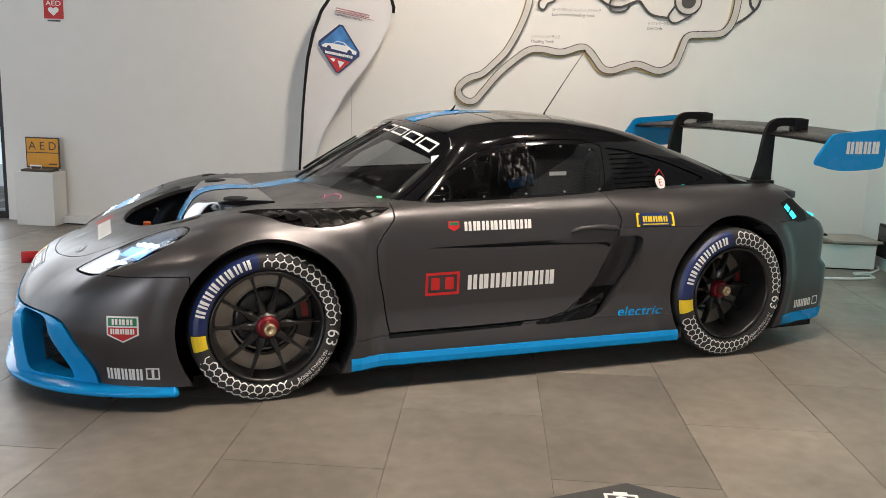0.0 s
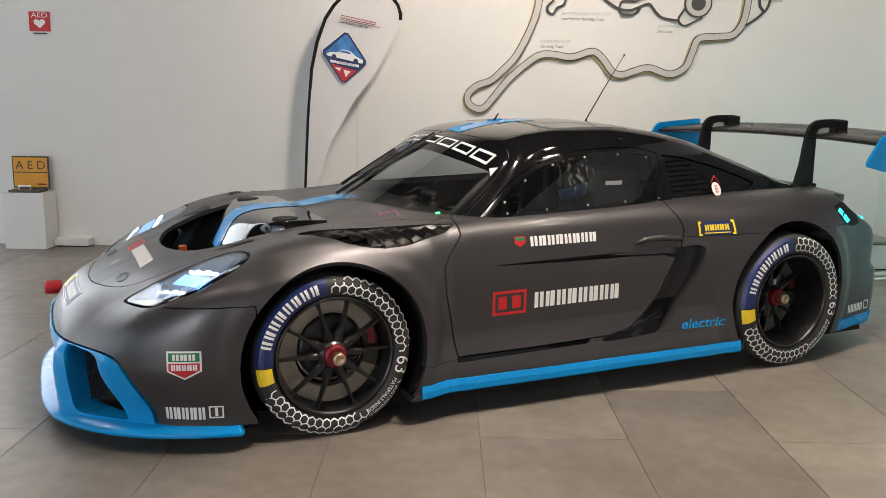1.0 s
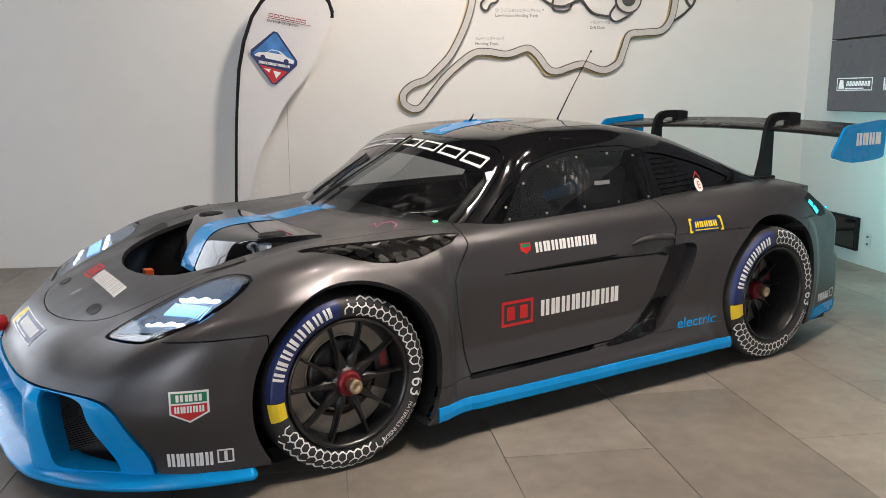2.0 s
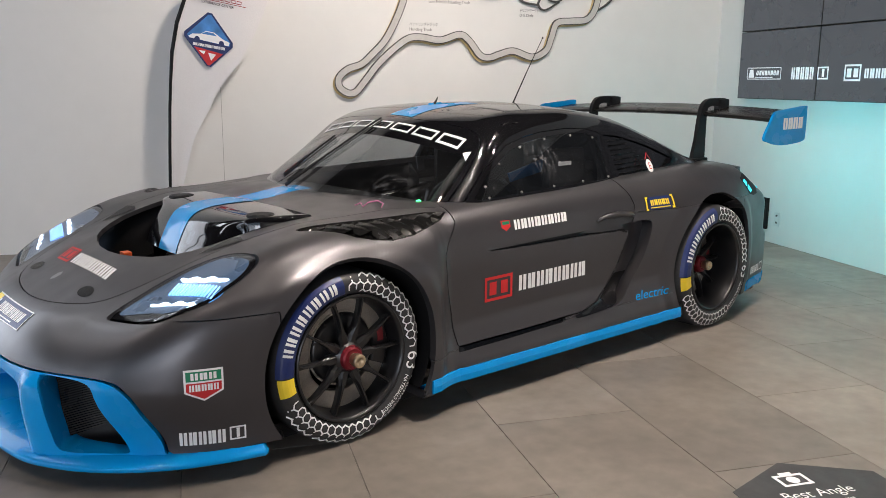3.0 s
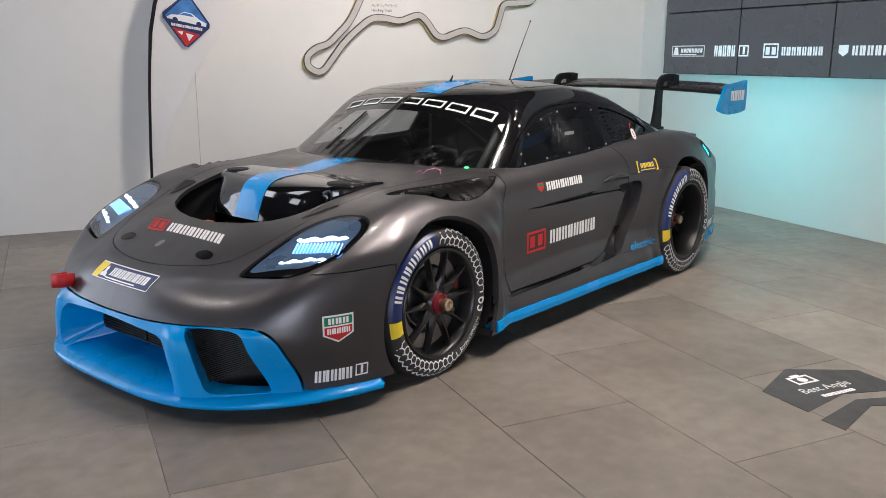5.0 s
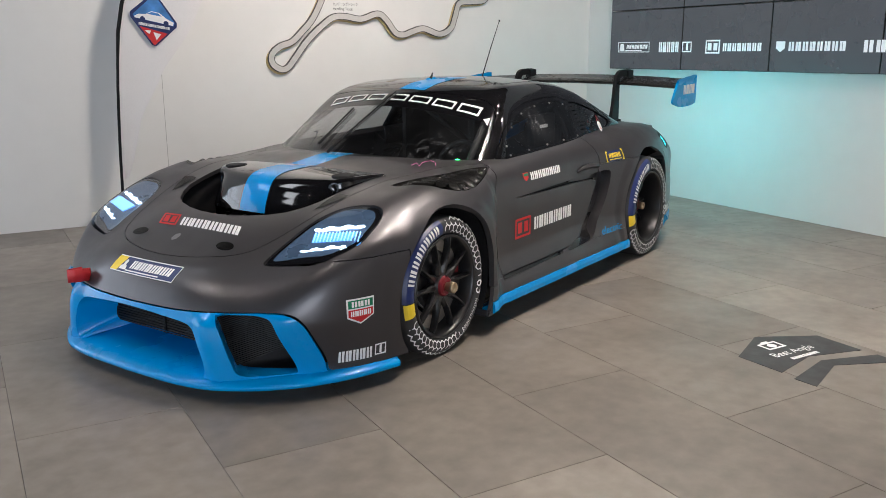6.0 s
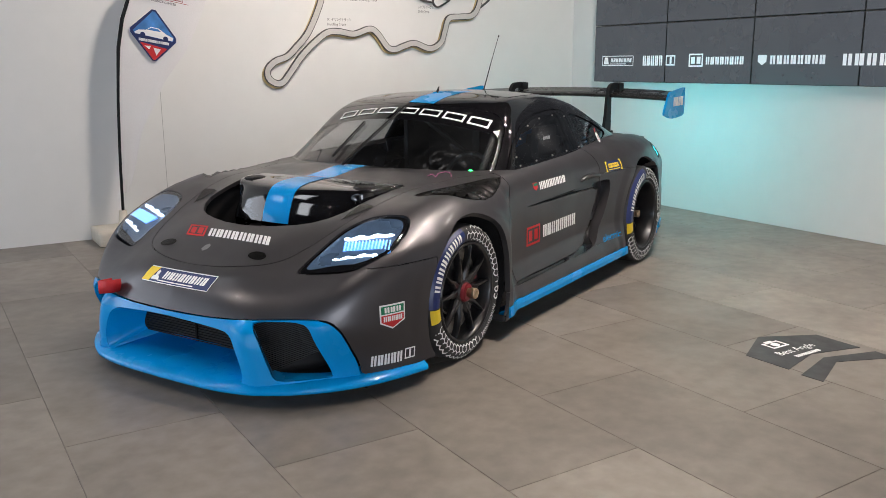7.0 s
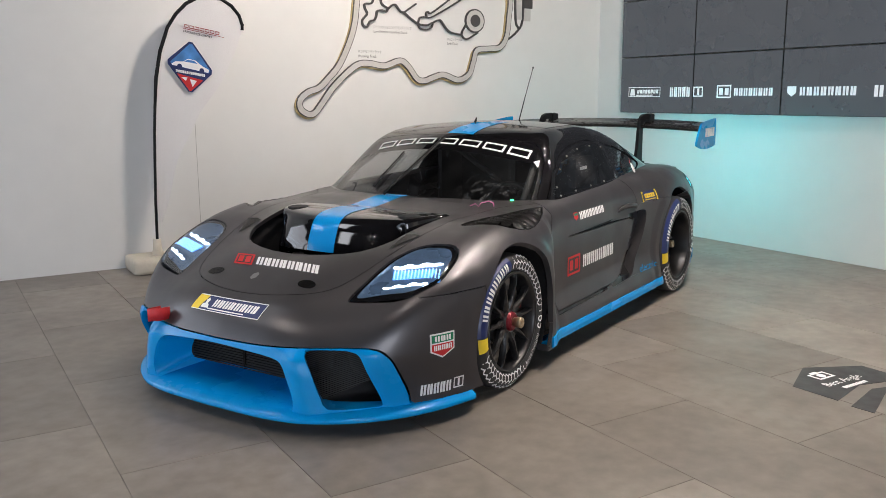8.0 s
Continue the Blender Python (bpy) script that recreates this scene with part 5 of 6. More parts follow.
for s in (-1, 1):
    for x, yc, z, R, rec, nut in ((AXLE_F, 0.822, HUB_F, 0.336, 0.034, -0.188), (AXLE_R, 0.862, HUB_R, 0.352, 0.140, -0.105)):
        if s < 0:
            w = wheel(x, -yc, z, R, 0.252, 0.148 if R < 0.34 else 0.155, rec, nut, "black ten-spoke racing wheel with printed slick tyre")
            if R > 0.34:
                rear_wheel = w
            else:
                front_wheel = w
        else:
            src = front_wheel if R < 0.34 else rear_wheel
            copy_thing(src, pose(x, yc, z, 0, 0, 180))
for s in (1, -1):
    for x, z, r, y0, y1 in ((AXLE_F, HUB_F, 0.40, 0.55, 0.95), (AXLE_R, HUB_R, 0.405, 0.58, 0.96)):
        bm = lathe([(r, s * y1), (r, s * y0), (0.0, s * y0)], 40, radians(-124), radians(124))
        bmesh.ops.translate(bm, verts=bm.verts, vec=(x, 0, z))
        part("wheel_well", bm, MATT, car, "matt black wheel well", True)

# prints on the panels
lt = door_obs[-1]
FLANK = LEFT(0, 0)
drawn("sponsor_print", word_bars(-0.292, 0.073, 8, 0.710, 0.753, fill=0.80), FLANK, body_f, WHITE, lt, label="white brand bars")
drawn("small_shield", [[(-0.369, 0.757), (-0.313, 0.757), (-0.313, 0.728), (-0.341, 0.711), (-0.369, 0.728)]], FLANK, body_f, RED, lt)
drawn("shield_top", [rect(-0.363, 0.739, -0.319, 0.752)], FLANK, body_f, GREEN, lt, 0.003)
drawn("red_frame", frame_shapes(-0.482, 0.410, -0.309, 0.520, 0.013) + [rect(-0.453, 0.436, -0.410, 0.495), rect(-0.382, 0.436, -0.338, 0.495)], FLANK, body_f, RED, lt, label="red framed logo blocks")
drawn("door_print", word_bars(-0.271, 0.210, 8, 0.427, 0.499, fill=0.80), FLANK, body_f, WHITE, lt, label="white brand bars")
elec = lettering("electric", 1.0, 0.35)
wide = max(u for t in elec for u, v in t)
drawn("electric_script", [[(0.551 + u * 0.263 / wide, 0.246 + v * 0.062) for u, v in t] for t in elec], FLANK, body_f, BLUE, fender_obs[-1], label="blue script lettering")
drawn("tool_sign", [rect(0.678, 0.702, 0.843, 0.766)], FLANK, body_f, NAVY, car, label="navy and yellow tool sign")
drawn("tool_print", word_bars(0.688, 0.833, 5, 0.724, 0.752, fill=0.80) + [rect(0.688, 0.710, 0.833, 0.715), rect(0.655, 0.70, 0.665, 0.768), rect(0.856, 0.702, 0.866, 0.77), rect(0.665, 0.758, 0.674, 0.768), rect(0.665, 0.70, 0.674, 0.71), rect(0.847, 0.760, 0.856, 0.77), rect(0.847, 0.702, 0.856, 0.712)], FLANK, body_f, YELLOW, car, 0.003)
CORNERWAYS = ((-1.94, -1.253, 0), (0.93, -0.367, 0), (0, 0, 1), (0.367, 0.93, 0))
drawn("shield_rim", [[(-0.065, 0.425), (0.065, 0.425), (0.065, 0.345), (0.0, 0.312), (-0.065, 0.345)]], CORNERWAYS, body_f, WHITE, bumper_ob)
drawn("shield_green", [rect(-0.058, 0.384, 0.058, 0.418)], CORNERWAYS, body_f, GREEN, bumper_ob, 0.003)
drawn("shield_red", [[(-0.058, 0.378), (0.058, 0.378), (0.058, 0.349), (0.0, 0.320), (-0.058, 0.349)]], CORNERWAYS, body_f, RED, bumper_ob, 0.003)
drawn("shield_print", word_bars(-0.045, 0.045, 3, 0.389, 0.413, fill=0.80) + word_bars(-0.05, 0.05, 5, 0.350, 0.373, fill=0.80), CORNERWAYS, body_f, WHITE, bumper_ob, 0.0045)
OIL = ((-1.927, -1.22, 0), (0.90, -0.43, 0), (0, 0, 1), (0.43, 0.90, 0))
drawn("oil_print", word_bars(-0.115, 0.045, 5, 0.140, 0.192, fill=0.80) + frame_shapes(0.056, 0.145, 0.112, 0.197, 0.006) + [rect(0.079, 0.153, 0.090, 0.190)], OIL, body_f, WHITE, bumper_ob, label="white brand bars")
REARSIDE = ((1.94, -1.278, 0), (0.973, 0.23, 0), (0, 0, 1), (-0.23, 0.973, 0))
drawn("oil_print", word_bars(-0.10, 0.06, 5, 0.19, 0.235, fill=0.80) + frame_shapes(0.075, 0.19, 0.125, 0.24, 0.006), REARSIDE, body_f, WHITE, rear_ob, label="white brand bars")
NOSE = ((-2.6, 0, 0), (0, -1, 0), (0, 0, 1), (1, 0, 0))
drawn("nose_plate", [[(-0.225, 0.471), (0.202, 0.471), (0.214, 0.521), (-0.215, 0.521)]], NOSE, body_f, NAVY, bumper_ob, 0.002, label="navy sponsor plate with yellow end")
drawn("plate_rim", [rect(-0.226, 0.468, 0.203, 0.471), rect(-0.215, 0.521, 0.216, 0.524), [(0.202, 0.469), (0.206, 0.469), (0.218, 0.523), (0.214, 0.523)]], NOSE, body_f, WHITE, bumper_ob, 0.003)
drawn("plate_flash", [[(-0.228, 0.471), (-0.180, 0.471), (-0.150, 0.521), (-0.216, 0.521)]], NOSE, body_f, YELLOW, bumper_ob, 0.003)
drawn("plate_print", word_bars(-0.105, 0.175, 8, 0.486, 0.513, 0.25, fill=0.80) + [rect(-0.12, 0.4755, 0.11, 0.4795)], NOSE, body_f, WHITE, bumper_ob, 0.003)
drawn("plate_mark", [[(-0.168, 0.478), (-0.118, 0.478), (-0.124, 0.492), (-0.134, 0.494), (-0.130, 0.508), (-0.142, 0.514), (-0.152, 0.506), (-0.150, 0.495), (-0.165, 0.490)]], NOSE, body_f, WHITE, bumper_ob, 0.004)
BONNETWAYS = ((0, 0, 1.0), (0, -1, 0), (1, 0, 0), (0, 0, -1))
leant = lambda shapes: [[(u - 0.65 * (v + 1.888), v) for u, v in q] for q in shapes]
drawn("bonnet_logo", leant(frame_shapes(-0.250, -1.902, -0.128, -1.818, 0.011) + [rect(-0.230, -1.884, -0.197, -1.836), rect(-0.182, -1.884, -0.148, -1.836)]), BONNETWAYS, body_f, RED, bonnet_ob, 0.002)
drawn("bonnet_print", leant(word_bars(-0.108, 0.298, 8, -1.893, -1.833, fill=0.80)), BONNETWAYS, body_f, WHITE, bonnet_ob, 0.002, label="white brand bars")


# the body stands with its tail a little higher than its nose
RAKE = Matrix(((1, 0, 0, 0), (0, 1, 0, 0), (0.0105, 0, 1, 0.0105 * 1.228), (0, 0, 0, 1)))
for ob in car.children_recursive:
    if ob.type == "MESH" and not (ob.parent and ob.parent.name.startswith("wheel") and ob.parent.type == "EMPTY"):
        ob.data.transform(RAKE)


# ---- things in the room ----
def on_wall(along, inward, out=0.0):
    """The frame of a wall: x to the right along it, y up, z into the room, from CORNER along it."""
    def at(u, z):
        base = CORNER - (A_DIR if along == "A" else B_DIR) * u
        n = A_IN if along == "A" else B_IN
        x = A_DIR if along == "A" else -B_DIR
        return Matrix(((x.x, 0, n.x, base.x), (x.y, 0, n.y, base.y), (0, 1, 0, z), (0, 0, 0, 1)))
    return at


WALL_A, WALL_B = on_wall("A", A_IN), on_wall("B", B_IN)


def flat_text(text, size, m, mat, name, parent=None, width=None, proud=0.002):
    tris = lettering(text, size)
    k = width / max(u for t in tris for u, v in t) if width else 1
    bm = bmesh.new()
    for t in tris:
        bm.faces.new([bm.verts.new(m @ Vector((u * k, v, proud))) for u, v in t])
    return mesh_object(name, bm, mat, parent)


def flat_shapes(shapes, m, mat, name, parent=None, proud=0.002, thick=0.0015):
    bm = bmesh.new()
    for s in shapes:
        lo, hi = [bm.verts.new(m @ Vector((u, v, proud - thick))) for u, v in s], [bm.verts.new(m @ Vector((u, v, proud))) for u, v in s]
        bm.faces.new(hi)
        for i in range(len(s)):
            bm.faces.new((lo[i], lo[(i + 1) % len(s)], hi[(i + 1) % len(s)], hi[i]))
    bmesh.ops.recalc_face_normals(bm, faces=bm.faces)
    ob = mesh_object(name, bm, mat, parent)
    return tagged(ob, kind="stuff") if len(shapes) > 4 else ob


# video wall: five columns and three rows of panels
PANEL = material("dark_display", (0.012, 0.0125, 0.0135), 0.28, grain=0.05, scale=30)
PANEL.node_tree.nodes["Principled BSDF"].inputs["Emission Color"].default_value = (0.055, 0.062, 0.072, 1)
PANEL.node_tree.nodes["Principled BSDF"].inputs["Emission Strength"].default_value = 1.0
BEZEL = material("display_bezel", (0.01, 0.01, 0.01), 0.4, grain=0.1)
SHOWN = glowing("display_white", (0.62, 0.64, 0.66), 0.55)
PW, PH, SL, SB = 1.020, 0.584, 0.452, 1.240
screen = tagged(new("video_wall"), "large dark video wall of joined panels showing sponsor marks", "video wall")
for i in range(5):
    for j in range(3):
        m = WALL_B(SL + i * PW, SB + j * PH)
        p = part("display_panel", boxed((0.003, 0.003, 0.015), (PW - 0.003, PH - 0.003, 0.075), m), BEZEL, screen, "black-edged display panel")
        part("display", boxed((0.008, 0.008, 0.070), (PW - 0.008, PH - 0.008, 0.0765), m), PANEL, p, "dark grey lit display")
m = WALL_B(0.0, 1.40)
bars = [frame_shapes(0.577, 0.010, 1.037, 0.112, 0.007) + [[(0.60, 0.025), (0.675, 0.025), (0.66, 0.095), (0.615, 0.095)]] + word_bars(0.70, 1.01, 8, 0.045, 0.085, 0.15) + [rect(0.69, 0.024, 0.93, 0.032)],
        word_bars(1.163, 1.44, 5, 0.010, 0.108) + frame_shapes(1.48, 0.010, 1.60, 0.108, 0.012) + [rect(1.53, 0.028, 1.555, 0.092)],
        frame_shapes(1.772, -0.003, 1.942, 0.120, 0.014) + [rect(1.80, 0.025, 1.845, 0.09), rect(1.868, 0.025, 1.913, 0.09)],
        word_bars(1.971, 2.41, 8, 0.018, 0.088), [[(2.555, 0.098), (2.645, 0.098), (2.645, 0.04), (2.60, 0.010), (2.555, 0.04)]] + word_bars(2.673, 3.216, 8, 0.018, 0.092), word_bars(3.35, 3.76, 4, 0.006, 0.098)]
for b in bars:
    flat_shapes(b, m, SHOWN, "sponsor_mark", screen, 0.0785, 0.001)
for p in screen.children:
    if p.name.startswith("sponsor"):
        tagged(p, "white sponsor bars")

# track map in relief
TRACK = [(3.05, 2.32), (3.08, 2.11), (3.14, 1.93), (3.25, 1.72), (3.37, 1.59), (3.46, 1.51), (3.57, 1.47), (3.65, 1.40), (3.65, 1.32), (3.58, 1.27), (3.51, 1.28), (3.44, 1.36), (3.32, 1.51), (3.18, 1.64), (3.05, 1.73),
         (2.93, 1.74), (2.77, 1.72), (2.60, 1.77), (2.51, 1.72), (2.41, 1.60), (2.32, 1.58), (2.23, 1.61), (2.10, 1.64), (1.92, 1.59), (1.79, 1.65), (1.74, 1.77), (1.69, 1.89), (1.55, 1.91), (1.40, 1.93), (1.32, 2.04),
         (1.29, 2.24), (1.28, 2.45), (1.40, 2.75), (1.75, 2.95), (2.25, 3.0), (2.75, 2.90), (3.0, 2.62)]
ASPHALT = material("map_grey", (0.56, 0.54, 0.51), 0.6, grain=0.05, stain=0.04)
LINE = material("map_dark_line", (0.06, 0.057, 0.055), 0.5, grain=0.08)
PLY = material("plywood_edge", (0.55, 0.42, 0.20), 0.6, grain=0.12, scale=60)


def ribbon(path, width, m0, z0, z1, closed=True):
    """A flat band along a path on wall A, between two heights above the wall."""
    q = np.array(smooth_loop(path, 8)) if closed else np.array(path)
    if not closed:
        long = []
        ext = np.vstack([2 * q[0] - q[1], q, 2 * q[-1] - q[-2]])
        for a, b, c, d in zip(ext, ext[1:], ext[2:], ext[3:]):
            for t in np.arange(6) / 6:
                long.append(0.5 * (2 * b + (c - a) * t + (2 * a - 5 * b + 4 * c - d) * t * t + (3 * b - a - 3 * c + d) * t ** 3))
        q = np.array(long + [q[-1]])
    d = np.roll(q, -1, 0) - np.roll(q, 1, 0) if closed else np.gradient(q, axis=0)
    n = np.stack([-d[:, 1], d[:, 0]], 1) / np.linalg.norm(d, axis=1, keepdims=True) * width / 2
    bm = bmesh.new()
    rows = []
    for c, w in zip(q, n):
        rows.append([bm.verts.new(m0(c[0] + sx * w[0], c[1] + sx * w[1]) @ Vector((0, 0, h))) for sx, h in ((-1, z0), (-1, z1), (1, z1), (1, z0))])
    k = len(rows)
    for i in range(k if closed else k - 1):
        p, r = rows[i], rows[(i + 1) % k]
        for j in range(3):
            bm.faces.new((p[j], p[j + 1], r[j + 1], r[j]))
    bmesh.ops.recalc_face_normals(bm, faces=bm.faces)
    return bm


track = tagged(mesh_object("track_map", ribbon([(u + 0.012, z - 0.016) for u, z in TRACK], 0.060, WALL_A, 0.0, 0.020), PLY), "raised race track map on the white wall", "wall map")
part("dark_border", ribbon(TRACK, 0.063, WALL_A, 0.006, 0.034), LINE, track, "dark border lines")
part("grey_lane", ribbon(TRACK, 0.049, WALL_A, 0.030, 0.0355), ASPHALT, track, "light grey lane")
# thin roads, a circle and two slabs inside the lap
LOW = [(2.87, 2.45), (2.88, 2.31), (2.96, 2.29), (2.96, 2.25), (2.94, 2.20), (2.99, 2.14), (2.98, 2.09), (2.94, 2.08), (2.91, 2.13), (2.86, 2.15), (2.84, 2.19), (2.83, 2.23), (2.78, 2.24), (2.73, 2.23), (2.71, 2.26),
       (2.64, 2.30), (2.58, 2.24), (2.54, 2.23), (2.47, 2.18), (2.38, 2.13), (2.29, 2.12), (2.23, 2.14), (2.16, 2.17), (2.12, 2.17), (2.06, 2.10), (2.0, 2.06), (1.87, 2.04)]
for path, w in ((LOW, 0.017), ([(2.80, 2.45), (2.79, 2.33), (2.77, 2.29), (2.71, 2.26)], 0.017), ([(2.54, 2.23), (2.40, 2.32)], 0.014), ([(2.38, 2.13), (2.36, 2.09), (2.29, 2.08), (2.23, 2.10), (2.21, 2.14)], 0.014),
                ([(2.38, 2.14), (2.36, 2.19), (2.29, 2.20), (2.23, 2.20), (2.03, 2.30), (1.75, 2.46)], 0.014), ([(2.28, 2.19), (2.29, 2.23), (2.27, 2.25), (2.21, 2.25), (1.90, 2.46)], 0.014),
                ([(1.34, 1.98), (1.18, 2.09), (1.10, 2.22), (1.09, 2.60)], 0.016), ([(1.15, 2.13), (1.19, 2.22), (1.20, 2.60)], 0.016), ([(1.82, 2.14), (1.87, 2.05), (1.81, 2.00), (1.67, 2.07)], 0.014)):
    part("service_road", ribbon(path, w, WALL_A, 0.0, 0.022, False), LINE, track, "thin dark service road")
part("pit_lane", ribbon([(1.145, 2.22), (1.145, 2.60)], 0.075, WALL_A, 0.0, 0.012, False), ASPHALT, track, "light grey pit lane")
for (u0, z0), (u1, z1), mt in (((1.07, 2.34), (0.97, 2.62), LINE), ((1.085, 2.21), (0.995, 2.335), ASPHALT)):
    part("paddock", boxed((0, 0, 0), (u0 - u1, z1 - z0, 0.014), WALL_A(u0, z0)), mt, track, "grey paddock block")
for r, mt, z in ((0.118, LINE, 0.020), (0.104, ASPHALT, 0.024), (0.060, LINE, 0.028)):
    part("drift_circle", cyl(bmesh.new(), WALL_A(1.71, 2.185) @ Matrix.Translation((0, 0, z / 2)), r, z, 48), mt, track, "round drift circle")
for jp, en, u, z, w, w2 in (("ローフリクションハンドリングトラック", "Low Friction Handling Track", 2.87, 2.03, 0.42, 0.37), ("ハンドリングトラック", "Handling Track", 3.04, 1.797, 0.25, 0.20), ("ドリフトサークル", "Drift Circle", 2.04, 1.938, 0.18, 0.13)):
    a = flat_text(jp, 0.034, WALL_A(u, z + 0.042), LINE, "map_label", track, w)
    b = flat_text(en, 0.036, WALL_A(u, z), LINE, "map_label", track, w2)
    tagged(a, "small dark map label"), tagged(b, "small dark map label")
part("panel_joint", boxed((-0.002, 0.0, -0.002), (0.002, CEILING, 0.0015), WALL_A(4.62, 0)), material("wall_joint", (0.42, 0.41, 0.39), 0.8), bpy.data.objects["wall_track"], "fine joint between wall panels")

# feather flag on a water base
CLOTH = material("white_banner", (0.74, 0.72, 0.72), 0.8, grain=0.03, scale=120, bump=0.1, bump_scale=300, stain=0.03)
BASEP = material("ivory_plastic", (0.66, 0.60, 0.50), 0.5, grain=0.04, stain=0.06, stain_scale=6)
F0, FX, FN = Vector((-0.044, 2.859, 0)), A_DIR, A_IN
FLAG = Matrix(((FX.x, 0, FN.x, F0.x), (FX.y, 0, FN.y, F0.y), (0, 1, 0, 0), (0, 0, 0, 1)))
flag = tagged(new("feather_flag"), "white feather flag with a diamond badge on an ivory base", "flag")
spine = [(-0.206, 0.16), (-0.203, 0.28), (-0.195, 0.60), (-0.183, 0.86), (-0.168, 1.15), (-0.153, 1.34), (-0.130, 1.58), (-0.083, 1.80), (-0.012, 1.99), (0.060, 2.098), (0.15, 2.187), (0.235, 2.232), (0.33, 2.252), (0.44, 2.238),
         (0.53, 2.185), (0.59, 2.11), (0.615, 2.035), (0.612, 1.99)]
bm = bmesh.new()
right = curve((0.40, -0.15), (0.50, -0.11), (0.62, -0.075), (0.90, 0.0), (1.15, 0.135), (1.28, 0.20), (1.42, 0.305), (1.53, 0.39), (1.64, 0.455), (1.80, 0.535), (1.96, 0.60), (2.035, 0.615), (2.11, 0.59), (2.185, 0.53), (2.238, 0.44), (2.25, 0.36))
leftc = curve((0.40, -0.20), (0.60, -0.195), (0.86, -0.183), (1.15, -0.168), (1.34, -0.153), (1.58, -0.130), (1.80, -0.083), (1.99, -0.012), (2.098, 0.060), (2.187, 0.15), (2.232, 0.235), (2.25, 0.30))
rows = []
for v in np.linspace(0.40, 2.25, 44):
    a, b = float(leftc(np.array([v]))[0]), float(right(np.array([v]))[0])
    rows.append([bm.verts.new(FLAG @ Vector((a + (b - a) * t, v, 0.012 * math.sin(5 * t + 2.2 * v) * t))) for t in np.linspace(0, 1, 11)])
for p, q in zip(rows, rows[1:]):
    for i in range(10):
        bm.faces.new((p[i], p[i + 1], q[i + 1], q[i]))
bmesh.ops.recalc_face_normals(bm, faces=bm.faces)
part("cloth", bm, CLOTH, flag, "white printed cloth", True)
part("pole", tube([FLAG @ Vector((u, v, 0)) for u, v in spine], [0.012] * 6 + [0.015] * 12, 8), MATT, flag, "black bent pole", True)
# the badge is printed askew on the cloth
BADGE = FLAG @ Matrix(((1.006, 0.089, 0, -0.200), (-0.171, 0.976, 0, -0.010), (0, 0, 1, 0), (0, 0, 0, 1)))
badge = [(0.004 - 0.01, 1.775), (0.19, 1.985), (0.385, 1.75), (0.20, 1.535)]
rd = lambda pts, k: [((pts[i][0] * (1 - k) + pts[(i + 1) % 4][0] * k), (pts[i][1] * (1 - k) + pts[(i + 1) % 4][1] * k)) if e == 0 else ((pts[i][0] * k + pts[(i + 1) % 4][0] * (1 - k)), (pts[i][1] * k + pts[(i + 1) % 4][1] * (1 - k))) for i in range(4) for e in (0, 1)]
SKYB = material("badge_blue", (0.05, 0.20, 0.50), 0.6, grain=0.2, scale=14, stain=0.25, stain_scale=8)
b8 = rd(badge, 0.08)
flat_shapes([b8], BADGE, NAVY, "badge_rim", flag, 0.020, 0.002)
flat_shapes([[(0.03, 1.775), (0.18, 1.952), (0.20, 1.952), (0.352, 1.765), (0.345, 1.735), (0.045, 1.752)]], BADGE, SKYB, "badge_sky", flag, 0.022, 0.002)
flat_shapes([[(0.085, 1.690), (0.30, 1.668), (0.205, 1.562), (0.192, 1.562)]], BADGE, RED, "badge_foot", flag, 0.022, 0.002)
flat_shapes([[(0.04, 1.762), (0.07, 1.785), (0.13, 1.795), (0.17, 1.825), (0.23, 1.822), (0.29, 1.785), (0.345, 1.765), (0.34, 1.738), (0.05, 1.752)]], BADGE, WHITE, "badge_car", flag, 0.024, 0.002)
for u, v in ((0.105, 1.752), (0.285, 1.748)):
    flat_shapes([ring_shape(u, v, 0.020, 14)], BADGE, NAVY, "badge_wheel", flag, 0.026, 0.002)
flat_shapes([[(0.135, 1.797), (0.172, 1.818), (0.222, 1.816), (0.25, 1.797)]], BADGE, SKYB, "badge_glass", flag, 0.026, 0.002)
flat_shapes(word_bars(0.075, 0.315, 14, 1.700, 1.722, fill=0.80), BADGE, WHITE, "badge_print", flag, 0.024, 0.002)
flat_shapes([[(0.12, 1.665), (0.17, 1.67), (0.16, 1.64)], [(0.19, 1.66), (0.25, 1.655), (0.215, 1.60)]], BADGE, WHITE, "badge_petal", flag, 0.024, 0.002)
m = FLAG @ Matrix.Translation((0.112, 1.990, 0)) @ Matrix.Rotation(radians(-10.8), 4, "Z")
flat_shapes(word_bars(0.0, 0.30, 7, 0.006, 0.032, 0.0, 0.82, 0.24) + [rect(0.0, -0.006, 0.34, -0.002)], m, material("banner_red", (0.30, 0.03, 0.04), 0.6), "brand_print", flag, 0.022, 0.002)
tagged(flat_text("EXPERIENCE CENTER", 0.026, m @ Matrix.Translation((0, -0.034, 0)), MATT, "banner_text", flag, 0.245, 0.022), "small dark lettering")
for o in flag.children:
    if o.name.startswith("badge"):
        tagged(o, "printed diamond badge")
foot = FLAG @ Matrix.Translation((-0.206, 0, 0))
bm = box(bmesh.new(), (-0.235, 0.0, -0.20), (0.125, 0.125, 0.20), foot, 0.035)
basep = part("water_base", bm, BASEP, flag, "ivory plastic water base", True)
part("socket", tube([foot @ Vector((0, 0.11, 0)), foot @ Vector((0, 0.17, 0)), foot @ Vector((0, 0.26, 0))], [0.06, 0.038, 0.030], 16), BASEP, basep, smooth=True)
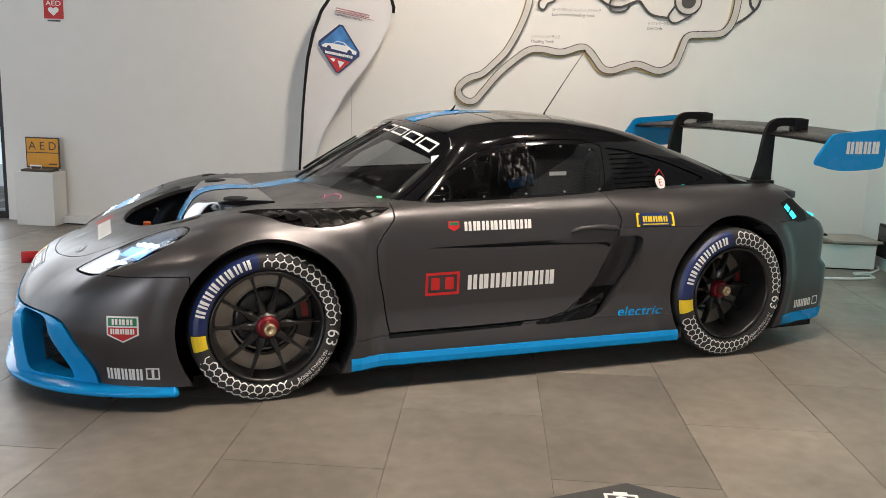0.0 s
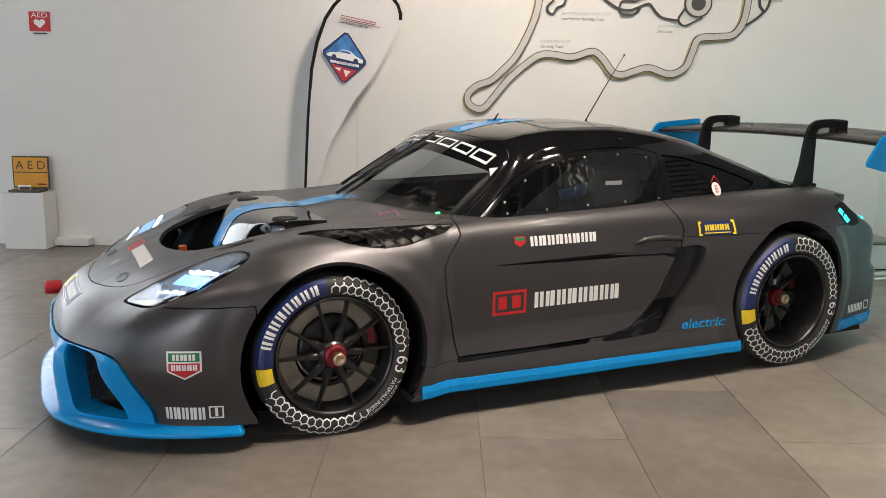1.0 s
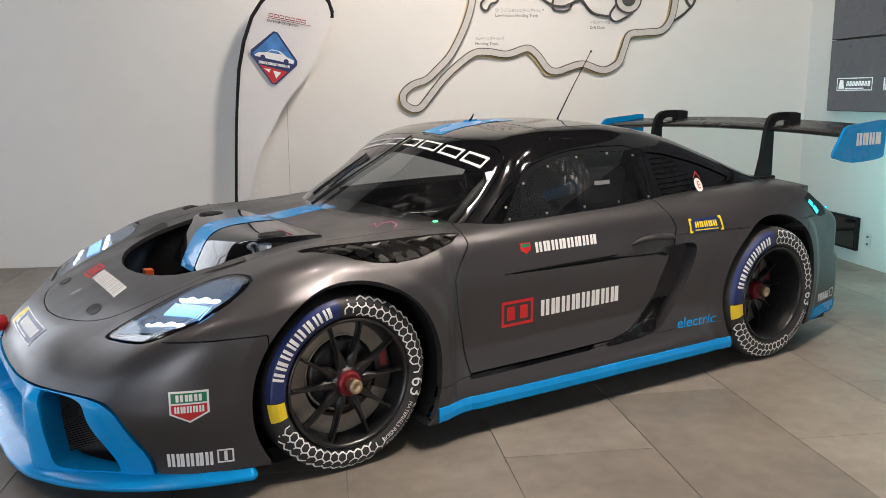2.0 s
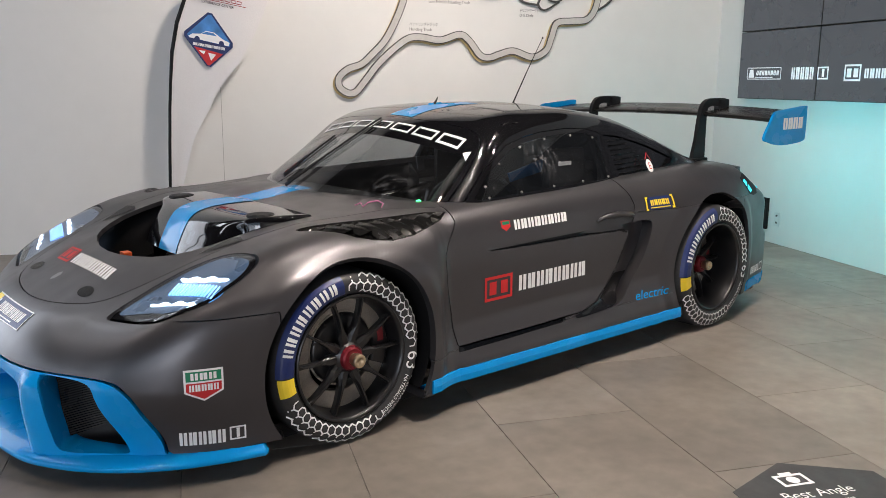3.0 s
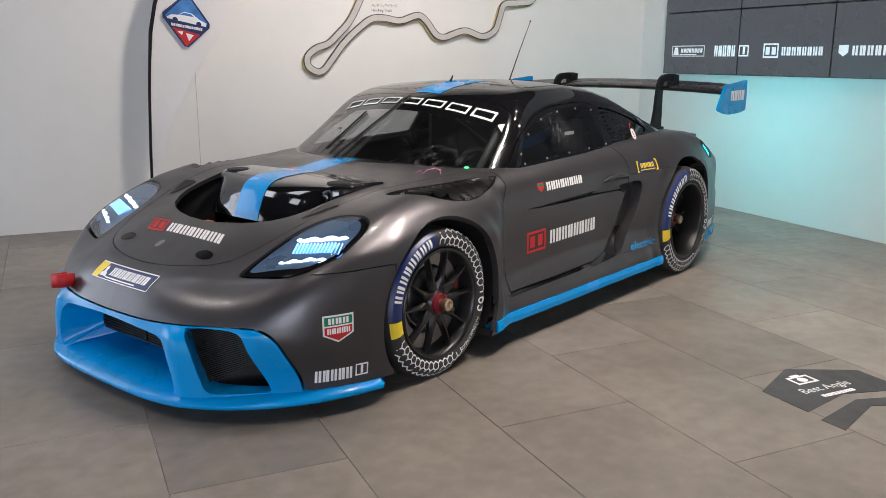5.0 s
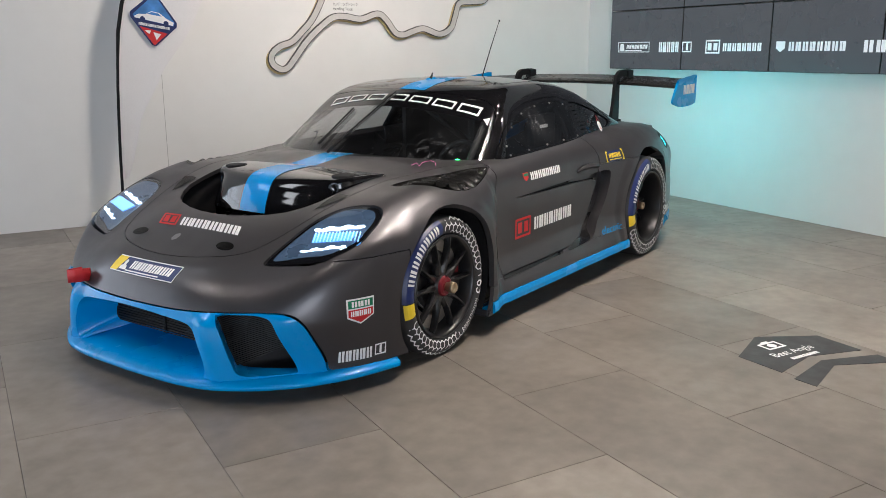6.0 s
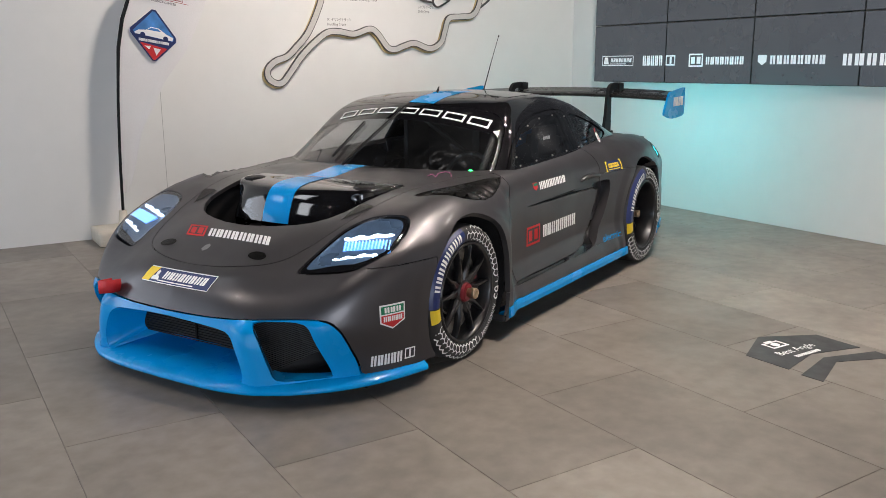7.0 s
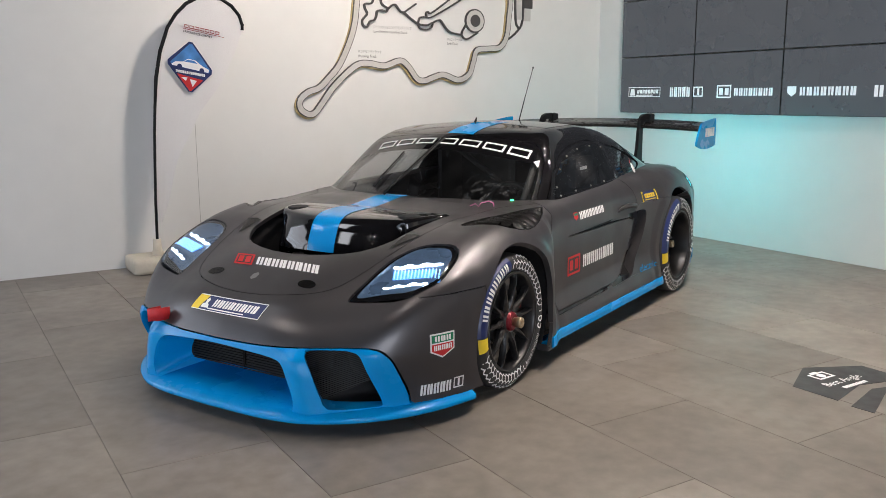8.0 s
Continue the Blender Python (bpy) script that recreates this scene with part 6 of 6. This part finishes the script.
part("grip", box(bmesh.new(), (0.03, 0.10, 0.03), (0.11, 0.132, 0.13), foot, 0.012), BASEP, basep)

# AED stand and sign
PLINTH = material("white_plinth", (0.70, 0.70, 0.69), 0.55, grain=0.02, stain=0.04)
AMBER = material("amber_board", (0.72, 0.33, 0.03), 0.5, grain=0.05, stain=0.05)
BROWN = material("dark_brown_case", (0.06, 0.05, 0.04), 0.5, grain=0.1)
s0 = CORNER - A_DIR * 7.48
stand = tagged(new("defibrillator_stand"), "white plinth with an amber lettered board on top", "stand")
PL = Matrix(((A_DIR.x, -A_IN.x, 0, s0.x), (A_DIR.y, -A_IN.y, 0, s0.y), (0, 0, 1, 0), (0, 0, 0, 1)))
part("plinth", boxed((-0.18, -0.25, 0), (0.18, -0.01, 0.49), PL, 0.006), PLINTH, stand, "plain white plinth")
part("case", boxed((-0.13, -0.23, 0.49), (0.14, -0.06, 0.512), PL, 0.008), BROWN, stand, "dark brown device case")
part("case_handle", tube([PL @ Vector(p) for p in ((-0.05, -0.20, 0.515), (-0.05, -0.20, 0.545), (0.05, -0.20, 0.545), (0.05, -0.20, 0.515))], 0.008, 8), WHITE, stand, "white carrying handle", True)
board = Matrix(((A_DIR.x, 0, A_IN.x, s0.x), (A_DIR.y, 0, A_IN.y, s0.y), (0, 1, 0, 0), (0, 0, 0, 1))) @ Matrix.Translation((0, 0, 0.07))
part("board", boxed((-0.155, 0.513, 0), (0.165, 0.795, 0.012), board, 0.004), BROWN, stand, "dark framed board")
part("board_face", boxed((-0.143, 0.525, 0.010), (0.153, 0.783, 0.0145), board), AMBER, stand, "amber board face")
tagged(flat_text("A E D", 0.105, board @ Matrix.Translation((-0.125, 0.682, 0)), BROWN, "board_text", stand, 0.26, 0.016), "dark lettering")
flat_shapes([rect(-0.143, 0.650, 0.153, 0.658), rect(0.06, 0.545, 0.14, 0.557)], board, BROWN, "board_line", stand, 0.016, 0.001)
sign = tagged(new("defibrillator_sign"), "red wall sign with a white heart", "sign")
m = WALL_A(7.345, 1.862)
part("plate", boxed((-0.09, 0.0, 0.0), (0.09, 0.165, 0.006), m), RED, sign, "red sign plate")
heart = [(0.0, 0.025), (0.045, 0.065), (0.05, 0.085), (0.035, 0.10), (0.015, 0.10), (0.0, 0.088), (-0.015, 0.10), (-0.035, 0.10), (-0.05, 0.085), (-0.045, 0.065)]
flat_shapes([heart], m, WHITE, "heart", sign, 0.008)
tagged(flat_text("AED", 0.06, m @ Matrix.Translation((-0.07, 0.115, 0)), WHITE, "sign_text", sign, 0.14, 0.008), "white lettering")
flat_shapes([rect(-0.06, -0.025, 0.06, -0.012)], m, LINE, "sign_caption", sign, 0.004)

# low white boxes and cables
def low_box(x, y, turn, w, d, h, label, lid):
    m = pose(x, y, 0, 0, 0, turn)
    ob = tagged(new("floor_box"), label, "box")
    part("body", boxed((-w / 2, -d / 2, 0.012), (w / 2, d / 2, h), m, 0.008), PLINTH, ob, "white box body")
    part("foot", boxed((-w / 2 + 0.02, -d / 2 + 0.02, 0), (w / 2 - 0.02, d / 2 - 0.02, 0.014), m), MATT, ob)
    if lid:
        part("lid", boxed((-w / 2 - 0.01, -d / 2 - 0.01, h), (w / 2 + 0.01, d / 2 + 0.01, h + 0.02), m, 0.006), material("grey_lid", (0.33, 0.31, 0.28), 0.6, grain=0.06), ob, "grey lid")
    return ob


low_box(-2.03, 4.02, -25.5, 0.30, 0.20, 0.075, "low flat white box on the floor by the wall", False)
cabinet = low_box(3.997, 0.805, -25.5, 0.44, 0.42, 0.215, "low white cabinet with a loose grey lid by the wall", False)
LID = material("grey_lid", (0.33, 0.31, 0.28), 0.6, grain=0.06)
cm = pose(3.997, 0.805, 0, 0, 0, -25.5)
part("top_board", boxed((-0.225, -0.215, 0.215), (0.225, 0.215, 0.227), cm, 0.003), material("brown_board", (0.16, 0.12, 0.09), 0.6, grain=0.1, scale=30), cabinet, "brown top board")
part("lid", boxed((-0.19, -0.20, 0.228), (0.235, 0.19, 0.246), cm @ pose(0.02, -0.03, 0, 0, 0, 6), 0.004), LID, cabinet, "loose grey lid")
part("grip", boxed((-0.20, 0.02, 0.228), (-0.10, 0.14, 0.262), cm, 0.01), MATT, cabinet, "small black grip")
CABLE = material("white_cable", (0.72, 0.72, 0.70), 0.5, grain=0.02)
tagged(mesh_object("power_cable", tube([(4.30, 0.66, 0.012), (4.16, 0.52, 0.01), (3.98, 0.44, 0.01), (3.82, 0.47, 0.01), (3.77, 0.42, 0.01), (3.90, 0.38, 0.01), (3.84, 0.28, 0.01), (3.62, 0.30, 0.01), (3.30, 0.42, 0.01)], 0.010, 8), CABLE, smooth=True), "loose white power cable on the floor", "cable")
hatch = tagged(new("wall_hatch"), "black floor-level service hatch in the white wall", "hatch")
m = WALL_B(0.39, 0.112)
part("frame", boxed((0.0, 0.0, 0.0), (0.54, 0.275, 0.030), m, 0.004), MATT, hatch, "black hatch frame")
part("panel", boxed((0.02, 0.02, 0.026), (0.52, 0.255, 0.034), m, 0.002), GLOSS, hatch, "glossy black hatch panel")
outlet = tagged(new("wall_socket"), "small white wall socket plate", "socket")
m = WALL_B(1.047, 0.218)
part("plate", boxed((-0.035, -0.06, 0), (0.035, 0.06, 0.008), m, 0.003), PLINTH, outlet, "white plate")
for z in (-0.03, 0.03):
    part("slot", boxed((-0.012, z - 0.008, 0.007), (0.012, z + 0.008, 0.009), m), LINE, outlet)

# floor sticker
ST = pose(0, 0, 0, 0, 0, 64.5)
VINYL = material("dark_vinyl", (0.035, 0.036, 0.038), 0.5, grain=0.08, scale=60, stain=0.1, stain_scale=5)
stick = tagged(new("floor_sticker"), "dark arrow-shaped floor sticker with white lettering", "sticker")
flat_shapes([[(-2.137, -0.485), (-1.984, -0.779), (-2.131, -1.073), (-2.378, -1.070), (-2.304, -0.777), (-2.378, -0.490)]], ST, VINYL, "sticker_field", stick, 0.0022, 0.002)
flat_shapes([[(-2.455, -0.475), (-2.564, -0.483), (-2.440, -0.775), (-2.564, -1.070), (-2.455, -1.078), (-2.368, -0.776)]], ST, VINYL, "sticker_chevron", stick, 0.0022, 0.002)
TEX = ST @ Matrix.Translation((-2.240, -0.585, 0)) @ Matrix.Rotation(radians(-90), 4, "Z")
tagged(flat_text("Best Angle", 0.07, TEX @ Matrix.Translation((0.04, 0.0, 0)), WHITE, "sticker_text", stick, 0.28, 0.0032), "white lettering")
flat_shapes(word_bars(0.09, 0.28, 9, -0.058, -0.034, fill=0.80), TEX, WHITE, "sticker_print", stick, 0.0032, 0.001)
flat_shapes(frame_shapes(0.10, 0.085, 0.22, 0.165, 0.012) + [rect(0.135, 0.165, 0.185, 0.18)], TEX, WHITE, "camera_mark", stick, 0.0032, 0.001)
flat_shapes([[(0.16 + r * math.cos(k * math.tau / 16), 0.125 + r * math.sin(k * math.tau / 16)) for k in range(16)] for r in (0.024,)], TEX, WHITE, "camera_ring", stick, 0.0032, 0.001)
for o in stick.children:
    if o.name.startswith(("sticker_print", "camera")):
        tagged(o, "white print")

# glass front beyond the end of the wall
FRAME = material("dark_window_frame", (0.03, 0.03, 0.032), 0.4, 0.4, grain=0.08)
gl = tagged(new("window_1"), "tall dark-framed glass front with daylight behind", "window", kind="structure")
m = WALL_A(A_LEN, 0)
m = m @ Matrix.Diagonal((-1, 1, 1, 1))
for lo, hi in (((0.0, 0, -0.14), (0.07, CEILING, -0.06)), ((3.0, 0, -0.14), (3.07, CEILING, -0.06)), ((6.0, 0, -0.14), (6.07, CEILING, -0.06)), ((0.07, 0, -0.14), (3.0, 0.07, -0.06)), ((3.07, 0, -0.14), (6.0, 0.07, -0.06)), ((0.07, 2.6, -0.13), (6.0, 2.66, -0.07))):
    part("frame_bar", boxed(lo, hi, m), FRAME, gl, "dark metal frame bar")
for a, b in ((0.07, 3.0), (3.07, 6.0)):
    pane = part("pane", boxed((a, 0.07, -0.105), (b, CEILING - 0.02, -0.095), m), GLASS, gl, "clear glass pane")
    pane.visible_shadow = False
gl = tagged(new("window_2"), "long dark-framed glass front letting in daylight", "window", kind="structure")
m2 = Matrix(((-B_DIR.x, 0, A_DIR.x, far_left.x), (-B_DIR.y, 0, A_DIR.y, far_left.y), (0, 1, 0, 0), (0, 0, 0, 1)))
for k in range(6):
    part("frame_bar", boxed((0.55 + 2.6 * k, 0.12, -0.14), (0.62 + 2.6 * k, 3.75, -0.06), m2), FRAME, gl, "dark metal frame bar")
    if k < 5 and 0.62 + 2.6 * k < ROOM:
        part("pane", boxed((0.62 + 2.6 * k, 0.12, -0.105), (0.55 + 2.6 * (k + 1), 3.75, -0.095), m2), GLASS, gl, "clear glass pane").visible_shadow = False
gl = tagged(new("window_3"), "wide dark-framed entrance glass letting in daylight", "window", kind="structure")
m3 = Matrix(((-A_DIR.x, 0, -A_IN.x, near_mid.x), (-A_DIR.y, 0, -A_IN.y, near_mid.y), (0, 1, 0, 0), (0, 0, 0, 1)))
wide3 = (near_left - near_mid).length
for k in range(4):
    part("frame_bar", boxed((wide3 * k / 3 - 0.035, 0.12, -0.14), (wide3 * k / 3 + 0.035, 3.75, -0.06), m3), FRAME, gl, "dark metal frame bar")
    if k < 3:
        part("pane", boxed((wide3 * k / 3 + 0.035, 0.12, -0.105), (wide3 * (k + 1) / 3 - 0.035, 3.75, -0.095), m3), GLASS, gl, "clear glass pane").visible_shadow = False
SKYCARD = glowing("hazy_daylight", (0.62, 0.72, 0.82), 0.9)
back = boxed((-2.0, -0.5, -9.1), (16.0, 9.0, -9.0), m)
tagged(mesh_object("backdrop", back, SKYCARD), "plain hazy daylight backdrop", "backdrop", kind="structure")
back = boxed((-4.0, -0.5, -9.1), (18.0, 9.0, -9.0), m2)
tagged(mesh_object("backdrop", back, SKYCARD), "plain hazy daylight backdrop", "backdrop", kind="structure")

back = boxed((-4.0, -0.5, -9.1), (18.0, 9.0, -9.0), m3)
tagged(mesh_object("backdrop", back, SKYCARD), "plain hazy daylight backdrop", "backdrop", kind="structure")

# ceiling spotlights, one under each lamp, the three added fill lamps too
LENSG = glowing("spot_lens", (1.0, 0.90, 0.78), 4)
for sx, sy, tx, ty, tz, watts in SPOTS:
    fx = tagged(new("track_spotlight"), "black cylindrical ceiling track spotlight", "spotlight", "ceiling spotlights")
    m = look((sx, sy, CEILING - 0.14), (tx, ty, tz))
    part("can", cyl(bmesh.new(), m @ Matrix.Translation((0, 0, 0.02)), 0.07, 0.10, 24), MATT, fx, "black lamp can")
    part("lens", cyl(bmesh.new(), m @ Matrix.Translation((0, 0, -0.032)), 0.035, 0.004, 24), LENSG, fx, "glowing lens")
    part("stem", tube([(sx, sy, CEILING), (sx, sy, CEILING - 0.12)], 0.012, 8), MATT, fx)

# square light panels in the ceiling by the glass front, mirrored in the bonnet
DIFFUSER = glowing("light_diffuser", (0.95, 0.98, 1.0), 5.0)
for x, y in ((-3.45, 3.95), (-2.75, 2.45), (-4.55, 2.75)):
    m = pose(x, y, CEILING, 0, 0, -25.5)
    panel = tagged(new("ceiling_light"), "flat white square ceiling light panel, lit", "ceiling light", "ceiling light panels")
    part("diffuser", boxed((-0.58, -0.28, -0.022), (0.58, 0.28, -0.004), m), DIFFUSER, panel, "glowing white diffuser")
    for lo, hi in (((-0.61, -0.31, -0.03), (0.61, -0.28, -0.002)), ((-0.61, 0.28, -0.03), (0.61, 0.31, -0.002)), ((-0.61, -0.28, -0.03), (-0.58, 0.28, -0.002)), ((0.58, -0.28, -0.03), (0.61, 0.28, -0.002))):
        part("frame", boxed(lo, hi, m), PLINTH, panel, "white metal frame")

# floor tiles
t_m = bpy.data.meshes.new("tile")
bm = box(bmesh.new(), (0.0010, 0.0013, -0.012), (1.1990, 0.6112, 0.0))
bmesh.ops.bevel(bm, geom=[e for e in bm.edges if all(v.co.z > -0.001 for v in e.verts)], offset=0.0012, segments=1, affect="EDGES")
bm.to_mesh(t_m)
bm.free()
t_m.materials.append(TILE)
TURN = pose(0, 0, 0, 0, 0, 64.5)
made = []
for c in range(-22, 24):
    n0 = -0.510 + 0.6125 * c
    off = (-1.386 - 0.6 * (c % 2)) % 1.2
    for r in range(-16, 16):
        s0_ = off + 1.2 * r
        mid = TURN @ Vector((s0_ + 0.6, n0 + 0.306, 0))
        rel = mid - CORNER
        u, w = -rel.dot(A_DIR), rel.dot(-B_DIR)
        if -0.7 < w < 9.5 and -1.0 < u < 11.5:
            made.append((mid.x ** 2 + (mid.y + 0.6) ** 2, s0_, n0))
made.sort()
verts, faces = [], []
for _, s0_, n0 in made[295:]:
    k = len(verts)
    for du, dv, h in ((0, 0, 0), (1, 0, 0), (1, 1, 0), (0, 1, 0), (0, 0, -0.01), (1, 0, -0.01), (1, 1, -0.01), (0, 1, -0.01)):
        verts.append(TURN @ Vector((s0_ + 0.002 + 1.196 * du, n0 + 0.002 + 0.6085 * dv, h)))
    faces += [(k, k + 1, k + 2, k + 3)] + [(k + i, k + 4 + i, k + 4 + (i + 1) % 4, k + (i + 1) % 4) for i in range(4)]
far_me = bpy.data.meshes.new("far_tile")
far_me.from_pydata(verts, [], faces)
far_me.materials.append(TILE_FAR)
far_tile = tagged(new("far_tile", far_me), "rest of the concrete floor tiles", kind="stuff")
far_tile.parent = floor
for _, s0_, n0 in made[:295]:
    ob = new("tile", t_m)
    ob.parent = floor
    ob.matrix_world = TURN @ Matrix.Translation((s0_, n0, 0))

# ---- lamps ----
for one in SPOTS:
    spot(*one)
for watts, wide, beam, aim in ((7.0, 1.0, 130, (3.3, -1.0, 1.0)), (7, 1.6, 180, (4.2, -0.5, 1.1))):
    tail = bpy.data.lights.new("tail_glow", "AREA")
    tail.shape, tail.size, tail.size_y, tail.energy, tail.color, tail.spread = "RECTANGLE", wide, 0.05, watts, (0.10, 0.85, 0.95), radians(beam)
    new("tail_glow", tail).matrix_world = look((2.25, -0.1, 0.75), aim)

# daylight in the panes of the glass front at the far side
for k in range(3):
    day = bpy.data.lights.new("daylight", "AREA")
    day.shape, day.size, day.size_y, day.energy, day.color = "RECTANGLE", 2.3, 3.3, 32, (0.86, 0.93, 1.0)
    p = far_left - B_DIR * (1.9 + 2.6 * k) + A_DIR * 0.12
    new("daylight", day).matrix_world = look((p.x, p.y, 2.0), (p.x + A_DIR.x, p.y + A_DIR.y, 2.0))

# and beyond the end of the wall with the map
for a, b in ((0.07, 3.0), (3.07, 6.0)):
    day = bpy.data.lights.new("daylight", "AREA")
    day.shape, day.size, day.size_y, day.energy, day.color = "RECTANGLE", b - a - 0.1, 3.7, 90, (0.90, 0.94, 1.0)
    p = CORNER - A_DIR * (A_LEN + (a + b) / 2) - A_IN * 0.04
    new("daylight", day).matrix_world = look((p.x, p.y, 2.0), (p.x + A_IN.x, p.y + A_IN.y, 2.0))

# and in the entrance glass
for k in range(3):
    day = bpy.data.lights.new("daylight", "AREA")
    day.shape, day.size, day.size_y, day.energy, day.color = "RECTANGLE", wide3 / 3 - 0.2, 2.3, (140, 35, 20)[k], (0.92, 0.95, 1.0)
    p = near_mid + (near_left - near_mid) * (k + 0.5) / 3 + A_IN * 0.04
    new("daylight", day).matrix_world = look((p.x, p.y, 1.35), (p.x - A_IN.x, p.y - A_IN.y, 1.35))
